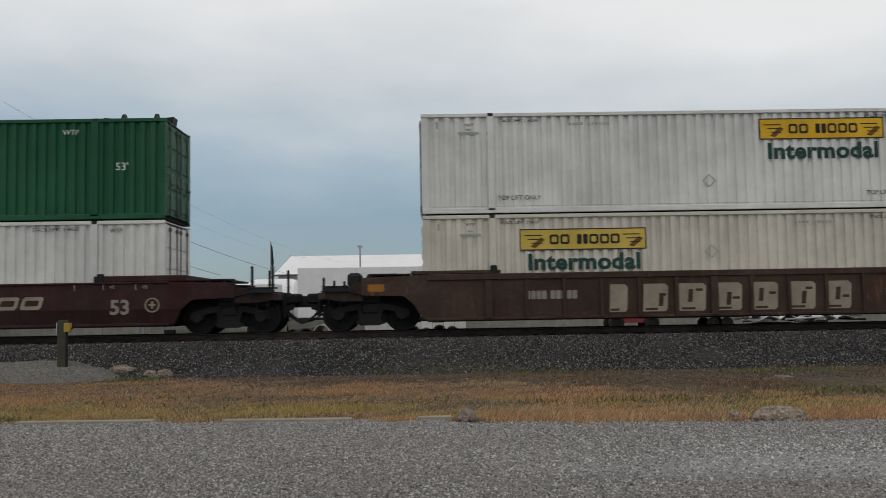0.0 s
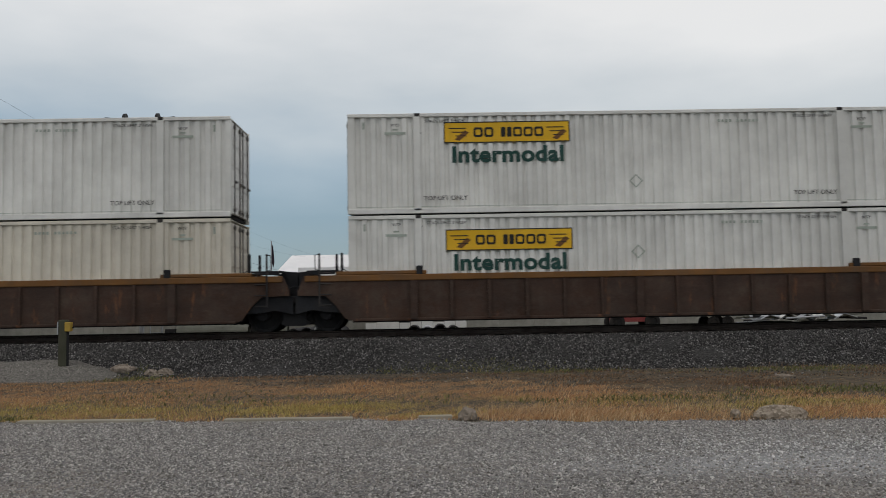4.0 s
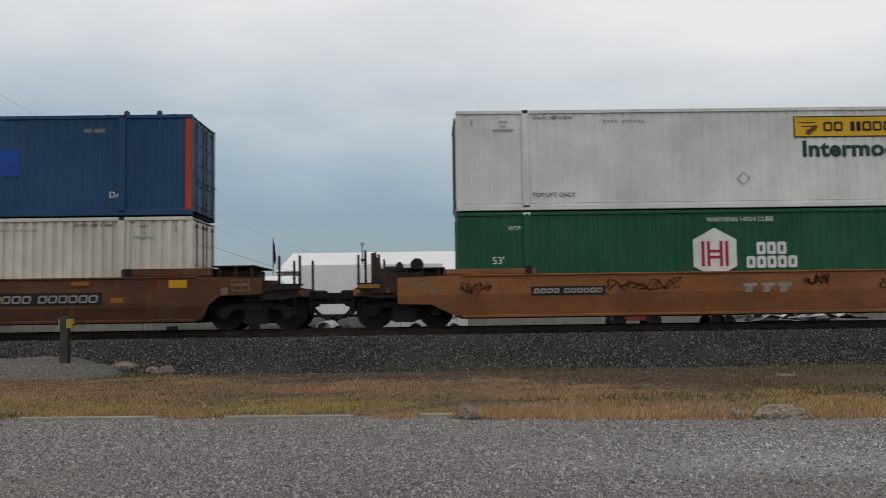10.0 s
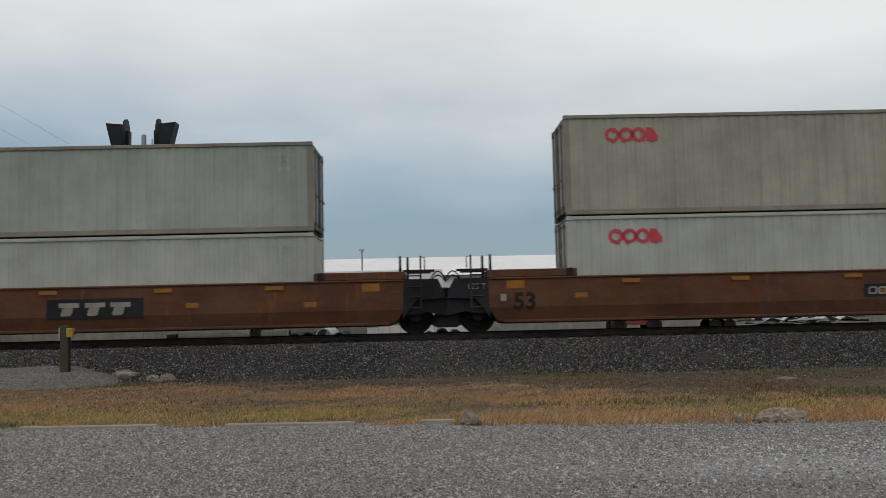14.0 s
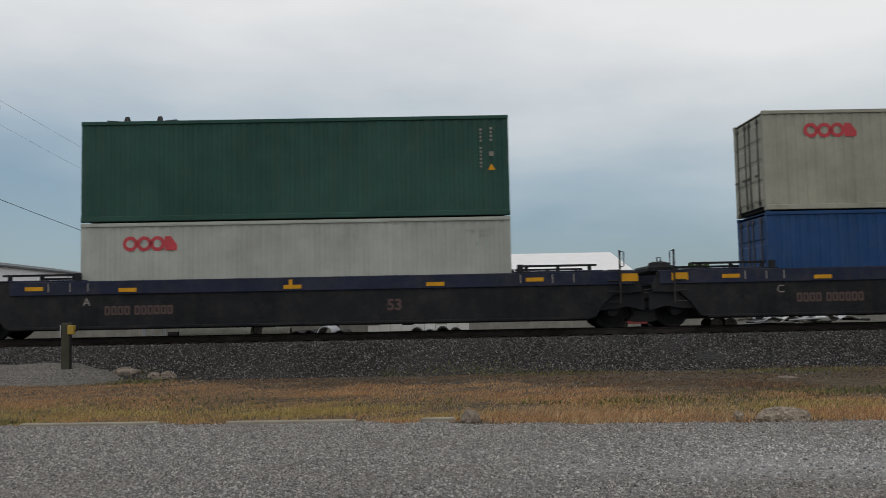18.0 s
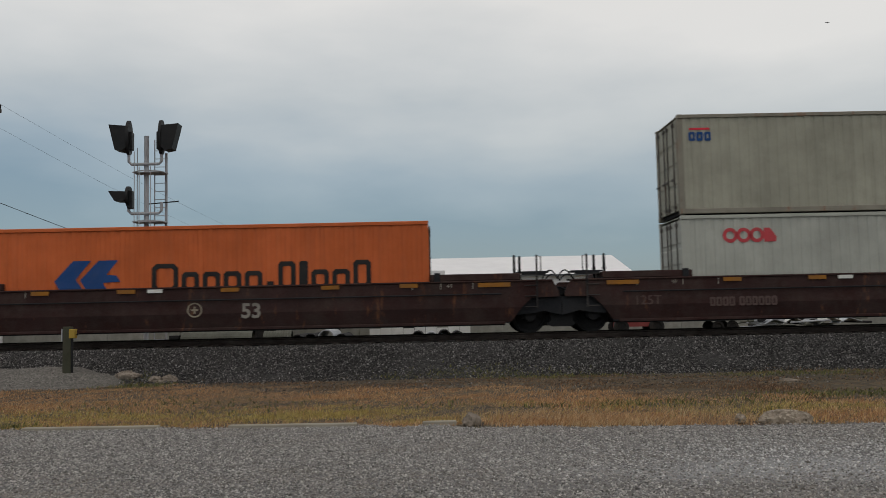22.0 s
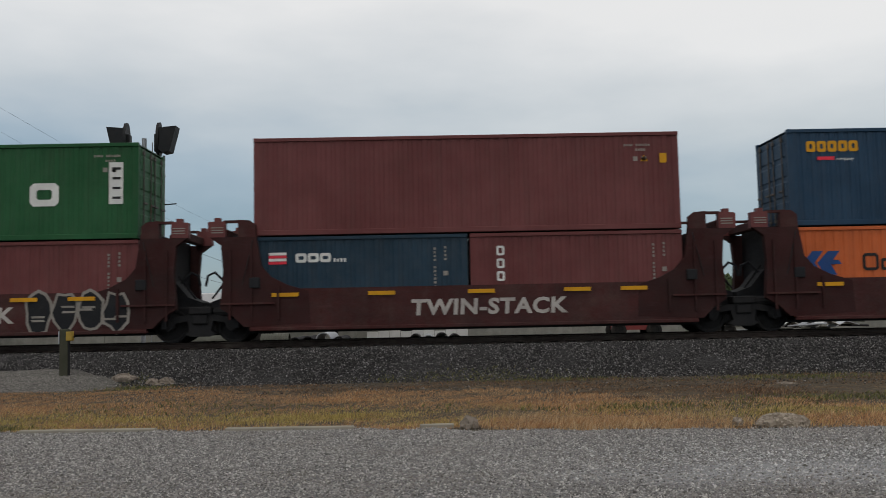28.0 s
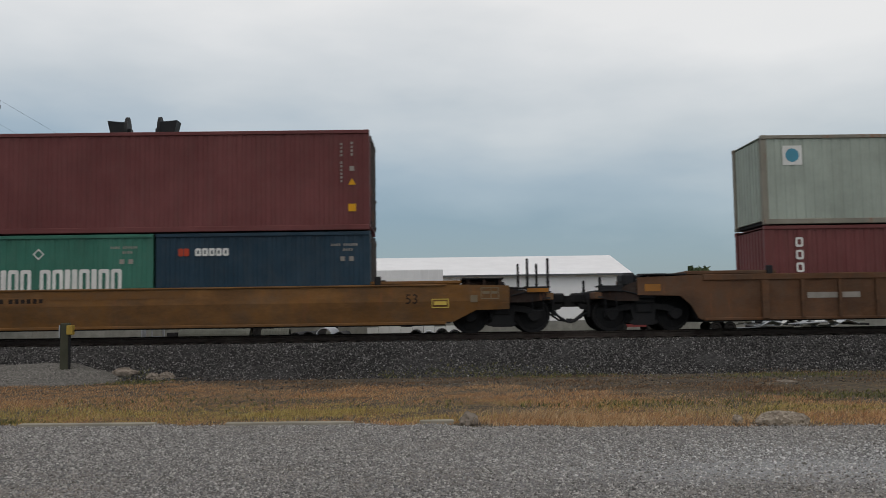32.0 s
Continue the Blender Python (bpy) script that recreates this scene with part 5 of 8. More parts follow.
S["N"] = stack(N_u, ("40", STD, C_OOCLW, "pale grey ocean container with red lettering", dict(doors="L")), ("40", HC, C_OOCL, "pale grey-green ocean container with a dark patch", dict(doors="R", frame_mat=C_RUSTFRAME)))
S["O"] = stack(O_u, ("40", STD, C_OOCLW, "pale grey ocean container with red lettering", dict(doors="L")), ("40", STD, C_OOCL, "pale grey-green ocean container with stains", dict(doors="R", frame_mat=C_RUSTFRAME)))
S["P"] = stack(P_u, ("40", HC, C_OOCLW, "pale grey ocean container with red lettering", dict(doors="L")), ("40", HC, C_OOCLB, "beige-grey stained ocean container with red lettering", dict(doors="L", frame_mat=C_RUSTFRAME)))
S["GAP"] = stack(GAP_u, ("40", STD, C_OOCLW, "pale grey ocean container", dict(doors="R")), ("40", HC, C_OOCL, "pale grey-green ocean container", dict(doors="R")))
S["Q"] = stack(Q_u, ("40", HC, C_MUSTARD, "mustard-yellow ocean container with a dark emblem", dict(doors="R")), ("40", HC, C_GREY, "mid-grey ocean container with a white star on blue", dict(doors="R")))
S["R"] = stack(R_u, ("40", HC, C_OOCLW, "pale grey ocean container with red lettering", dict(doors="L")), ("40", HC, C_CAPG, "dark green ocean container", dict(doors="L")))
S["S"] = stack(S_u, ("40", HC, C_BLUE, "blue ocean container with a red and white emblem", dict(doors="L")), ("40", HC, C_OOCLB, "beige-grey ocean container with red lettering", dict(doors="L")))
S["T"] = stack(T_u, ("40", STD, C_BROWN, "dull red ocean container", dict(doors="L")), ("40", STD, C_CAPG, "dark green ocean container with white lettering", dict(doors="L")))
S["U"] = stack(U_u, ("40", HC, C_RED, "red ocean container with white lettering", dict(doors="R")), ("40", HC, C_NAVY, "dark navy ocean container with white lettering", dict(doors="R")))
S["V"] = stack(V_u, ("40", HC, C_ORANGE, "orange ocean container with blue emblem and dark lettering", dict(doors="R")))
S["W"] = stack(W_u, ("40", HC, C_OOCLW, "pale grey ocean container with red lettering", dict(doors="L")), ("40", HC, C_OOCLB, "beige refrigerated container with rust streaks", dict(doors="L", frame_mat=C_RUSTFRAME)))
S["X"] = stack(X_u, ("53", HC, C_HUB, "dark green domestic container with a white house emblem", dict(doors="R", front="ribs", deep=0.023)), ("53", HC, C_WHITE, white53(), dict(doors="R", front="ribs", deep=0.062)))
S["Y"] = stack(Y_u, ("40", HC, C_PALE, "light grey ocean container with red lettering", dict(doors="L")), ("53", HC, C_CREAM, "cream domestic container overhanging a shorter one", dict(doors="R", front="ribs", deep=0.062)))
S["Z"] = stack(Z_u, ("53", HC, C_HUB, "dark green domestic container with a white house emblem", dict(doors="R", front="ribs", deep=0.023)), ("53", HC, C_WHITE, white53(), dict(doors="R", front="ribs", deep=0.062)))
T20 = 3.07


def twin_low(u, left, right):
    a = shipping_container("20", u - T20, Z0, STD, left[0], left[1], doors="L")
    b = shipping_container("20", u + T20, Z0, STD, right[0], right[1], doors="R")
    return a, b


S["AZ"] = (shipping_container("40", AZ_u, Z0, STD, C_BROWN, "brown-red ocean container in the well", doors="L"), shipping_container("40", AZ_u, Z0 + STD + 0.03, STD, C_SEACO, "plain ink-blue steel ocean container", doors="R"))
S["AA"] = twin_low(AA_u, (C_UASC, "bright green twenty-foot container with white lettering"), (C_BROWN, "brown-red twenty-foot container with white upright lettering")) + (shipping_container("40", AA_u, Z0 + STD + 0.03, HC - 0.13, C_UASC, "bright green ocean container with wide white letters", doors="R"),)
S["BB"] = twin_low(BB_u, (C_NAVY, "dark navy twenty-foot container with a striped flag emblem"), (C_BROWN, "brown-red twenty-foot container with white upright lettering")) + (shipping_container("40", BB_u, Z0 + STD + 0.03, HC - 0.08, C_BROWN, "plain brown-red ocean container", doors="L"),)
S["CC"] = twin_low(CC_u, (C_ORANGE, "orange twenty-foot container with a blue emblem"), (C_RED, "red twenty-foot container with white lettering")) + (shipping_container("40", CC_u, Z0 + STD + 0.03, HC - 0.08, C_SEACO, "ink-blue ocean container with yellow lettering", doors="L"),)
S["DD"] = (shipping_container("40", DD_u, Z0, HC, C_BROWN, "brown-red ocean container with white upright lettering", doors="L"), shipping_container("40", DD_u, Z0 + HC + 0.03, HC, C_UASC, "bright green ocean container with wide white letters", doors="L"))
S["EE"] = stack(EE_u, ("40", HC, C_ORANGE, "orange ocean container with blue emblem and dark lettering", dict(doors="L")), ("40", HC, C_ORANGE, "orange ocean container with blue emblem and dark lettering", dict(doors="L")))
S["FF"] = (shipping_container("20", FF_u - T20, Z0, STD, C_TEAL, "teal twenty-foot container with white lettering", doors="L"), shipping_container("20", FF_u + T20, Z0, STD, C_NAVY, "dark navy twenty-foot container", doors="R"),
           shipping_container("40", FF_u, Z0 + STD + 0.03, HC, C_BROWN, "brown-red ocean container with white upright lettering", doors="R"))
S["GG"] = stack(GG_u, ("40", STD, C_BROWN, "brown-red ocean container with white upright lettering", dict(doors="R")), ("40", STD, C_PALE, "light grey ocean container with a blue emblem", dict(doors="R", frame_mat=C_RUSTFRAME)))

CARS = {}
CARS["A"] = well_unit("maroon", A_u, "end", "end", "dark maroon well wagon", MAROON, top=1.5, cover=1.68)
for k, u, l, r in (("B", B_u, "end", "owner"), ("C", C_u, "joint", "owner"), ("D", D_u, "joint", "end")):
    CARS[k] = well_unit("ribbed", u, l, r, "brown ribbed articulated well wagon", BROWN, ribs=True, top=1.57, cover=1.68, gusset=k == "D")
for k, u, l, r in (("E", E_u, "end", "owner"), ("F", F_u, "joint", "owner"), ("G", G_u, "joint", "end")):
    CARS[k] = well_unit("ribbed", u, l, r, "brown ribbed well wagon with a yellow top chord", BROWN, chord=CHORD_YELLOW, ribs=True, top=1.57, cover=1.68, gusset=k == "E", posts=0.4 if k == "G" else 0.0)
CARS["H"] = well_unit("ribbed", H_u, "end", "end", "ochre-brown ribbed well wagon with a yellow top chord", OCHRE, chord=CHORD_YELLOW, rib_mat=PALE_RIB, ribs=True, top=1.57, cover=1.68)
for k, u, l, r in (("I", I_u, "end", "owner"), ("J", J_u, "joint", "owner"), ("K", K_u, "joint", "end"), ("N", N_u, "end", "owner"), ("O", O_u, "joint", "owner"), ("P", P_u, "joint", "end")):
    CARS[k] = well_unit("smooth", u, l, r, "smooth-sided orange-brown articulated well wagon", ORANGE_BROWN, top=1.54, cover=1.77, gusset=k == "I")
CARS["L"] = well_unit("sloped", L_u, "end", "end", "faded orange-tan well wagon with pencil graffiti", WAGON_TAN, top=1.48, cover=1.64, gusset=True)
CARS["M"] = well_unit("sloped", M_u, "end", "end", "dull yellow low well wagon", WAGON_YELLOW, top=1.40, cover=1.50)
CARS["GAP"] = well_unit("ribbed", GAP_u, "end", "end", "brown ribbed well wagon", BROWN, ribs=True, top=1.57, cover=1.68)
CARS["Q"] = well_unit("ribbed", Q_u, "end", "end", "rusty brown ribbed well wagon", RUST_BROWN, chord=ORANGE_BROWN, rib_mat=PALE_RIB, ribs=True, top=1.57, cover=1.68)
for k, u, l, r in (("R", R_u, "end", "owner"), ("S", S_u, "joint", "owner"), ("T", T_u, "joint", "end")):
    CARS[k] = well_unit("slate", u, l, r, "dark slate well wagon with a blue top chord", SLATE, chord=SLATE_BLUE, top=1.61, cover=1.66, gusset=k == "T")
for k, u, l, r in (("U", U_u, "end", "owner"), ("V", V_u, "joint", "owner"), ("W", W_u, "joint", "end"), ("X", X_u, "end", "owner"), ("Y", Y_u, "joint", "owner"), ("Z", Z_u, "joint", "end")):
    CARS[k] = well_unit("maroon", u, l, r, "dark maroon articulated well wagon", MAROON if k in "XYZ" else MAROON_OLD, top=1.5, cover=1.70, gusset=k == "U")
for k, u in (("EE", EE_u), ("FF", FF_u)):
    CARS[k] = well_unit("sloped", u, "end", "end", "dull yellow low well wagon", WAGON_YELLOW, top=1.40, cover=1.50)
CARS["GG"] = well_unit("ribbed", GG_u, "end", "end", "dull ochre ribbed well wagon", OCHRE, ribs=True, top=1.57, cover=1.68)

# ---- twin-stack wagons with tall end bulkheads ----
TWIN_DARK = paint("sooty_oxide_red_paint", (82, 44, 43), 0.85, 1.05, dirt=0.5, mottle=0.75, grime=(0.05, 0.035, 0.03), shine=0.2)


def twin_unit(u, left, right, label):
    c = thing("well_car", label, "railway wagon", (u, TRACK_Y, RAIL_Z), "wagons of the train")
    on_train(c, u + CAR_SHIFT, 0.0)
    ends = {-1: left, 1: right}
    for s in (-1, 1):
        y0, y1 = sorted((s * 1.36, s * 1.45))
        part("side_sill", Geo().prism([(-6.3, 0.36), (6.3, 0.36), (6.3, 1.47), (-6.3, 1.47)], "y", y0, y1), TWIN_RED, c)
        y0, y1 = sorted((s * 1.33, s * 1.475))
        part("bottom_sill", Geo().bevel_box(-6.3, 6.3, y0, y1, 0.30, 0.40, 0.015), TWIN_RED, c)
    floor = part("well_floor", Geo().box(-6.3, 6.3, -1.3, 1.3, 0.24, 0.32), DARK_STEEL, c)
    for e in (-1, 1):
        def m(g):
            if e < 0:
                g.v = [(-x, y, z) for x, y, z in g.v]
            return g
        for s in (-1, 1):
            y0, y1 = sorted((s * 1.25, s * 1.46))
            frame = part("bulkhead_frame", m(Geo().prism([(4.65, 1.40), (5.25, 1.58), (5.72, 1.82), (5.98, 2.12), (6.06, 2.6), (6.12, 2.95), (7.42, 2.95), (7.10, 2.72), (7.04, 2.0), (7.12, 0.95), (6.78, 0.74), (6.45, 0.42), (4.6, 0.5)], "y", y0, y1)), TWIN_DARK, c)
            part("stacking_post", m(Geo().prism([(6.12, 2.95), (6.14, 3.3), (6.3, 3.42), (6.62, 3.44), (6.62, 2.95)], "y", y0, y1)), TWIN_RED, frame)
            for x in (5.5, 6.25, 6.85):
                part("stiffener", m(Geo().box(x - 0.035, x + 0.035, s * 1.49 - 0.03, s * 1.49 + 0.03, 0.62, 1.55 if x < 6 else 2.6)), TWIN_DARK, frame)
            part("lock_box", m(Geo().bevel_box(6.0, 6.3, s * 1.48 - 0.05, s * 1.48 + 0.05, 1.5, 1.8, 0.02)), BLACK, frame)
            part("shelf_angle", m(Geo().box(5.6, 7.1, s * 1.5 - 0.04, s * 1.5 + 0.04, 1.05, 1.1)), TWIN_RED, frame)
            part("window_beam", m(Geo().box(6.6, 7.02, y0 + 0.02, y1 - 0.02, 3.36, 3.43)), TWIN_RED, frame)
            part("cone_box", m(Geo().prism([(6.98, 2.95), (6.98, 3.40), (7.12, 3.40), (7.12, 3.50), (7.28, 3.50), (7.28, 3.40), (7.46, 3.38), (7.46, 2.95)], "y", y0 - 0.01, y1 + 0.01)), C_BROWN, frame)
            part("lashing_rod", m(Geo().rod((6.2, s * 1.49, 2.85), (6.5, s * 1.49, 1.6), 0.012, 5)), LADDER_GREY, frame)
        part("bulkhead", m(Geo().box(6.66, 6.78, -1.26, 1.26, 0.4, 3.0)), BLACK, c)
        part("cross_beam", m(Geo().bevel_box(6.95, 7.2, -1.25, 1.25, 2.95, 3.2, 0.03)), TWIN_RED, c)
        if ends[e] == "end":
            part("end_brace", m(Geo().prism([(7.0, 2.7), (7.3, 2.5), (7.95, 1.6), (8.3, 1.75), (8.55, 1.95), (8.6, 1.7), (8.2, 1.35), (9.2, 1.2), (9.2, 0.95), (7.0, 1.0)], "y", -0.9, 0.9)), TWIN_RED, c)
            part("end_sill", m(Geo().bevel_box(9.1, 9.3, -1.4, 1.4, 0.92, 1.12, 0.02)), TWIN_RED, c)
            part("side_panel", m(Geo().prism([(6.7, 0.92), (7.72, 0.98), (7.78, 1.4), (7.55, 2.0), (7.12, 2.72), (6.7, 2.72)], "y", -1.44, -1.30)), TWIN_RED, c)
            coupler(c, e, 1.85)
            truck(c, e * 8.05)
            body_bolster(c, e * 8.05, DARK_STEEL, e)
            for x, zt in ((9.2, 2.1), (8.7, 1.95), (8.5, 1.8)):
                rail_pair(c, e * x, -1.36, 1.0, zt, -0.12 * e, BLACK)
            stand = part("brake_stand", m(Geo().box(8.25, 8.45, -0.8, -0.6, 1.2, 2.0)), C_RED, c)
            part("hand_brake_wheel", shared("hand_brake_wheel", brake_wheel), DARK_STEEL, stand, at=(e * 8.62, -0.7, 2.1), turn=(0, 0, 80))
        else:
            part("articulation_arm", m(Geo().prism([(6.7, 0.85), (7.6, 0.80), (7.62, 1.15), (7.2, 1.3), (6.7, 1.9)], "y", -0.5, 0.5)), BLACK, c)
            part("hose_loop", m(Geo().tube([(7.1, -0.9, 1.7), (7.4, -0.9, 2.0), (7.6, -0.9, 1.9), (7.66, -0.9, 1.6)], 0.04, 6)), BLACK, c)
            part("brace_rod", m(Geo().rod((7.0, -0.8, 1.9), (7.5, -0.8, 1.25), 0.03, 6)), DARK_STEEL, c)
            if ends[e] == "owner":
                truck(c, e * 7.70)
                body_bolster(c, e * 7.70, DARK_STEEL, e)
    return c


for k, u, l, r in (("AZ", AZ_u, "end", "owner"), ("AA", AA_u, "joint", "owner"), ("BB", BB_u, "joint", "owner"), ("CC", CC_u, "joint", "owner"), ("DD", DD_u, "joint", "end")):
    CARS[k] = twin_unit(u, l, r, "oxide-red double-stack wagon with tall end bulkheads")


# ---- markings ----
def shape(c, mat, pts, x, z, y, name="emblem", label=""):
    return part(name, Geo().prism(pts, "y", -0.003, 0.0), mat, c, label, at=(x, y, z))


def blocks(c, pattern, x, z, w, h, mat, y, stroke=0.0, slant=0.0, upright=False, name="wordmark"):
    """A word drawn as plain blocks, one a letter: digits give their widths, 0 a space. With stroke the blocks are open frames."""
    units = [int(ch) for ch in pattern]
    total = sum(q if q else 1 for q in units) + 0.32 * (len(units) - 1)
    k = (h if upright else w) / total
    a = -(h if upright else w) / 2
    if h < 0.14 and not upright or upright and w < 0.1:
        rows = []
        for n, q in enumerate(units):
            step = (q if q else 1) * k
            if q:
                rows.append((a + step / 2, 0.0, step * 0.8, h * (1.0, 0.85, 0.95)[n % 3]) if not upright else (0.0, -a - step / 2, w * (0.9, 0.65, 0.8)[n % 3], step * 0.8))
            a += step + 0.32 * k
        return part("small_writing", shared(("small_writing", pattern, round(w, 3), round(h, 3), upright), lambda: rects(rows)), mat, c, at=(x, y, z))
    for q in units:
        step = (q if q else 1) * k
        if q:
            x0, x1, z0, z1 = (a, a + step, -h / 2, h / 2) if not upright else (-w / 2, w / 2, -a - step, -a)
            cx, cz, bw, bh = (x0 + x1) / 2, (z0 + z1) / 2, x1 - x0, z1 - z0
            st = stroke if bw > 2.2 * stroke and bh > 2.2 * stroke else 0
            part("letter_block", shared(("letter_block", round(bw, 3), round(bh, 3), round(st, 3), slant), lambda: _block(bw, bh, st, slant)), mat, c, at=(x + cx + slant * cz, y, z + cz))
        a += step + 0.32 * k


def _block(w, h, st, slant):
    """A plain block, or an open frame with cut corners."""
    sk = lambda pts: [(a + slant * b, b) for a, b in pts]
    k = min(w, h) * 0.16
    out = sk([(-w / 2 + k, -h / 2), (w / 2 - k, -h / 2), (w / 2, -h / 2 + k), (w / 2, h / 2 - k), (w / 2 - k, h / 2), (-w / 2 + k, h / 2), (-w / 2, h / 2 - k), (-w / 2, -h / 2 + k)])
    if not st:
        return Geo().prism(out, "y", -0.003, 0.0)
    w2, h2, k2 = w - 2 * st, h - 2 * st, k * 0.5
    inn = sk([(-w2 / 2 + k2, -h2 / 2), (w2 / 2 - k2, -h2 / 2), (w2 / 2, -h2 / 2 + k2), (w2 / 2, h2 / 2 - k2), (w2 / 2 - k2, h2 / 2), (-w2 / 2 + k2, h2 / 2), (-w2 / 2, h2 / 2 - k2), (-w2 / 2, -h2 / 2 + k2)])
    v = [(a, c, b) for c in (-0.003, 0.0) for loop in (out, inn) for a, b in loop]
    f = []
    for i in range(8):
        j = (i + 1) % 8
        f += [(i, j, 8 + j, 8 + i), (16 + i, 24 + i, 24 + j, 16 + j), (i, 16 + i, 16 + j, j), (8 + i, 8 + j, 24 + j, 24 + i)]
    return Geo().add(v, f)


def _ring(ro, ri, n, gap=0, start=0.0):
    """A flat ring, with a gap to the right if wanted."""
    m = n - gap
    ang = [start + (q + gap / 2) * 2 * math.pi / n for q in range(m + (1 if gap else 0))]
    k = len(ang)
    v = [(r * math.cos(a), y, r * math.sin(a)) for y in (-0.003, 0.0) for r in (ro, ri) for a in ang]
    f = []
    for i in range(m):
        j = (i + 1) % k
        f += [(i, j, k + j, k + i), (2 * k + i, 3 * k + i, 3 * k + j, 2 * k + j), (i, 2 * k + i, 2 * k + j, j), (k + i, k + j, 3 * k + j, 3 * k + i)]
    if gap:
        f += [(0, k, 3 * k, 2 * k), (k - 1, 3 * k - 1, 4 * k - 1, 2 * k - 1)]
    return Geo().add(v, f)


def words(c, body, x, z, h, mat, y, spacing=1.0, bold=0.0, wide=1.0, slant=0.0):
    return part("lettering", lettering(body, h, spacing, 0.002, bold, wide, slant), mat, c, at=(x, y, z))


Y53, Y40 = -2.591 / 2 - 0.006, -2.438 / 2 - 0.006


def ring_diamond(c, x, z, y, r=0.2, mat=None):
    part("placard_holder", shared(("placard_holder", r), lambda: _ring(r, r - 0.045, 4)), mat or C_PALE, c, at=(x, y, z))


def hunt(c, side, top, sign=None, ink=None):
    """Yellow sign with a dark frame and wings, green word below, handling notes."""
    s = 1 if side == "R" else -1
    x = 3.45 * s if s > 0 else -3.52
    zs = 2.32 if top else 2.16
    ink = ink or GREEN_INK
    if sign is not None:
        panel(c, sign, x, zs, 3.6, 0.60, Y53, "sign_board", label="yellow sign board with dark frame")
    for w, h, dx, dz in ((3.6, 0.03, 0, 0.29), (3.6, 0.03, 0, -0.29), (0.03, 0.6, -1.79, 0), (0.03, 0.6, 1.79, 0)):
        panel(c, DARK_INK, x + dx, zs + dz, w, h, Y53 - 0.004, "sign_frame")
    blocks(c, "22011222", x + 0.05, zs, 2.0, 0.28, DARK_INK, Y53 - 0.004, 0.06)
    for dx in (-1.4, 1.4):
        for q in range(3):
            panel(c, DARK_INK, x + dx + 0.05 * q, zs + 0.12 - 0.11 * q, 0.5 - 0.1 * q, 0.03, Y53 - 0.004, "wing_stripe", slant=-1.0)
        shape(c, CHORD_YELLOW if sign is not None else DARK_INK, [(-0.2, -0.2), (-0.05, -0.24), (0.22, 0.0), (0.1, 0.06)], x + dx + 0.1, zs, Y53 - 0.004, "wing")
    words(c, "Intermodal", x + 0.02, zs - 0.66, 0.44, ink, Y53, 1.02, 0.022, 1.14)
    for q in (-1, 1):
        words(c, "WTP", 6.72 * q, 2.62 if not top else 2.55, 0.085, DARK_INK, Y53)
        panel(c, C_PALE, 6.72 * q, 2.32, 0.6, 0.07, Y53, "small_note"), panel(c, C_PALE, 6.72 * q, 2.43, 0.16, 0.05, Y53, "small_note")
        panel(c, C_PALE, 7.62 * q, 2.55, 0.06, 0.2, Y53, "vent_slot")
        words(c, "STACK LIMIT 3 HIGH", 5.3 * q, 2.66, 0.085, DARK_INK, Y53)
        if top:
            words(c, "TOP LIFT ONLY", 5.3 * q, 0.44, 0.125, DARK_INK, Y53)
    blocks(c, "111101111110", 3.2 if s < 0 else -3.2, 2.55, 1.3, 0.08, C_PALE, Y53)
    ring_diamond(c, 0.15, 1.75 if not top else 0.85, Y53)
    if top:
        part("rail_marks", shared("rail_marks", lambda: rects([(-7.5 + 1.0 * q, 0.085, 0.62, 0.035) for q in range(16)] + [(0.0, 0.205, 15.6, 0.012)])), C_PALE, c, at=(0, Y53 - 0.018, 0))


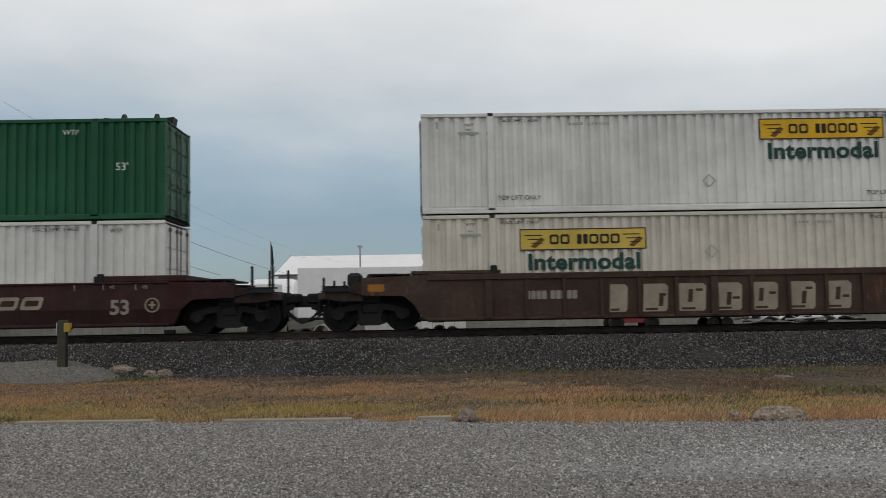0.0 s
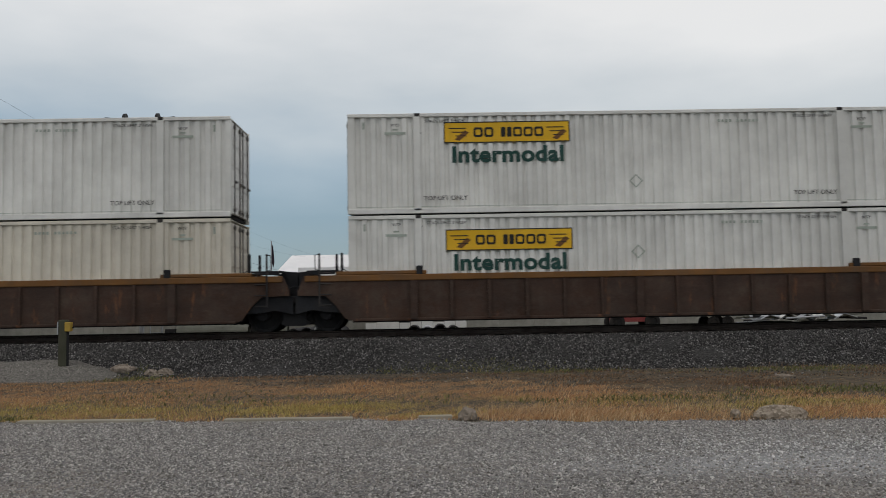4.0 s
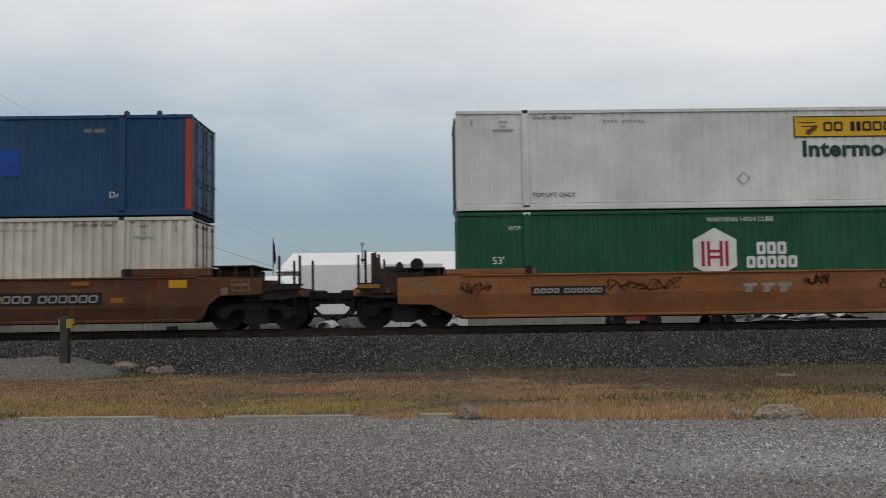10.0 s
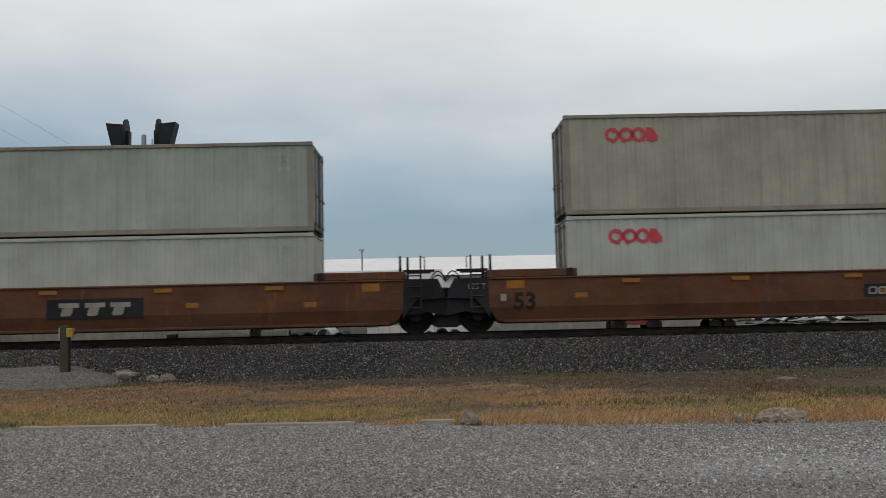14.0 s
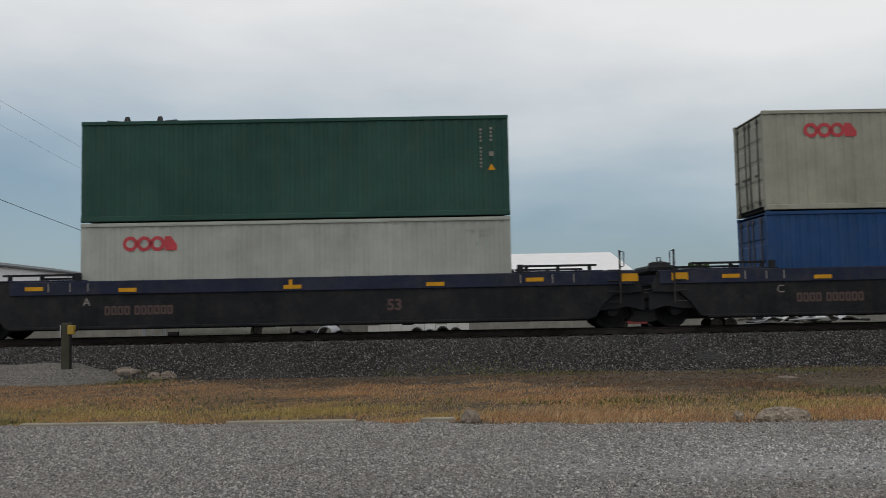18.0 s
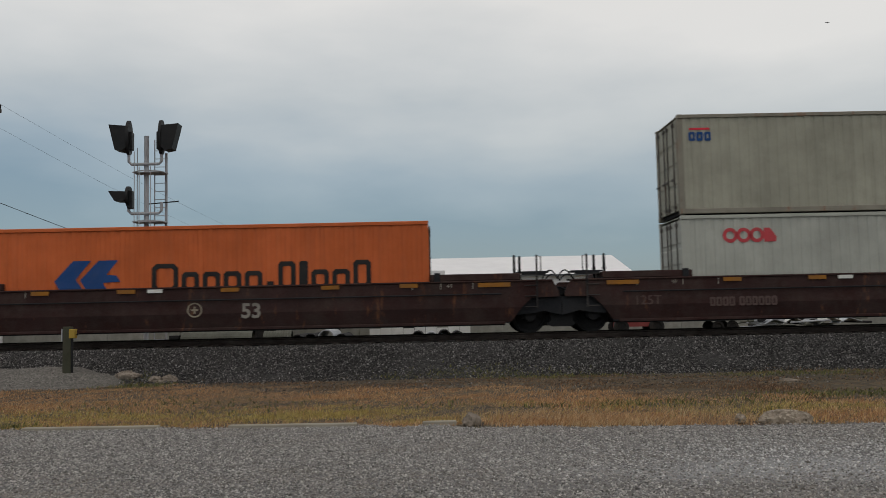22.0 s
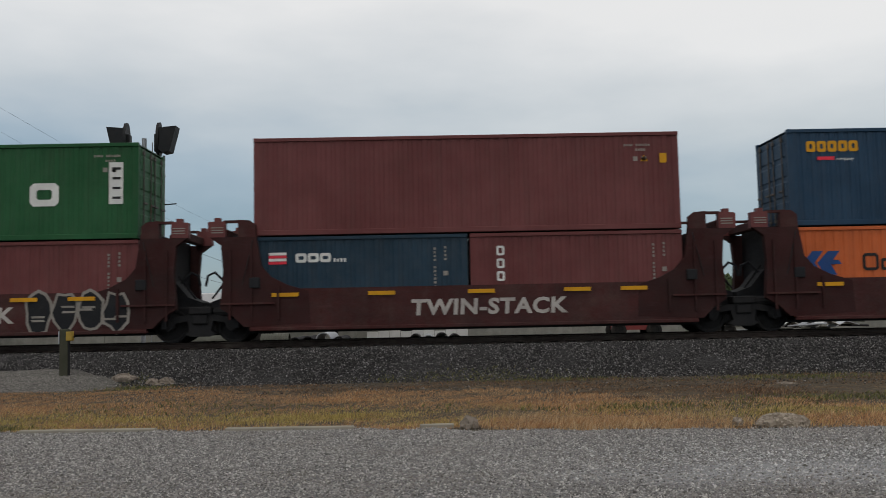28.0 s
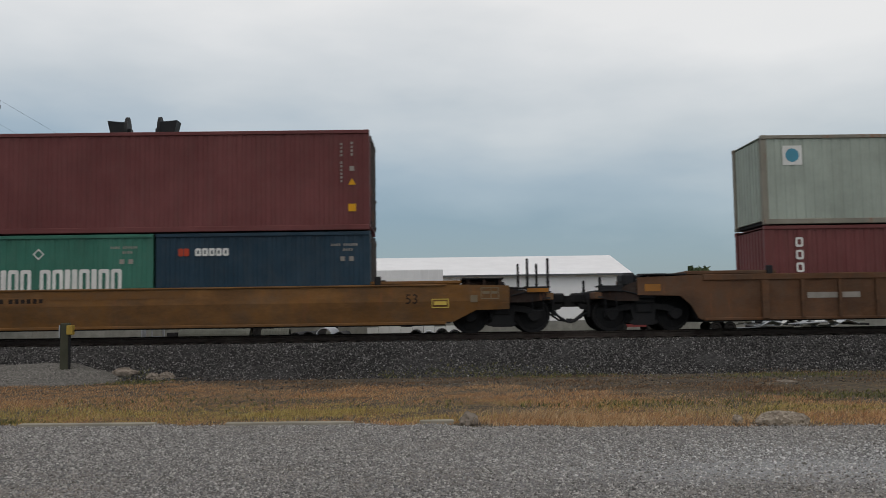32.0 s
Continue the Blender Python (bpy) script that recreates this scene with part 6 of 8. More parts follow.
def house(c, z, x=-0.75, tail="", hexagon=False, red=True):
    """White house-shaped emblem with a barred letter shape, and a two-line word as blocks."""
    pts = [(-0.62, -0.55), (0.62, -0.55), (0.62, 0.35), (0, 0.72), (-0.62, 0.35)]
    if hexagon:
        pts = [(0, -0.70), (0.62, -0.38), (0.62, 0.38), (0, 0.72), (-0.62, 0.38), (-0.62, -0.38)]
    shape(c, WHITE, pts, x, z, Y53, "emblem", "white house-shaped emblem")
    ink = flat_paint("emblem_red", (176, 44, 62)) if red else C_RED
    for dx, dz, w, h in ((-0.34, -0.02, 0.09, 0.72), (-0.18, -0.02, 0.09, 0.72), (0.18, -0.02, 0.09, 0.72), (0.34, -0.02, 0.09, 0.72), (0, 0.05, 0.3, 0.08), (0, -0.12, 0.3, 0.08)):
        panel(c, ink, x + dx, z + dz, w, h, Y53 - 0.004, "emblem_bar")
    blocks(c, "222", x + 1.62, z + 0.12, 0.85, 0.36, WHITE, Y53, 0.09)
    blocks(c, "22222" + tail, x + 1.62 + (0.42 if tail else 0), z - 0.27, 1.45 + (0.85 if tail else 0), 0.34, WHITE, Y53, 0.09)
    for q in (-1, 1):
        words(c, "53'", 6.92 * q, z - 0.15, 0.21, WHITE, Y53)
        words(c, "WTP", 6.45 * q, 2.42, 0.12, WHITE, Y53)
        panel(c, WHITE, 6.09 * q, 2.78, 0.2, 0.2, Y53 - 0.03, "casting_mark"), panel(c, CASTING, 6.09 * q, 2.78, 0.1, 0.1, Y53 - 0.034, "casting_hole")
    words(c, "DA", -5.5, 0.58, 0.17, WHITE, Y53), words(c, "DA", 6.0, 0.58, 0.17, WHITE, Y53)
    words(c, "WARNING HIGH CUBE", 0.0, 2.6, 0.13, WHITE, Y53)
    blocks(c, "11110111111", 5.15, 2.45, 1.15, 0.14, WHITE, Y53)


def three(c, z, x, y=Y53):
    """Yellow emblem with three dark letter shapes."""
    panel(c, SIGN_OLD, x, z, 1.5, 0.92, y, "emblem", label="yellow square emblem with dark blue letters")
    blocks(c, "2", x - 0.45, z, 0.42, 0.66, DARK_INK, y - 0.004, 0.11), blocks(c, "3", x + 0.02, z - 0.05, 0.46, 0.5, BLUE_INK, y - 0.004, 0.1), blocks(c, "2", x + 0.47, z + 0.02, 0.34, 0.5, BLUE_INK, y - 0.004, 0.1)


def codes(c, H, mat=None, x=5.3, tri=True):
    """Upright rows of small registration characters as plain dashes, weight table, warning triangle."""
    mat = mat or WHITE_DULL
    blocks(c, "11110111111", x, H - 0.95, 0.07, 1.15, mat, Y40, 0, 0, True, "code_column")
    blocks(c, "1111", x + 0.3, H - 0.55, 0.07, 0.42, mat, Y40, 0, 0, True, "code_column")
    panel(c, mat, x + 0.3, H - 1.12, 0.13, 0.13, Y40, "code_plate")
    if tri:
        shape(c, YELLOW, [(-0.11, -0.09), (0.11, -0.09), (0, 0.1)], x + 0.3, H - 1.5, Y40, "warning_triangle")


def flat_codes(c, H, mat=None, x=5.2):
    mat = mat or DARK_INK
    blocks(c, "11110111111", x, H - 0.38, 0.75, 0.07, mat, Y40), blocks(c, "1111", x + 0.1, H - 0.52, 0.28, 0.07, mat, Y40)
    for dx in (-0.05, 0.2):
        panel(c, mat, x + dx, H - 0.78, 0.13, 0.13, Y40, "code_plate")


def rose(c, H, x=-4.15):
    """Red four-letter wordmark as round-cornered blocks with a flower-like middle."""
    for k, dx in enumerate((-0.55, -0.16, 0.22)):
        part("wordmark", shared("round_mark", lambda: _ring(0.215, 0.115, 14)), FADED_RED, c, at=(x + dx, Y40, H - 0.6))
    part("wordmark", Geo().prism([(0, -0.2), (0.34, -0.2), (0.36, -0.06), (0.18, 0.2), (0, 0.2)], "y", -0.003, 0.0), FADED_RED, c, at=(x + 0.42, Y40, H - 0.6))
    flat_codes(c, H, C_PALE)


def fork(c, z, x=-3.55, xl=1.35, k=1.0):
    """Blue slanted double-arrow emblem and a long dark word as blocks."""
    for pts in ([(-0.95, -0.02), (-0.42, 0.55), (0.08, 0.55), (-0.34, 0.02), (-0.12, -0.3), (-0.22, -0.3), (-0.02, -0.55), (-0.62, -0.55)], [(-0.22, 0.0), (0.3, 0.55), (0.85, 0.55), (0.52, 0.14), (0.8, 0.12), (0.92, -0.06), (0.42, -0.08), (0.68, -0.55), (0.12, -0.55)]):
        shape(c, BLUE_INK, [(a * k, b * k) for a, b in pts], x, z, Y40, "emblem", "blue slanted emblem")
    word = [("h", 3, 0.8, 0), ("s", 2, 0.55, 0), ("d", 2, 0.55, -0.2), ("s", 2, 0.55, 0), ("d", 2, 0.55, -0.2), ("-", 1, 0.12, 0.12), ("h", 2, 0.8, 0), ("h", 1, 0.8, 0), ("s", 2, 0.55, 0), ("d", 2, 0.55, -0.2), ("h", 2, 0.8, 0)]
    total = sum(w for _, w, _, _ in word) + 0.4 * (len(word) - 1)
    a = xl - 3.1 * k
    step = 6.2 * k / total
    for ch, w, h, drop in word:
        hh = (h + (0.2 if ch == "d" else 0)) * k
        blocks(c, "1", a + w * step / 2, z - 0.38 * k + hh / 2 + drop * k, w * step, hh, DARK_INK, Y40, 0.13 * k if w > 1 and ch != "-" else 0)
        a += (w + 0.4) * step


def tall_letters(c, pattern, x, z, w, h, mat=None):
    blocks(c, pattern, x, z, w, h, mat or WHITE, Y40, 0.06, 0, True)


# stack by stack
words(S["A"][1], "53'", 6.85, 1.5, 0.22, WHITE, Y53), words(S["A"][1], "WTP", 5.4, 2.5, 0.15, WHITE, Y53)
words(S["A"][0], "WTP", 6.7, 2.6, 0.12, DARK_INK, Y53), words(S["A"][0], "STACK LIMIT 3 HIGH", 5.0, 2.66, 0.1, DARK_INK, Y53)
for k, lo, hi in (("B", "L", "R"), ("C", "L", "L"), ("D", "L", "L"), ("E", "L", "L"), ("F", "L", "L"), ("G", "L", "L")):
    hunt(S[k][0], lo, False, SIGN_OLD if k == "B" else SIGN_YELLOW), hunt(S[k][1], hi, True, SIGN_YELLOW if k != "E" else SIGN_OLD)
house(S["H"][1], 1.5, hexagon=True), house(S["H"][0], 1.68)
for q in range(26):
    panel(S["H"][1], WHITE, -7.75 + q * 0.62, 0.09, 0.34, 0.07, Y53 - 0.05, "edge_dash")
house(S["I"][0], 1.6, tail="1222", red=False)
hunt(S["I"][1], "R", True, None, DARK_INK)
for q, c in enumerate(S["J"]):
    three(c, 2.0, -2.85)
    shape(c, WHITE, [(-0.22, 0), (0, -0.22), (0.22, 0), (0, 0.22)], -4.28, 1.72, Y53, "placard")
    words(c, "53'", -6.95, 1.45, 0.22, WHITE, Y53), words(c, "53'", 6.85, 1.45, 0.22, WHITE, Y53), words(c, "WTP", -6.45, 2.4, 0.13, WHITE, Y53), words(c, "WTP", 6.4, 2.4, 0.13, WHITE, Y53)
    words(c, "DA", -5.47, 0.58, 0.17, WHITE, Y53), words(c, "DA", 5.5, 0.58, 0.17, WHITE, Y53), words(c, "WARNING HIGH CUBE", 0.03, 2.6, 0.13, WHITE, Y53)
    blocks(c, "11110111111", -5.12, 2.38, 1.15, 0.15, WHITE, Y53)
    for x in (-1.48, -1.28, 1.66, 1.84, 2.02, 2.2):
        panel(c, WHITE, x, 2.72, 0.13, 0.12, Y53, "small_plate")
    for s in (-1, 1):
        panel(c, WHITE, 6.09 * s, 2.78, 0.2, 0.2, Y53 - 0.03, "casting_mark"), panel(c, CASTING, 6.09 * s, 2.78, 0.09, 0.09, Y53 - 0.034, "casting_hole")
    panel(c, WHITE_DULL, -4.65, 0.55, 0.2, 0.09, Y53, "small_plate"), panel(c, WHITE_DULL, 4.7, 0.55, 0.22, 0.1, Y53, "small_plate")
hunt(S["K"][0], "L", False, SIGN_OLD)
c = S["K"][1]
three(c, 2.1, -4.7)
panel(c, paint("bright_blue_patch", (28, 94, 182), 0.45, 1.15, dirt=0.1), 0.17, 1.55, 6.05, 0.74, Y53, "repainted_patch")
words(c, "53", -6.95, 1.98, 0.36, WHITE, Y53), words(c, "DA", -5.4, 0.6, 0.18, WHITE, Y53), words(c, "DA", 5.9, 0.6, 0.18, WHITE, Y53)
for x, z in ((-6.92, 1.5), (0.05, 2.5)):
    panel(c, WHITE, x, z, 0.5, 0.42, Y53, "height_plate"), words(c, "110\"", x, z + 0.08, 0.2, BLUE_INK, Y53 - 0.004)
blocks(c, "11110111111", 5.3, 2.45, 0.6, 0.12, WHITE_DULL, Y53)
for s in (-1, 1):
    panel(c, C_EDGE, s * 7.97, 1.44, 0.18, 2.7, Y53 - 0.002, "edge_band")
house(S["L"][0], 1.65, hexagon=True), hunt(S["L"][1], "R", True, SIGN_YELLOW)
house(S["X"][0], 1.5), house(S["Z"][0], 1.5)
for k in "XYZ":
    hunt(S[k][1], "L", True, SIGN_YELLOW)
panel(S["Y"][1], C_WHITE, 6.98, 1.5, 1.1, 2.45, Y53 - 0.002, "repair_plate", label="smooth pale repair plate")
for k, i in (("M", 0), ("N", 0), ("N", 1), ("O", 0), ("O", 1), ("P", 0), ("P", 1), ("R", 0), ("S", 1), ("W", 0), ("Y", 0)):
    rose(S[k][i], HC if (k, i) not in (("N", 0), ("O", 0), ("O", 1)) else STD)
tall_letters(S["M"][1], "111111", -5.1, 1.82, 0.3, 1.55), codes(S["M"][1], HC)
panel(S["N"][1], paint("dark_grey_patch", (134, 139, 133), 0.6, 1.0), 1.24, 0.56, 2.95, 0.86, Y40, "repainted_patch")
c = S["Q"][1]
panel(c, paint("sky_blue_emblem", (88, 170, 200), 0.5, 0.85), -3.95, 1.42, 1.6, 1.62, Y40, "emblem", label="sky-blue square emblem with a white star")
star = []
for q in range(14):
    r, a = (0.66, 0.24)[q % 2], math.pi / 2 + q * math.pi / 7
    star.append((r * math.cos(a), r * math.sin(a)))
shape(c, WHITE, star, -3.95, 1.42, Y40 - 0.004, "star")
blocks(c, "433333", 1.0, 1.5, 7.05, 0.98, DARK_INK, Y40, 0.2)
panel(c, WHITE_DULL, -2.72, 0.8, 0.37, 0.37, Y40, "white_plate")
flat_codes(c, HC, DARK_INK, 5.1), shape(c, YELLOW, [(-0.11, -0.09), (0.11, -0.09), (0, 0.1)], 5.4, 1.7, Y40, "warning_triangle")
c = S["Q"][0]
for dx in (-0.5, 0.0, 0.5):
    panel(c, DARK_INK, dx, 1.75, 0.3, 0.72, Y40, "emblem_leg")
panel(c, DARK_INK, 0, 2.14, 1.3, 0.22, Y40, "emblem_arch"), panel(c, DARK_INK, -0.05, 1.3, 1.8, 0.1, Y40, "emblem_wave")
tall_letters(c, "1111111", -5.3, 1.85, 0.13, 1.15, DARK_INK), tall_letters(c, "111111", -5.02, 1.9, 0.12, 0.95, DARK_INK)
codes(S["R"][1], HC), codes(S["S"][0], HC), codes(S["T"][1], STD, tri=False), codes(S["T"][0], STD, tri=False), codes(S["U"][1], HC), codes(S["U"][0], HC, tri=False)
c = S["S"][0]
shape(c, RED_INK, [(-1.5, 0.22), (-0.2, 0.25), (0, 0.36), (0.2, 0.25), (1.5, 0.22), (1.25, -0.05), (0.25, -0.1), (0, -0.32), (-0.25, -0.1), (-1.25, -0.05)], 0.25, 2.12, Y40, "emblem", "red spread-wing emblem")
blocks(c, "333", 0.2, 1.3, 2.4, 0.66, WHITE, Y40, 0.24)
blocks(S["T"][1], "2222122", -0.03, 1.78, 2.5, 0.46, FADED_WHITE, Y40, 0.095)
panel(S["T"][1], C_EDGE, -0.03, 1.4, 2.4, 0.03, Y40, "underline")
c = S["U"][1]
blocks(c, "3330333", 0.13, 1.4, 4.6, 0.62, WHITE, Y40, 0.18)
for x, z, s in ((-1.0, 2.1, 1), (0.95, 0.75, -1)):
    arc = [(-0.65 * s, -0.25 * s), (-0.2 * s, 0.08 * s), (0.3 * s, 0.22 * s), (0.65 * s, 0.24 * s), (0.65 * s, 0.36 * s), (0.2 * s, 0.33 * s), (-0.3 * s, 0.14 * s)]
    shape(c, WHITE, arc, x, z, Y40, "swoosh")
panel(c, YELLOW, -5.6, 0.6, 0.28, 0.36, Y40, "tag"), panel(c, WHITE_DULL, 5.4, 0.35, 0.14, 0.14, Y40, "tag")
blocks(S["U"][0], "332", -5.05, 2.12, 0.92, 0.52, WHITE, Y40, 0.15)
fork(S["V"][0], 1.40)
for c in S["EE"]:
    fork(c, 1.5), shape(c, SIGN_OLD, [(-0.11, -0.09), (0.11, -0.09), (0, 0.1)], 4.95, 2.15, Y40, "warning_triangle"), panel(c, SIGN_OLD, 5.5, 2.2, 0.2, 0.26, Y40, "tag")
c = S["W"][1]
blocks(c, "222", -5.45, 2.25, 0.65, 0.26, BLUE_INK, Y40, 0.07), panel(c, RED_INK, -5.45, 2.47, 0.6, 0.06, Y40, "emblem_bar")
flat_codes(c, HC, C_OOCL), panel(c, SIGN_OLD, 5.0, 0.65, 0.35, 0.2, Y40, "tag")
genset = part("generator_unit", Geo().bevel_box(6.12, 6.78, -1.1, 1.1, 1.55, 2.8, 0.06), BLACK, c, "black clip-on generator unit")
for z in (1.85, 2.15, 2.45):
    part("louvre", Geo().box(6.2, 6.72, -1.14, -1.1, z, z + 0.05), LADDER_GREY, genset)
c = S["AA"][2]
for x in (-3.13, -0.8, 1.31, 3.43):
    blocks(c, "1", x, 1.3, 0.82, 0.66, WHITE, Y40, 0.19)
panel(c, WHITE, 5.46, 1.6, 0.4, 1.2, Y40, "label_strip"), part("label_lines", rects([(0.02, 0.42 - 0.28 * q, 0.24, 0.07) for q in range(4)]), DARK_INK, c, at=(5.46, Y40 - 0.004, 1.6)), flat_codes(c, HC - 0.13, WHITE_DULL, 5.2)
c = S["AA"][0]
blocks(c, "3333", -0.35, 1.45, 3.6, 0.52, WHITE, Y40, 0.16), panel(c, WHITE, 1.95, 1.5, 0.42, 0.75, Y40, "label_strip"), codes(c, STD, x=2.3, tri=False)
for k in ("AA", "BB"):
    tall_letters(S[k][1], "111", -2.17, 1.72, 0.22, 1.0), codes(S[k][1], STD, x=2.2, tri=False)
c = S["BB"][0]
for q in range(4):
    panel(c, WHITE if q % 2 else RED_INK, -2.35, 1.85 + 0.085 * q, 0.5, 0.08, Y40, "flag_stripe", slant=-0.2)
blocks(c, "333", -1.35, 1.98, 1.0, 0.26, WHITE, Y40, 0.08), blocks(c, "1111", -0.6, 1.9, 0.36, 0.1, WHITE, Y40), codes(c, STD, x=2.1, tri=False)
c = S["BB"][2]
flat_codes(c, HC - 0.08, WHITE_DULL, 4.9), shape(c, YELLOW, [(-0.11, -0.09), (0.11, -0.09), (0, 0.1)], 5.1, 2.05, Y40, "warning_triangle"), panel(c, YELLOW, 5.65, 2.05, 0.2, 0.28, Y40, "tag")
fork(S["CC"][0], 1.55, -2.2, 0.9, 0.62)
blocks(S["CC"][1], "332", -1.85, 1.8, 0.92, 0.52, WHITE, Y40, 0.15), codes(S["CC"][1], STD, x=2.3, tri=False)
c = S["CC"][2]
blocks(c, "22222", -4.8, 2.3, 1.5, 0.32, YELLOW, Y40, 0.09), words(c, "company", -4.45, 1.93, 0.1, WHITE, Y40), panel(c, RED_INK, -5.0, 1.95, 0.5, 0.1, Y40, "emblem_bar"), codes(c, HC - 0.08, YELLOW)
c = S["DD"][1]
for x in (-2.87, -0.85, 1.1, 3.0):
    blocks(c, "1", x, 1.6, 0.82, 0.62, WHITE, Y40, 0.18)
panel(c, WHITE, 5.37, 1.5, 0.38, 1.2, Y40, "label_strip"), part("label_lines", rects([(0.02, 0.42 - 0.28 * q, 0.24, 0.07) for q in range(4)]), DARK_INK, c, at=(5.37, Y40 - 0.004, 1.5)), flat_codes(c, HC, WHITE_DULL, 5.3), panel(c, YELLOW, 5.4, 0.5, 0.4, 0.22, Y40, "tag")
panel(S["DD"][0], WHITE, -5.2, 2.0, 0.48, 1.3, Y40, "white_strip"), blocks(S["DD"][0], "11", -5.2, 2.05, 0.26, 1.0, BLACK, Y40 - 0.004, 0.07, 0, True), codes(S["DD"][0], HC, x=5.0, tri=False)
c = S["FF"][0]
blocks(c, "22122022112122", 0.1, 1.28, 4.1, 0.66, WHITE, Y40, 0.1), ring_diamond(c, -0.2, 2.05, Y40, 0.16, WHITE), flat_codes(c, STD, WHITE_DULL, 2.2)
for z in (2.0, 1.5, 1.0):
    blocks(c, "1", -2.45, z, 0.27, 0.27, WHITE, Y40, 0.06)
c = S["FF"][1]
blocks(c, "22", -2.25, 2.05, 0.3, 0.22, C_EDGE, Y40), blocks(c, "22222", -1.45, 2.05, 0.95, 0.22, WHITE, Y40, 0.06), flat_codes(c, STD, WHITE_DULL, 2.3)
tall_letters(S["FF"][2], "111111", -5.15, 1.85, 0.3, 1.55), codes(S["FF"][2], HC), panel(S["FF"][2], YELLOW, 5.6, 0.65, 0.22, 0.22, Y40, "tag")
c = S["GG"][1]
TEAL_DISC = paint("pale_teal_disc", (92, 164, 186), 0.6, 1.3, dirt=0.2)
panel(c, WHITE, -5.2, 2.0, 0.56, 0.56, Y40, "emblem"), shape(c, TEAL_DISC, [(0.2 * math.cos(a), 0.2 * math.sin(a)) for a in np.linspace(0, 6.2, 12)], -5.2, 2.0, Y40 - 0.004, "emblem_disc")
tall_letters(S["GG"][0], "111", -5.1, 1.75, 0.22, 1.0)

# wagon markings
TAN_MARK = paint("faded_tan_marking", (168, 146, 112), 0.7, 1.2, dirt=0.35)
YC = -1.456


def fleet_panel(c, x, z, w=3.2, h=0.36, back=None, ink=None, pattern="22220222222", slant=0.15):
    panel(c, back or BLACK, x, z, w, h, YC, "number_panel")
    blocks(c, pattern, x, z, w * 0.92, h * 0.6, ink or WHITE_DULL, YC - 0.004, 0.045, slant)


def fleet_logo(c, x, z, w, h, back, ink):
    if back is not None:
        panel(c, back, x, z, w, h, YC, "logo_panel")
    for k, dx in enumerate((-0.27, 0.0, 0.26)):
        blocks(c, "1", x + dx * w, z + 0.18 * h, 0.26 * w, 0.24 * h, ink, YC - 0.004, 0, 0.3)
        blocks(c, "1", x + dx * w - 0.02 * w, z - 0.14 * h, 0.11 * w, 0.44 * h, ink, YC - 0.004, 0, 0.3)


DULL_STENCIL = paint("dull_brown_stencil", (116, 96, 92), 0.7, 1.1, dirt=0.4)
DARK53 = paint("dark_brown_stencil", (52, 36, 30), 0.8, 1.0)
for k in "JKOP":
    words(CARS[k], "53", -7.5, 0.84, 0.46, DARK53, YC, 1.0, 0.02)
    words(CARS[k], "125 T", -8.85, 1.3, 0.16, WHITE_DULL, -1.476)
for k in "IN":
    words(CARS[k], "53", -7.1, 0.85, 0.46, DARK53, YC, 1.0, 0.02)
for k in "IJKNOP":
    reflectors(CARS[k], (-4.5, -1.4, 1.8, 4.9), 1.38, YELLOW_DULL)
    for x in (-7.75, 7.6):
        panel(CARS[k], YELLOW if k in "IJK" else YELLOW_DULL, x, 1.34, 0.5, 0.22, YC, "hazard_plate")
    for x, z in ((-5.9, 1.0), (5.9, 0.9), (2.6, 0.95)):
        panel(CARS[k], YELLOW_DULL, x, z, 0.35, 0.14, YC, "faded_stencil")
    panel(CARS[k], WHITE_DULL, -8.1, 0.98, 0.16, 0.2, YC - 0.02, "data_plate")
fleet_panel(CARS["I"], -3.0, 0.95), fleet_panel(CARS["K"], 3.9, 0.95), fleet_panel(CARS["N"], -2.8, 0.95), fleet_panel(CARS["P"], 3.7, 0.95)
fleet_logo(CARS["J"], 0.04, 0.98, 2.65, 0.55, CHORD_YELLOW, DARK53), fleet_logo(CARS["O"], -0.1, 0.92, 2.7, 0.55, BLACK, WHITE_DULL)
fleet_logo(CARS["H"], 4.7, 1.0, 1.75, 0.42, None, WHITE_DULL), words(CARS["H"], "53", 6.9, 0.9, 0.36, DARK53, YC - 0.01)
for txt, x, z in (("20", 7.6, 1.08), ("40", 7.6, 0.86), ("45", 8.55, 1.1)):
    words(CARS["H"], txt, x, z, 0.15, WHITE_DULL, YC - 0.01)
part("data_panel", SHARED["data_panel"], WHITE_DULL, CARS["H"], at=(9.2, YC - 0.012, 0.98))
panel(CARS["H"], PLATE_TAN, 8.2, 0.72, 0.6, 0.3, YC - 0.01, "faded_stencil"), panel(CARS["H"], WHITE_DULL, -1.9, 1.0, 0.4, 0.2, YC - 0.01, "faded_stencil")
fleet_panel(CARS["H"], -4.95, 0.9, 1.5, 0.26), fleet_panel(CARS["M"], -3.7, 1.05, 2.6, 0.3), fleet_panel(CARS["L"], -5.1, 1.0, 2.1, 0.24), fleet_panel(CARS["EE"], -3.7, 1.1, 2.4, 0.24)
fleet_panel(CARS["FF"], -4.0, 1.08, 1.9, 0.22, WAGON_YELLOW, DARK53)
fleet_logo(CARS["L"], 0.55, 1.02, 1.85, 0.4, None, WHITE_DULL), fleet_logo(CARS["Q"], 4.3, 0.92, 1.7, 0.4, None, WHITE_DULL)
panel(CARS["M"], CHORD_YELLOW, 2.8, 0.98, 1.6, 0.3, YC, "faded_patch", 0.3), panel(CARS["EE"], PLATE_TAN, 2.7, 1.1, 1.9, 0.2, YC, "faded_patch", 0.3), panel(CARS["FF"], CHORD_YELLOW, -1.2, 1.2, 4.0, 0.2, YC, "faded_patch", 0.2)
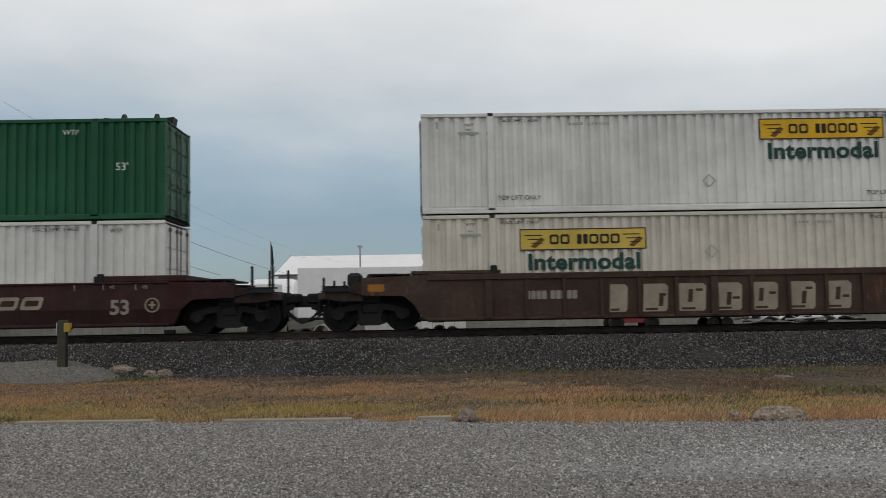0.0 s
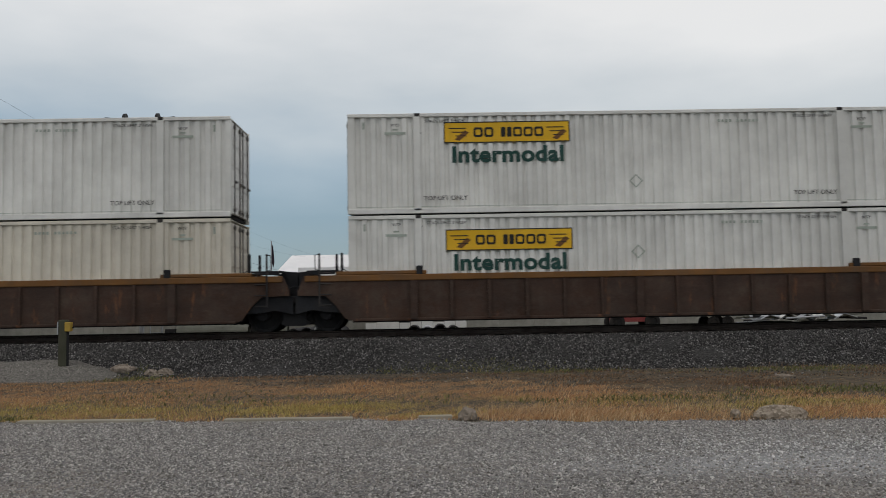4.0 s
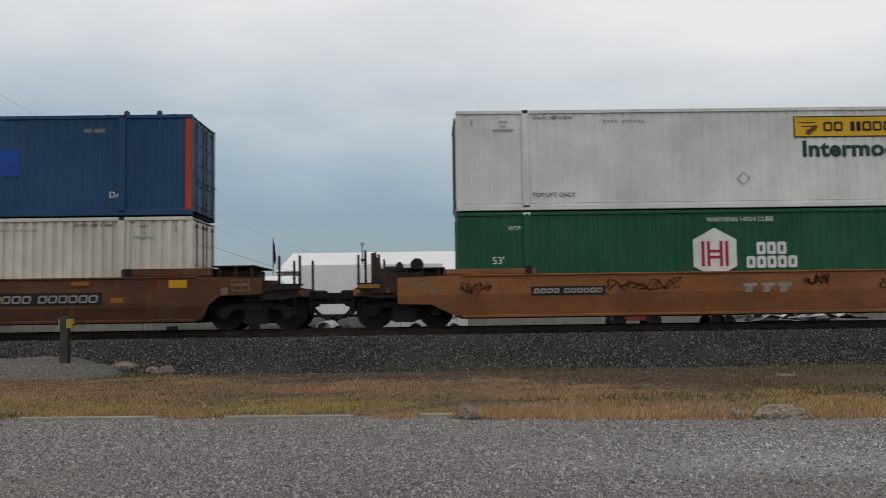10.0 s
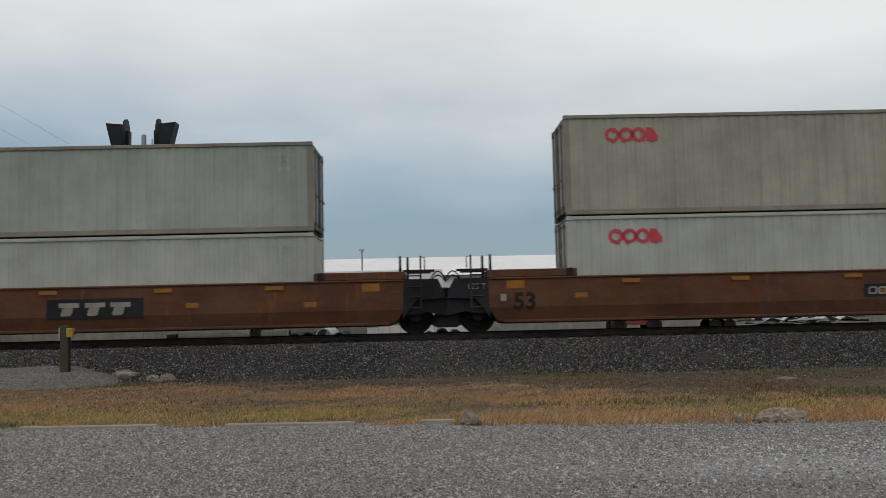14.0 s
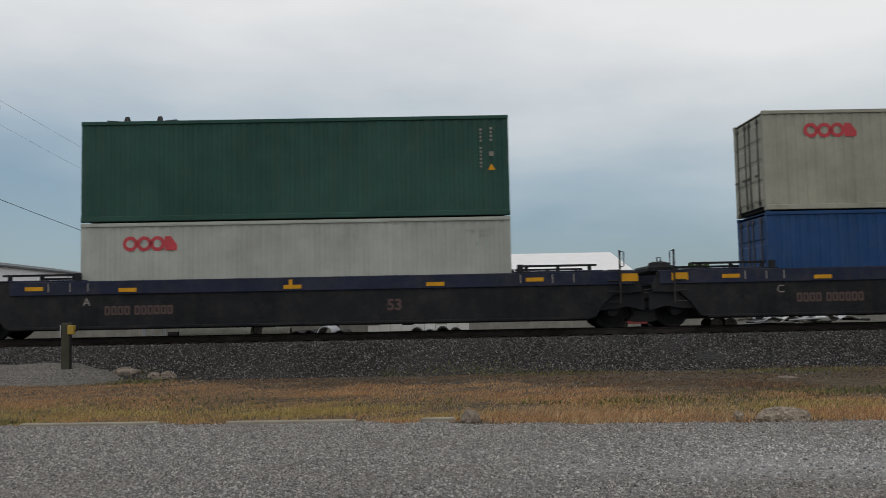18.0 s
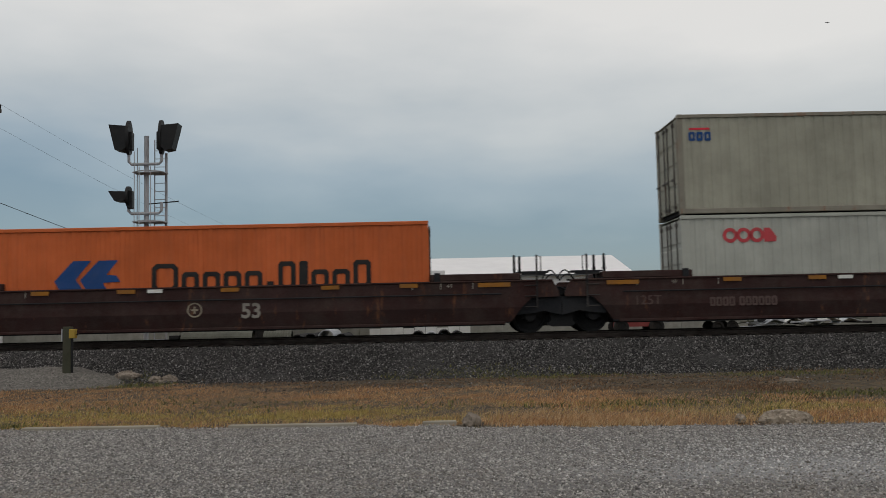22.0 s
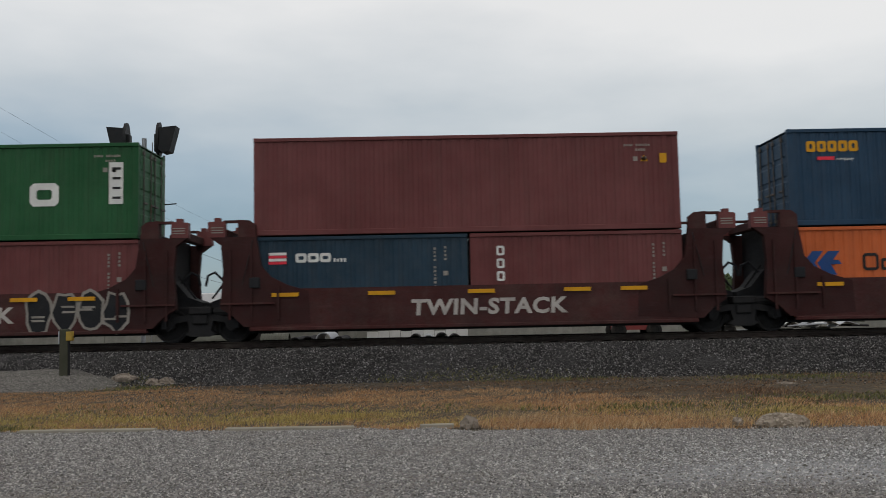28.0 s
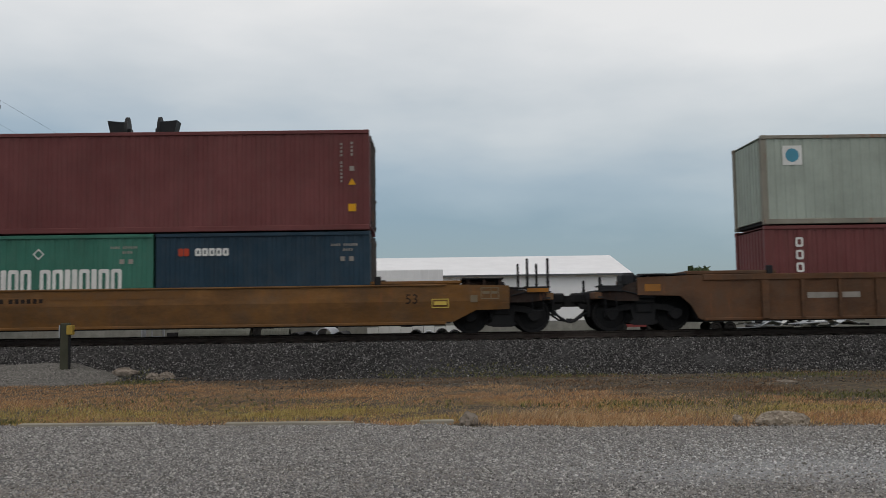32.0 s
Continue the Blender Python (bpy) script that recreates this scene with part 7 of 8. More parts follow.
for k in ("L", "M", "EE", "FF"):
    words(CARS[k], "53", 7.15, 0.98, 0.27, DARK53, YC)
    for dx, dz, w, h in ((7.95, 0.98, 0.46, 0.025), (7.95, 0.75, 0.46, 0.025), (7.72, 0.865, 0.025, 0.25), (8.18, 0.865, 0.025, 0.25), (7.95, 0.87, 0.36, 0.1)):
        panel(CARS[k], SIGN_OLD, dx, dz, w, h, YC, "data_panel")
panel(CARS["GG"], WHITE_DULL, -4.4, 0.95, 1.5, 0.16, YC, "faded_stencil")
blocks(CARS["Q"], "222202222222", -4.75, 0.9, 1.45, 0.26, WHITE_DULL, YC), words(CARS["Q"], "53", 5.95, 0.95, 0.32, WHITE_DULL, YC)
blocks(CARS["B"], "2222022222", -4.6, 0.95, 1.45, 0.24, WHITE_DULL, YC)
for k in ("C", "D"):
    panel(CARS[k], BLACK, -7.5, 0.98, 0.96, 1.0, YC, "black_patch"), words(CARS[k], "125T", -7.5, 0.72, 0.3, WHITE_DULL, YC - 0.006), words(CARS[k], "53", -7.85, 1.3, 0.15, WHITE_DULL, YC - 0.006)
panel(CARS["B"], BLACK, 7.5, 0.98, 1.0, 1.0, YC, "black_patch"), words(CARS["B"], "48   53", 7.45, 1.2, 0.17, WHITE_DULL, YC - 0.006)
# pale block graffiti between the ribs
PALE_SPRAY = paint("pale_spray_paint", (178, 168, 150), 0.8, 1.2, dirt=0.4)
for q, (wide, notch) in enumerate(((0.5, 0.0), (0.7, 0.16), (0.78, -0.05), (0.74, 0.0), (0.7, -0.12), (0.76, 0.05), (0.72, -0.02))):
    x = -2.72 + q * 1.04
    shape(CARS["B"], PALE_SPRAY, [(-wide / 2, -0.40), (wide / 2 - 0.05, -0.40), (wide / 2, -0.32), (wide / 2 + 0.03, 0.30), (wide / 2 - 0.06, 0.38), (-wide / 2 + 0.04, 0.38)], x, 0.83, YC - 0.002, "graffiti_block")
    if wide > 0.6:
        panel(CARS["B"], BROWN, x + notch, 0.86 - 0.1 * (q % 2), 0.13, 0.36, YC - 0.006, "graffiti_gap", 0.1), panel(CARS["B"], BROWN, x + 0.22, 0.78 + 0.12 * (q % 3), 0.2, 0.07, YC - 0.006, "graffiti_gap")
    panel(CARS["B"], BROWN, x - 0.1, 0.50, wide * 0.5, 0.06, YC - 0.006, "graffiti_gap")
ring = _ring(0.21, 0.17, 18).mesh("ring_emblem")
part("ring_emblem", ring, WHITE_DULL, CARS["B"], at=(5.1, YC, 0.9))
for k, x in (("U", 5.75), ("V", -0.6), ("W", 5.5), ("A", 7.65), ("AA", 5.0)):
    part("ring_emblem", ring, PALE_SPRAY if k != "W" else YELLOW_DULL, CARS[k], at=(x, YC, 0.85)), panel(CARS[k], PALE_SPRAY, x, 0.85, 0.2, 0.05, YC, "emblem_bar"), panel(CARS[k], PALE_SPRAY, x, 0.85, 0.05, 0.2, YC, "emblem_bar")
for k, x in (("U", 1.2), ("V", 0.98), ("W", 0.85), ("X", -7.3), ("Y", -7.35), ("Z", -7.3), ("A", 6.75), ("R", 2.65), ("S", 2.65), ("T", 2.4)):
    words(CARS[k], "53", x, 0.78, 0.40 if k not in "RST" else 0.3, WHITE_DULL if k not in "RST" else DULL_STENCIL, YC, 1.0, 0.015)
for k, x in (("U", -4.3), ("W", -4.6), ("X", -3.0), ("Y", -2.2), ("Z", -2.3), ("R", -4.5), ("S", -4.6), ("T", -4.6), ("DD", -4.4)):
    blocks(CARS[k], "22220222222", x, 0.78, 2.4 if k in "XYZDD" else 1.9, 0.26, WHITE_DULL if k in "XYZDD" else DULL_STENCIL, YC, 0.055)
for k, body, x in (("X", "A", -0.98), ("Y", "C", -0.55), ("Z", "B", 0.75), ("R", "A", -5.95), ("S", "C", -6.0), ("U", "B", -5.7)):
    words(CARS[k], body, x, 0.85 if k not in "RS" else 1.02, 0.22, WHITE_DULL, YC)
for k in "XYZ":
    blocks(CARS[k], "3333", 3.5, 1.03, 2.6, 0.28, TAN_MARK, YC, 0.09, 0.35)
    for q in range(9):
        panel(CARS[k], WHITE_DULL, 7.2 - 0.05 * (q % 3), 1.02 - 0.055 * q - 0.1 * (q > 4), 0.85 - 0.1 * (q % 3), 0.022, YC, "small_note")
    for q in range(4):
        panel(CARS[k], WHITE_DULL, -5.6 - 0.03 * q, 1.28 - 0.05 * q, 0.5 - 0.06 * q, 0.022, YC, "small_note")
    shape(CARS[k], TAN_MARK, [(-1.6, -0.1), (1.35, 0.06), (1.35, 0.1), (-1.45, 0.0)], 3.45, 0.78, YC, "logo_stripe")
    words(CARS[k], "125 T", -8.05, 1.36, 0.13, WHITE_DULL, -1.494)
    reflectors(CARS[k], (-4.6, -1.9, 2.2, 5.2, 7.6), 1.22, YELLOW_DULL)
blocks(CARS["A"], "2222", 3.3, 0.95, 2.6, 0.36, PALE_SPRAY, YC, 0.1, 0.3)
for k in "UVWXYZA":
    for x in (-7.6, -6.3, -5.3, 5.5, 6.3, 7.2):
        panel(CARS[k], WHITE_DULL, x, 1.36, 0.025, 0.16, -1.492, "length_tick")
    for x, h, txt in ((6.55, 0.11, "45"), (7.45, 0.11, "48"), (-6.55, 0.11, "40")):
        words(CARS[k], txt, x, 1.36, h, WHITE_DULL, -1.493)
for k in "UVW":
    part("side_pipe", Geo().rod((-8.0, -1.5, 1.12), (8.0, -1.5, 1.12), 0.02, 6), CARS["U"].children[0].material_slots[0].material, CARS[k])
    reflectors(CARS[k], (-4.9, -2.5, 0.4, 3.2, 5.4), 1.40, YELLOW_DULL), panel(CARS[k], WHITE, -1.7, 1.40, 0.42, 0.1, -1.496, "white_plate")
    words(CARS[k], "125T", -7.3, 0.85, 0.26, DULL_STENCIL, YC)
    for x in (-8.0, 7.8):
        panel(CARS[k], YELLOW_DULL, x, 1.38, 0.9, 0.12, -1.496, "hazard_plate")
for k in "RST":
    reflectors(CARS[k], (-4.8, -0.2, 3.8), 1.35), panel(CARS[k], YELLOW, -0.25, 1.42, 0.09, 0.26, -1.5, "yellow_bar"), reflectors(CARS[k], (-7.4, 6.6), 1.42, w=0.5)
    for x in (-8.85, 9.28):
        panel(CARS[k], YELLOW, x, 1.43, 0.46, 0.22, -1.5, "hazard_plate")
    for x in (-7.0, -6.4, -5.9, 6.2, 7.1, 7.7):
        panel(CARS[k], WHITE_DULL, x, 1.44, 0.03, 0.24, -1.5, "length_tick")
    for e in (-1, 1):
        for yy in (-1.2, 1.2):
            part("guard_bar", Geo().box(min(e * 6.3, e * 8.4), max(e * 6.3, e * 8.4), yy - 0.04, yy + 0.04, 1.78, 1.84), SLATE, CARS[k])
            for x in (6.4, 7.3, 8.2):
                part("guard_post", Geo().box(e * x - 0.05, e * x + 0.05, yy - 0.04, yy + 0.04, 1.62, 1.80), SLATE, CARS[k])
for k in ("AA", "BB", "CC", "DD"):
    x = 0.4 if k != "DD" else 2.0
    words(CARS[k], "TWIN-STACK", x, 0.85, 0.42, FADED_WHITE if k != "DD" else WHITE_DULL, YC, 1.06, 0.02, 1.14, 0.07)
    reflectors(CARS[k], (-5.3, -2.6, 0.2, 2.9, 4.5), 1.30, YELLOW, 0.75)
    for q in range(3):
        panel(CARS[k], WHITE_DULL, 5.3, 1.12 - 0.09 * q, 0.9 - 0.2 * q, 0.035, YC, "small_note")
        panel(CARS[k], WHITE_DULL, -6.9 - 0.3, 3.22 - 0.07 * q, 0.34, 0.03, -1.48, "small_note"), panel(CARS[k], WHITE_DULL, 7.2, 3.22 - 0.07 * q, 0.34, 0.03, -1.48, "small_note")


def spray(c, x0, n, step, z, h, seed):
    """Round fat spray-paint letters without meaning: dark fill with a pale outline."""
    r = random.Random(seed)
    for q in range(n):
        x = x0 + q * step
        out = []
        for a in np.linspace(0, 2 * math.pi, 12, endpoint=False):
            k = r.uniform(0.85, 1.15)
            out.append((step * 0.56 * math.cos(a) * k, h * 0.56 * math.sin(a) * k))
        shape(c, WHITE_DULL, out, x, z, YC - 0.001 * (q + 1), "graffiti_outline")
        shape(c, BLACK, [(a * 0.8, b * 0.86) for a, b in out], x, z, YC - 0.006 - 0.001 * q, "graffiti_fill")
        for s in range(2):
            panel(c, WHITE_DULL, x + r.uniform(-0.12, 0.12), z + r.uniform(-0.22, 0.22), step * 0.5, 0.06, YC - 0.018, "graffiti_stroke", r.uniform(-1.5, 1.5))


spray(CARS["AA"], -5.4, 5, 0.92, 0.88, 1.15, 3), spray(CARS["AA"], 3.3, 4, 0.72, 0.92, 1.05, 5)


def scribble(c, x0, x1, z, h, seed, mat, n=16):
    r = random.Random(seed)
    pts = [(x0 + (x1 - x0) * q / n + r.uniform(-0.08, 0.08), YC - 0.006, z + r.uniform(-h, h) / 2) for q in range(n + 1)]
    part("graffiti_line", Geo().tube(pts, 0.012, 4), mat, c)


for k, x0, x1, z in (("L", -8.1, -7.3, 1.1), ("L", -4.0, -1.9, 1.15), ("L", 1.6, 2.3, 1.2), ("L", 3.7, 5.2, 1.1), ("M", -5.2, -4.5, 1.05), ("M", -4.9, -3.9, 0.72)):
    for q in range(3):
        scribble(CARS[k], x0, x1, z, 0.38, int(abs(x0 * 10)) + q, DARK53)
for k, x0, x1, z in (("X", 2.4, 4.0, 1.32), ("Y", 4.3, 5.2, 1.36)):
    for q in range(3):
        scribble(CARS[k], x0, x1, z, 0.26, q + 3, WHITE_DULL, 18)
for k, x0, x1, z in (("Y", 5.2, 6.6, 1.0), ("Z", -6.0, -4.0, 1.15), ("Z", -6.2, -5.0, 0.75)):
    scribble(CARS[k], x0, x1, z, 0.34, 9, flat_paint("pink_spray", (150, 78, 80), gain=1.0))

# ---- verge: dry grass, weeds, gravel heap, marker post, rocks, edging timbers ----
def blades(name, roots, height, width, lean, rng, loose=0.35):
    """Bent tapering blades as one mesh."""
    n = len(roots)
    a = rng.uniform(0, math.pi, n)
    side = np.stack([np.cos(a), np.sin(a) * 0.5, np.zeros(n)], 1) * (width / 2)[:, None]
    tip = np.stack([lean + rng.normal(0, loose, n), rng.normal(0, loose, n), np.ones(n)], 1) * height[:, None]
    mid = tip * 0.5 * np.array([0.55, 0.55, 1.15])
    v = np.stack([roots - side, roots + side, roots + mid - side * 0.75, roots + mid + side * 0.75, roots + tip], 1)
    f = np.array([(0, 1, 3), (0, 3, 2), (2, 3, 4)])[None] + (np.arange(n) * 5)[:, None, None]
    return raw_mesh(name, v.reshape(-1, 3), f.reshape(-1, 3))


def verge_points(n, y0, y1, power=1.0):
    y = y0 + (y1 - y0) * rng.uniform(0, 1, n) ** power
    x = rng.uniform(-1, 1, n) * (0.53 * y + 0.6) + 0.2
    return np.stack([x, y, soil_z(y) - 0.004], 1)


def clump(p, scale, seed):
    """Slow random patches from 0 to 1."""
    r = np.random.default_rng(seed)
    out = np.zeros(len(p))
    for _ in range(7):
        k = r.normal(0, scale, 2)
        out += np.sin(p[:, 0] * k[0] + p[:, 1] * k[1] + r.uniform(0, 6.28))
    return np.clip(out / 4.5 + 0.5, 0, 1)


# what grows where: bare brown soil under the ballast, an olive belt, rust and straw between them
p = verge_points(265000, 11.5, 21.6, 0.85)
x, y = p[:, 0], p[:, 1]
rough_soil = np.interp(x, [-7, -3, 0, 2, 4, 6, 9], [20.4, 18.8, 18.7, 17.8, 15.9, 15.2, 15.0]) + 1.6 * (clump(p, 1.3, 3) - 0.5) + 0.8 * (clump(p, 4.0, 13) - 0.5)
soil = 1 / (1 + np.exp(-np.clip((y - rough_soil) / 0.22, -30, 30)))
belt = np.interp(x, [-7, -3, -1, 1, 3, 5, 8], [14.5, 14.4, 14.2, 14.6, 14.2, 13.7, 13.5])
olive = np.interp(x, [-7, -3, -1, 0.6, 2, 3.5, 5, 8], [0.75, 0.9, 0.8, 0.25, 0.3, 0.7, 0.95, 0.95]) * np.exp(-((y - belt + 0.9 * (clump(p, 1.6, 5) - 0.5)) / np.interp(x, [-7, -1, 1, 8], [1.15, 1.1, 0.7, 0.85])) ** 2)
straw = np.clip(np.interp(x, [-7, -1, 0.5, 4, 6, 9], [0.2, 0.3, 0.75, 0.6, 0.4, 0.35]) + 0.9 * (clump(p, 1.5, 7) - 0.5) - 0.10 * (y - 13), 0.05, 0.95)
draw = rng.uniform(0, 1, len(p))
kind = np.where(rng.uniform(0, 1, len(p)) < soil, 3, np.where(draw < olive, 2, np.where(rng.uniform(0, 1, len(p)) < straw, 0, 1)))
thin = np.where(kind == 3, 0.55 * clump(p, 2.2, 9) ** 1.5 + 0.05, 0.35 + 0.75 * clump(p, 3.2, 11)) * np.interp(y, [11.5, 14, 18, 21.6], [1.0, 1.0, 0.8, 0.55])
off_rocks = (np.hypot(x - 0.5, y - 12.3) > 0.3) & (np.hypot((x - 4.72) * 0.6, y - 12.0) > 0.26) & (np.hypot(x - 4.15, y - 12.1) > 0.14)
keep = (y > np.interp(x, road_x, edge_y) + rng.normal(0.03, 0.07, len(p))) & (rng.uniform(0, 1, len(p)) < thin) & off_rocks
p, kind = p[keep], kind[keep]
front = np.exp(-((p[:, 1] - 12.3) / 0.9) ** 2) * np.interp(p[:, 0], [-1, 0.4, 1.2, 4.0, 5.2, 8], [0.1, 0.3, 1.0, 0.8, 0.45, 0.4])
tall = (0.018 + 0.03 * clump(p, 2.4, 4) + 0.075 * front * (0.5 + clump(p, 2.0, 14))) * rng.uniform(0.5, 1.4, len(p)) * np.where(kind == 3, 0.85, 1.0)
for q, mat, name, label, lean, wide in ((0, GRASS, "dry_grass", "dry straw-coloured grass bending in the wind", 0.55, 0.006), (1, RUST_GRASS, "rusty_grass", "rust-coloured dry grass below the track", 0.5, 0.008),
                                        (2, GREEN_STRAW, "green_straw_grass", "short greenish dry grass beside the road", 0.15, 0.007), (3, SCRUB, "low_scrub", "low dark scrub on bare soil below the track", 0.3, 0.013)):
    m = kind == q
    tagged(part(name, blades(name, p[m], tall[m], rng.uniform(0.6, 1.4, m.sum()) * wide, lean, rng, 0.6), mat), label, "grass" if q < 3 else "scrub", kind="stuff")
# taller wisps along the road's edge and upright tufts behind the timbers
p = verge_points(26000, 11.6, 13.6, 1.1)
keep = (p[:, 0] > 0.7 + rng.normal(0, 0.3, len(p))) & (p[:, 1] > np.interp(p[:, 0], road_x, edge_y) + 0.05) & (rng.uniform(0, 1, len(p)) < clump(p, 2.6, 17) * np.interp(p[:, 0], [0, 1.5, 4, 5, 9], [0.4, 1, 0.9, 0.4, 0.3])) & (np.hypot((p[:, 0] - 4.72) * 0.6, p[:, 1] - 12.0) > 0.28)
p = p[keep]
tagged(part("grass_wisps", blades("grass_wisps", p, rng.uniform(0.07, 0.19, len(p)), rng.uniform(0.0025, 0.005, len(p)), 0.6, rng, 0.5), GRASS), "thin pale grass stalks leaning over the road's edge", "grass", kind="stuff")
p = verge_points(26000, 12.8, 14.6, 1.0)
keep = (p[:, 0] < 0.6 + rng.normal(0, 0.4, len(p))) & (rng.uniform(0, 1, len(p)) < clump(p, 3.4, 19) ** 2) & (p[:, 1] > np.interp(p[:, 0], road_x, edge_y) + 0.12)
p = p[keep]
tagged(part("grass_tufts", blades("grass_tufts", p, rng.uniform(0.03, 0.10, len(p)), rng.uniform(0.004, 0.008, len(p)), 0.05, rng, 0.3), GREEN_STRAW), "upright greenish grass tufts behind the edging timbers", "grass", kind="stuff")
# broad green weeds in loose clumps
spots = np.concatenate([np.stack([rng.normal(cx, sx, n), rng.normal(cy, sy, n), np.zeros(n)], 1) for cx, cy, sx, sy, n in (
    (1.2, 21.6, 0.9, 0.35, 800), (3.0, 20.9, 0.9, 0.3, 450), (-0.9, 21.5, 0.5, 0.25, 160), (-6.9, 20.9, 0.5, 0.35, 480), (-7.2, 21.9, 0.3, 0.2, 120), (8.3, 20.2, 1.2, 0.4, 700), (7.2, 15.6, 0.9, 0.35, 700), (4.4, 14.8, 0.9, 0.4, 420), (3.0, 14.7, 0.4, 0.3, 200), (0.1, 15.2, 0.3, 0.25, 50), (1.7, 14.8, 0.3, 0.2, 70), (-3.0, 15.6, 1.6, 0.8, 260), (-5.4, 16.4, 0.9, 0.6, 160), (-6.6, 13.5, 0.3, 0.12, 220), (5.4, 13.6, 0.8, 0.4, 200))])
spots[:, 2] = soil_z(spots[:, 1]) - 0.005
tagged(part("green_weeds", blades("green_weeds", spots, rng.uniform(0.02, 0.09, len(spots)), rng.uniform(0.012, 0.03, len(spots)), 0.1, rng, 0.7), WEED), "low green weeds among the dry grass", "weeds", kind="stuff")
p = verge_points(3500, 18.0, 21.6)
p[:, 2] += 0.006
tagged(part("verge_gravel", stones("verge_gravel", p, rng.uniform(0.01, 0.03, len(p)), rng), BALLAST_STONE), "scattered stones below the ballast", "gravel", kind="stuff")


def rock(name, at, size, seed, label, mat=None):
    r = np.random.default_rng(seed)
    bm = bmesh.new()
    bmesh.ops.create_icosphere(bm, subdivisions=3, radius=1.0)
    lobes = r.normal(0, 1, (7, 3))
    for v in bm.verts:
        d = v.co.normalized()
        cut = min(1.0, min(0.72 + 0.5 * abs(d.dot(Vector(l).normalized()) - 0.95) ** 0.5 for l in lobes))
        k = cut * (1 + 0.22 * noise.noise(d * 1.7 + Vector((seed, 0, 0))) + 0.13 * noise.noise(d * 4.3 + Vector((seed, 0, 0))) + 0.05 * noise.noise(d * 11 + Vector((0, seed, 0))))
        v.co = Vector((d.x * size[0] * k, d.y * size[1] * k, max(-0.35, d.z) * size[2] * k))
    me = bpy.data.meshes.new(name)
    bm.to_mesh(me)
    bm.free()
    me.materials.append(None)
    ob = part(name, me, mat or ROCK, None, "", at, (0, 0, seed * 37 % 360 if size[0] < 0.2 else 0))
    return tagged(ob, label, "rock")


rock("field_rock", (0.48, 12.5, 0.03), (0.17, 0.14, 0.135), 21, "grey-brown field rock at the road's edge")
rock("flat_rock", (4.72, 12.05, 0.02), (0.38, 0.2, 0.14), 5, "flat pale rock lying in the dry grass", PALE_ROCK)
rock("small_rock", (4.15, 12.2, 0.02), (0.1, 0.08, 0.09), 8, "small pale rock in the dry grass", PALE_ROCK)
rock("pale_rock", (-7.52, 21.9, 0.18), (0.33, 0.2, 0.16), 11, "pale rock beside the gravel heap")
rock("broken_rock", (-6.75, 21.6, 0.09), (0.2, 0.16, 0.12), 12, "broken brown rock by the ballast")
rock("broken_rock", (-6.42, 21.62, 0.09), (0.22, 0.14, 0.14), 13, "broken grey rock by the ballast")
rock("flat_stone", (-6.55, 21.35, 0.05), (0.16, 0.1, 0.05), 14, "thin flat stone by the ballast")
rock("flat_stone", (7.35, 18.6, 0.0), (0.3, 0.18, 0.06), 15, "thin flat stone on bare soil")
for x0, x1, y, tz in ((-5.98, -3.99, 12.95, 2.0), (-2.96, -1.13, 12.72, 2.5), (-0.2, 0.28, 12.68, -1.0)):
    t = part("edging_timber", Geo().bevel_box(-(x1 - x0) / 2, (x1 - x0) / 2, -0.06, 0.06, -0.03, 0.04, 0.01), TIMBER, None, "", ((x0 + x1) / 2, y, 0.0), (0, 0, -3.0 if tz > 0 else 1.0))
    tagged(t, "weathered grey edging timber along the road", "timber", "edging timbers along the road")

# heap of fine pale gravel with a marker post
nx, ny = 60, 30
gx, gy = np.meshgrid(np.linspace(-14.5, -6.3, nx), np.linspace(19.7, 23.4, ny), indexing="ij")
gz = 0.50 * np.exp(-((np.maximum(0, gx + 9.1) / 1.35) ** 2)) * np.exp(-((gy - 21.8) / 0.95) ** 2) * np.where(gx < -9.1, 1 - 0.05 * np.abs(gx + 9.1), 1.0) - 0.03
gz += np.random.default_rng(4).normal(0, 0.012, gz.shape) + 0.03 * np.sin(gx * 3.1) * np.sin(gy * 2.3) * np.clip(gz * 4, 0, 1)
i = (np.arange(nx - 1)[:, None] * ny + np.arange(ny - 1)[None]).ravel()
heap = part("gravel_heap", raw_mesh("gravel_heap", np.stack([gx, gy, gz], -1).reshape(-1, 3), np.stack([i, i + ny, i + ny + 1, i + 1], 1), True), MOUND)
tagged(heap, "low heap of fine pale gravel beside the track", "gravel heap", kind="stuff")
pick = rng.integers(0, nx * ny, 5200)
hp = np.stack([gx.ravel()[pick] + rng.uniform(-0.07, 0.07, 5200), gy.ravel()[pick] + rng.uniform(-0.06, 0.06, 5200), gz.ravel()[pick] + 0.005], 1)
hp = hp[hp[:, 2] > 0.03]
tagged(part("heap_stones", stones("heap_stones", hp, rng.uniform(0.008, 0.022, len(hp)), rng), HEAP_STONE), "loose pale stones on the gravel heap", "gravel", kind="stuff")
post = thing("marker_post", "weathered wooden post with a yellow box", "post", (-8.78, 21.35, 0.34))
part("wooden_post", Geo().bevel_box(-0.10, 0.10, -0.08, 0.08, -0.15, 1.10, 0.015), paint("grey_green_post_wood", (86, 88, 72), 0.9, 1.1, dirt=0.4), post)
part("yellow_box", Geo().bevel_box(0.06, 0.20, -0.11, 0.05, 0.82, 1.04, 0.012), paint("dull_box_yellow", (186, 158, 74), 0.6, 1.3, dirt=0.3), post, "small yellow metal box")
part("conduit", Geo().rod((0.12, -0.05, -0.1), (0.12, -0.05, 0.8), 0.03, 8), DARK_STEEL, post)
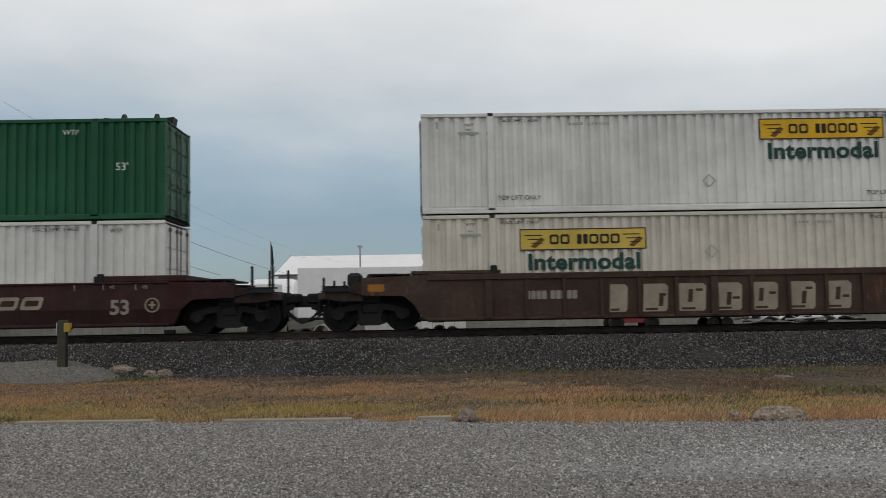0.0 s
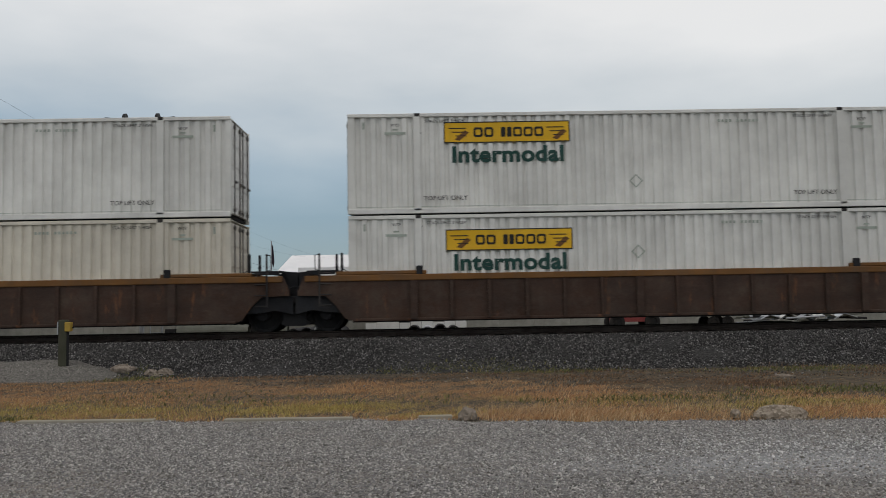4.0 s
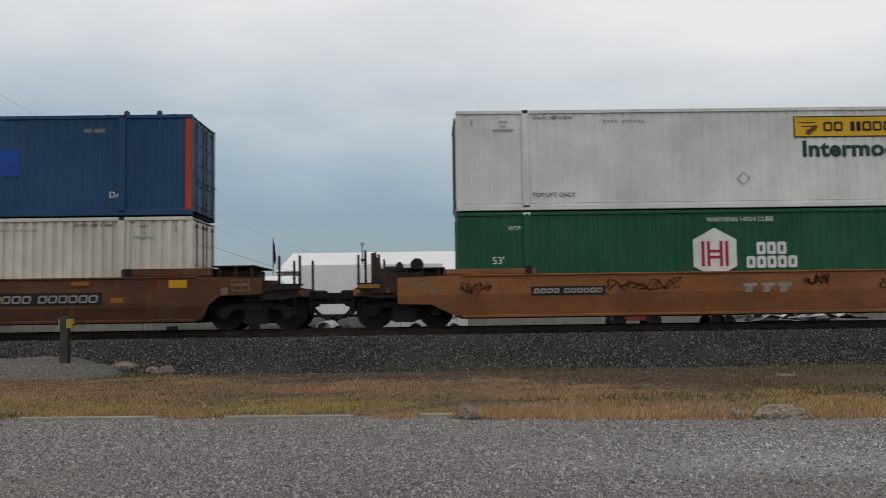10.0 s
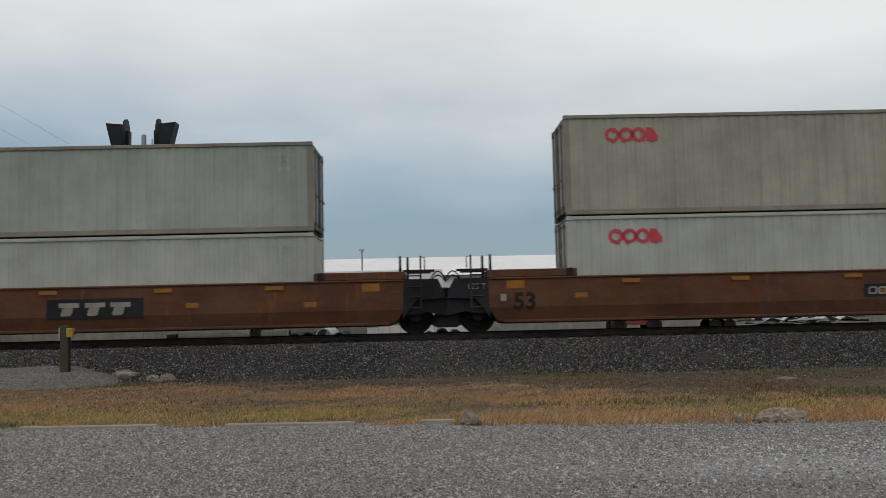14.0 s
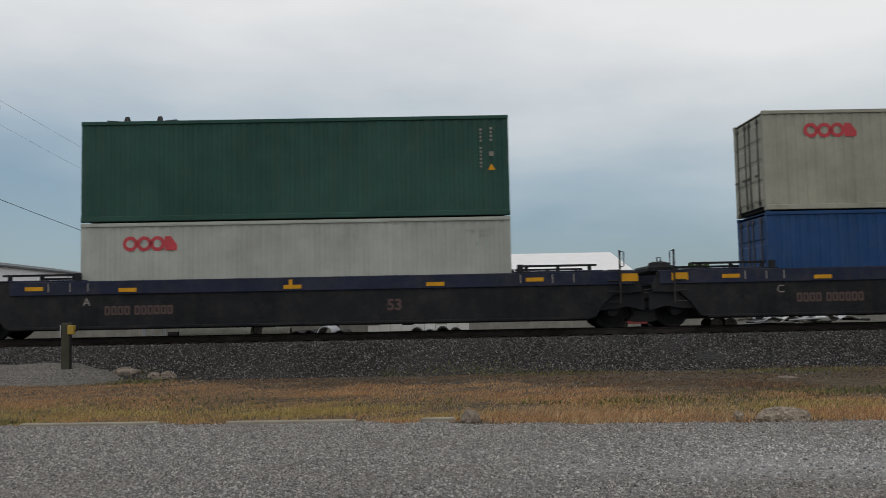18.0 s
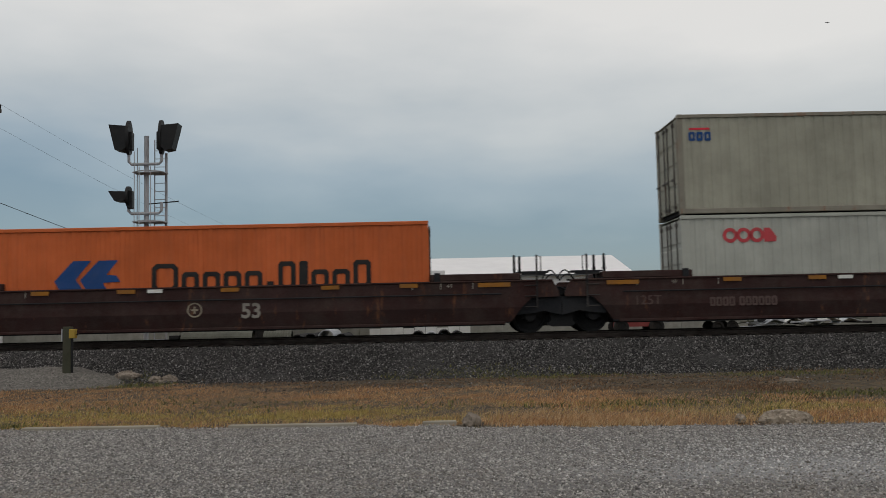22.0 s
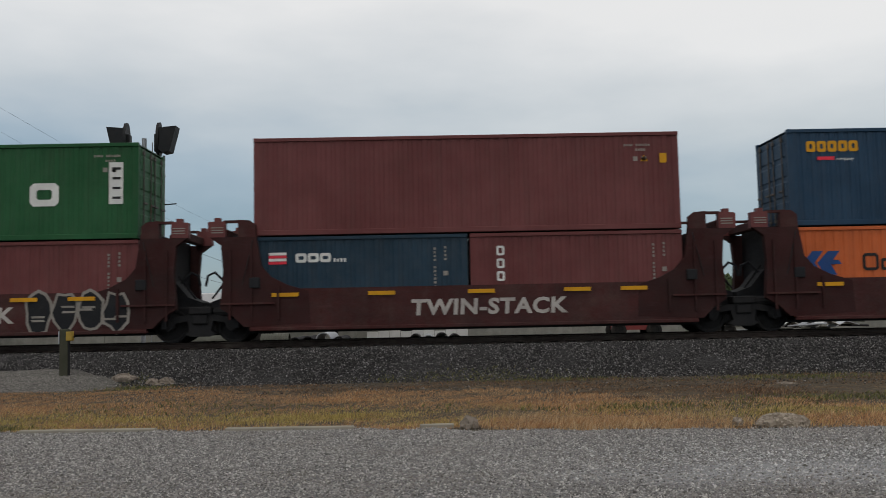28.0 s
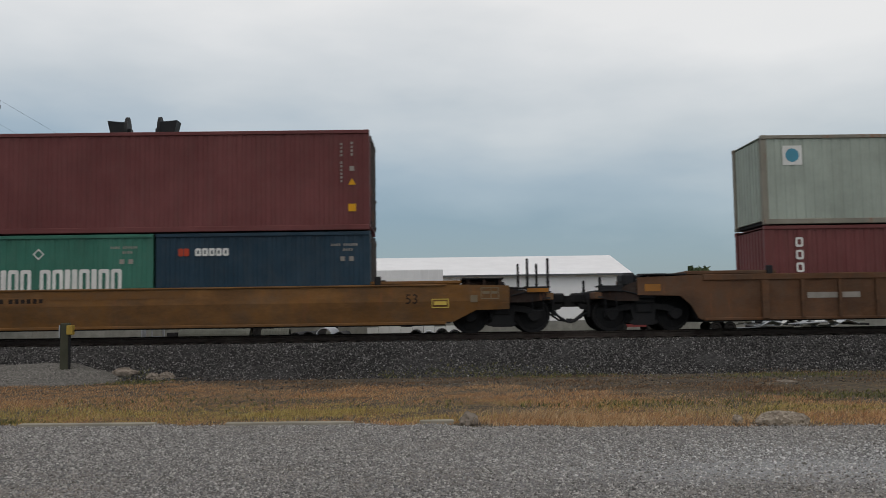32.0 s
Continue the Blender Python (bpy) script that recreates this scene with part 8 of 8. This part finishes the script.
part("side_bracket", Geo().box(-0.12, -0.1, -0.1, 0.02, 0.75, 1.05), GALV, post)
part("wire_nub", Geo().rod((0.22, -0.03, 0.9), (0.26, -0.03, 0.93), 0.02, 6), DARK_STEEL, post)

# ---- overhead line, off to one side ----
pole = thing("utility_pole", "weathered wooden utility pole with crossarm", "utility pole", (-15.9, 30.0, 0.0))
part("pole_shaft", Geo().rod((0, 0, 0), (0, 0, 9.6), 0.16, 12, 0.11), TIMBER, pole)
arm = part("crossarm", Geo().box(-1.2, 1.2, -0.06, 0.06, 8.75, 8.87), paint("grey_crossarm_wood", (96, 92, 86), 0.9, 1.0), pole)
for x in (-1.1, -0.5, 0.5, 1.16):
    part("insulator", Geo().lathe([(0.02, 8.87), (0.05, 8.9), (0.045, 8.97), (0.06, 9.0), (0.02, 9.05)], "z", 8, (x, 0, 0)), DARK_STEEL, arm)


def cable(a, b, sag, r, label):
    pts = [tuple(Vector(a).lerp(Vector(b), k / 14) - Vector((0, 0, sag * 4 * (k / 14) * (1 - k / 14)))) for k in range(15)]
    n = len(pts)
    v = [(p[0] + r * math.cos(q * 1.2566), p[1], p[2] + r * math.sin(q * 1.2566)) for p in pts for q in range(5)]
    f = [(i * 5 + q, i * 5 + (q + 1) % 5, i * 5 + 5 + (q + 1) % 5, i * 5 + 5 + q) for i in range(n - 1) for q in range(5)]
    ob = part("overhead_cable", Geo().add(v, f), BLACK)
    tagged(ob, label, "cable")


cable((-15.8, 30, 6.1), (-14.1, 60, 4.1), 0.2, 0.012, "black service cable drooping to the yard")
cable((-14.74, 30, 9.05), (-8.0, 95, 6.6), 1.2, 0.0035, "thin overhead wire across the yard")
cable((-15.4, 30, 8.6), (-12.5, 110, 8.2), 1.6, 0.0035, "thin overhead wire across the yard")
cable((-9.6, 32, 4.55), (-9.6, 60, 4.15), 0.15, 0.008, "thin cable from the signal mast")

# ---- yard behind the train: machines, pipes, trees ----
WEATHERED = paint("weathered_fence_boards", (122, 124, 114), 0.9, 1.1, dirt=0.5, mottle=0.6)
loader = thing("farm_machine", "faded red farm machine with dark tyres", "machine", (12.7, 56, 0))
part("machine_body", Geo().prism([(-1.3, 0.5), (1.4, 0.5), (1.5, 1.15), (0.4, 1.25), (0.2, 1.7), (-0.9, 1.7), (-1.2, 1.2)], "y", -0.8, 0.8), RED_PAINT, loader)
part("muffler", Geo().rod((0.9, -0.3, 1.2), (0.9, -0.3, 1.9), 0.05, 8), DARK_STEEL, loader)
for x in (-1.1, 1.1):
    for y in (-0.85, 0.85):
        part("wheel", shared("machine_wheel", lambda: wheel_geo(0.48, 0.3)), RUBBER, loader, at=(x, y, 0.48))
flat = thing("flatbed_trailer", "low flatbed trailer with white boards", "trailer", (17.0, 56, 0))
part("deck", Geo().box(-2.2, 2.4, -1.1, 1.1, 0.75, 0.9), DARK_STEEL, flat)
part("side_board", Geo().box(-1.0, 1.1, -1.14, -1.08, 0.9, 1.3), SHEET_GREY, flat)
part("drawbar", Geo().rod((-2.2, 0, 0.75), (-3.9, 0, 1.05), 0.07, 6), GALV, flat)
for x in (0.6, 1.5):
    for y in (-0.95, 0.95):
        part("wheel", shared("flat_wheel", lambda: wheel_geo(0.38, 0.22)), RUBBER, flat, at=(x, y, 0.38))
r3 = random.Random(12)
pile = thing("scrap_pile", "pile of pale pipes and bent metal sheets", "scrap pile", (24.0, 57, 0))
for q in range(26):
    x, z, a = r3.uniform(-3.3, 3.3), r3.uniform(0.1, 0.75), r3.uniform(-0.35, 0.35)
    part("pipe", Geo().rod((x - 1.2, r3.uniform(-1, 1), z), (x + 1.2, r3.uniform(-1, 1), z + a), r3.uniform(0.04, 0.09), 7), (GALV, WEATHERED, DARK_STEEL, RED_PAINT)[(q * 7) % 4 if q % 9 == 0 else q % 3], pile)
for q in range(5):
    x = -2.4 + q * 1.2
    part("bent_sheet", Geo().prism([(x - 0.7, 0.4), (x, 0.75 + 0.1 * (q % 2)), (x + 0.8, 0.5), (x + 0.8, 0.54), (x, 0.80 + 0.1 * (q % 2)), (x - 0.7, 0.44)], "y", -0.8, 0.6), SHEET_GREY if q % 2 else GALV, pile)
rack = thing("pipe_stack", "stack of large pale pipes seen end on", "pipe stack", (-6.2, 48.5, 0))
for q, (x, z, r) in enumerate(((-1.0, 0.34, 0.3), (-0.3, 0.36, 0.32), (0.5, 0.45, 0.42), (1.3, 0.34, 0.3), (5.3, 0.36, 0.32), (6.0, 0.34, 0.3), (6.7, 0.38, 0.34), (7.4, 0.34, 0.3))):
    part("pipe", Geo().lathe([(r - 0.05, 1.9), (r - 0.05, -2.0), (r, -2.0), (r, 2.0), (r - 0.05, 2.0), (r - 0.05, 1.9)], "y", 16, (x, 0, z), False), GALV if q % 3 == 2 else DARK_STEEL, rack)
culvert = thing("culvert_pipes", "pale corrugated culvert pipes lying on the ground", "pipe", (-11.6, 48, 0))
for q, (x0, x1, z) in enumerate(((-2.0, 1.8, 0.45), (2.4, 3.9, 0.42))):
    part("pipe", Geo().lathe([(0.40 + (0.03 if k % 2 else 0), x0 + (x1 - x0) * k / 20) for k in range(21)], "x", 16, (0, 0, z), False), WEATHERED, culvert)
part("block", Geo().box(-2.6, -2.1, -0.4, 0.4, 0, 0.7), DARK_STEEL, culvert)
panels = thing("sheet_stack", "upright stack of pale metal sheets", "metal sheets", (-1.0, 49, 0))
for q in range(9):
    part("sheet", Geo().box(-2.6 + q * 0.62, -2.0 + q * 0.62, -0.05, 0.05, 0, 0.8 + 0.05 * (q % 3)), SHEET_GREY, panels)
FENCE_GREY = paint("pale_grey_fence_boards", (168, 168, 160), 0.85, 1.15, dirt=0.4, mottle=0.4)
fence = thing("yard_fence", "long low pale board fence behind the track", "fence", (0, 62, 0))
for q in range(44):
    part("fence_board", shared("fence_board", lambda: Geo().box(-1.24, 1.24, -0.03, 0.03, 0.15, 0.9)), FENCE_GREY, fence, at=(-54 + q * 2.5, 0, 0))
    part("fence_post", shared("fence_post", lambda: Geo().box(-0.06, 0.06, -0.06, 0.06, 0, 1.0)), TIMBER, fence, at=(-55.25 + q * 2.5, 0.1, 0))

LEAF = island("tree_leaves", [(0.0, (0.03, 0.052, 0.018)), (0.6, (0.06, 0.09, 0.032)), (1.0, (0.11, 0.145, 0.055))])
BARK = paint("tree_bark", (70, 60, 50), 0.95, 1.0, dirt=0.4)


def tree(x, y, h, w, seed):
    r = np.random.default_rng(seed)
    t = thing("tree", "leafy green broadleaf tree beyond the yard", "tree", (x, y, 0), "trees beyond the yard")
    g = Geo().rod((0, 0, 0), (0, 0, h * 0.45), 0.24, 8, 0.16)
    tips = []
    for k in range(9):
        a, z0 = r.uniform(0, 6.28), h * r.uniform(0.25, 0.45)
        e = (w * 0.42 * math.cos(a), w * 0.42 * math.sin(a), h * r.uniform(0.5, 0.85))
        g.rod((0, 0, z0), e, 0.09, 6, 0.03)
        tips.append(e)
    tips.append((0, 0, h * 0.85))
    part("trunk", g, BARK, t)
    n = 4200
    c = np.array(tips)[r.integers(0, len(tips), n)]
    d = r.normal(0, 1, (n, 3))
    d /= np.linalg.norm(d, axis=1)[:, None]
    p = c + d * (r.uniform(0.3, 1, n) ** 0.5)[:, None] * np.array([w * 0.23, w * 0.23, h * 0.16])
    a, b = r.normal(0, 1, (n, 3)) * 0.16, r.normal(0, 1, (n, 3)) * 0.16
    v = np.stack([p - a, p + b, p + a, p - b], 1)
    f = np.arange(n * 4).reshape(-1, 4)
    part("crown", raw_mesh("crown", v.reshape(-1, 3), f), LEAF, t)


for x, y, h, w, sd in ((35.0, 114, 7.0, 5.5, 1), (38.4, 116, 6.3, 6.0, 2), (46.0, 118, 6.7, 7.0, 3), (50.5, 116, 6.2, 6.0, 4), (30.6, 120, 5.2, 4.0, 5), (-45, 150, 6.5, 7.0, 6), (70, 160, 8, 8, 7), (62, 140, 5.5, 6, 8), (78, 150, 6.0, 7, 9)):
    tree(x, y, h, w, sd)
# low hedge line in the distance
n = 26000
hx = rng.uniform(-420, 420, n)
hp = np.stack([hx, 420 + rng.normal(0, 4, n), np.abs(rng.normal(0, 1, n)) * (1.4 + 1.2 * np.sin(hx * 0.05) ** 2)], 1)
a, b = rng.normal(0, 0.8, (n, 3)), rng.normal(0, 0.8, (n, 3))
tagged(part("distant_hedge", raw_mesh("distant_hedge", np.stack([hp - a, hp + b, hp + a, hp - b], 1).reshape(-1, 3), np.arange(n * 4).reshape(-1, 4)), LEAF), "dark line of far trees at the horizon", "woods", kind="stuff")

# a small bird crossing the sky
bird = thing("bird", "small dark bird flying across the sky", "bird", (70, 60, 30))
part("body", Geo().lathe([(0.006, -0.08), (0.028, -0.035), (0.03, 0.01), (0.017, 0.055), (0.02, 0.07), (0.003, 0.1)], "x", 8), SIGNAL_BLACK, bird)
part("wing", Geo().prism([(0.033, 0.016), (0.0, 0.16), (-0.027, 0.17), (-0.04, 0.016)], "z", 0.0, 0.012), SIGNAL_BLACK, bird)
part("wing", Geo().prism([(0.033, -0.016), (0.0, -0.16), (-0.027, -0.17), (-0.04, -0.016)], "z", 0.0, 0.012), SIGNAL_BLACK, bird)
part("tail", Geo().prism([(-0.065, -0.01), (-0.12, -0.027), (-0.12, 0.027), (-0.065, 0.01)], "z", 0.0, 0.01), SIGNAL_BLACK, bird)

# ties under the rails, last
tie = shared("tie", lambda: Geo().bevel_box(-0.115, 0.115, -1.3, 1.3, -0.36, -0.165, 0.012))
for q in range(150):
    part("tie", tie, TIE_WOOD, track, at=(-37.3 + q * 0.5, 0, 0))
plate = shared("tie_plate", lambda: Geo().box(-0.09, 0.09, -0.17, 0.17, -0.166, -0.15))
for q in range(60):
    part("tie_plate", plate, RAIL_STEEL, track, at=(-14.8 + q * 0.5, -0.7525, -0.004))


def motions():
    """The train rolls to the left; every wheelset turns on its axle."""
    for ob, u, z in TRAIN:
        walk(ob, [(t, pose(u - s, TRACK_Y, RAIL_Z + z)) for t, s in ROLLED])
    walk(bird, [(0.0, pose(92, 60, 14, 0, 0, 160)), (19.0, pose(46, 60, 14, 0, 0, 160)), (21.0, pose(28.7, 60, 17.0, 0, -14, 165)), (21.6, pose(26.3, 60, 19.6, 0, -30, 150)), (22.0, pose(27.75, 60, 21.2, 0, -40, 80)), (23.0, pose(27.9, 60, 26.5, 0, -45, 70)), (32.0, pose(14, 60, 62, 0, -30, 100))])
    ts, ss = [t for t, _ in ROLLED], [s for _, s in ROLLED]
    turns = []
    for k in range(32 * FPS + 1):
        t = k / FPS
        turns.append((t, pose(0, 0, 0, 0, -math.degrees(float(np.interp(t, ts, ss)) / 0.483) % 360, 0)))
    first = WHEELSETS[0]
    walk(first, turns)
    keys = first.animation_data
    for w in WHEELSETS[1:]:
        w.rotation_mode = "QUATERNION"
        w.animation_data_create()
        w.animation_data.action = keys.action
        w.animation_data.action_slot = keys.action_slot


motions()
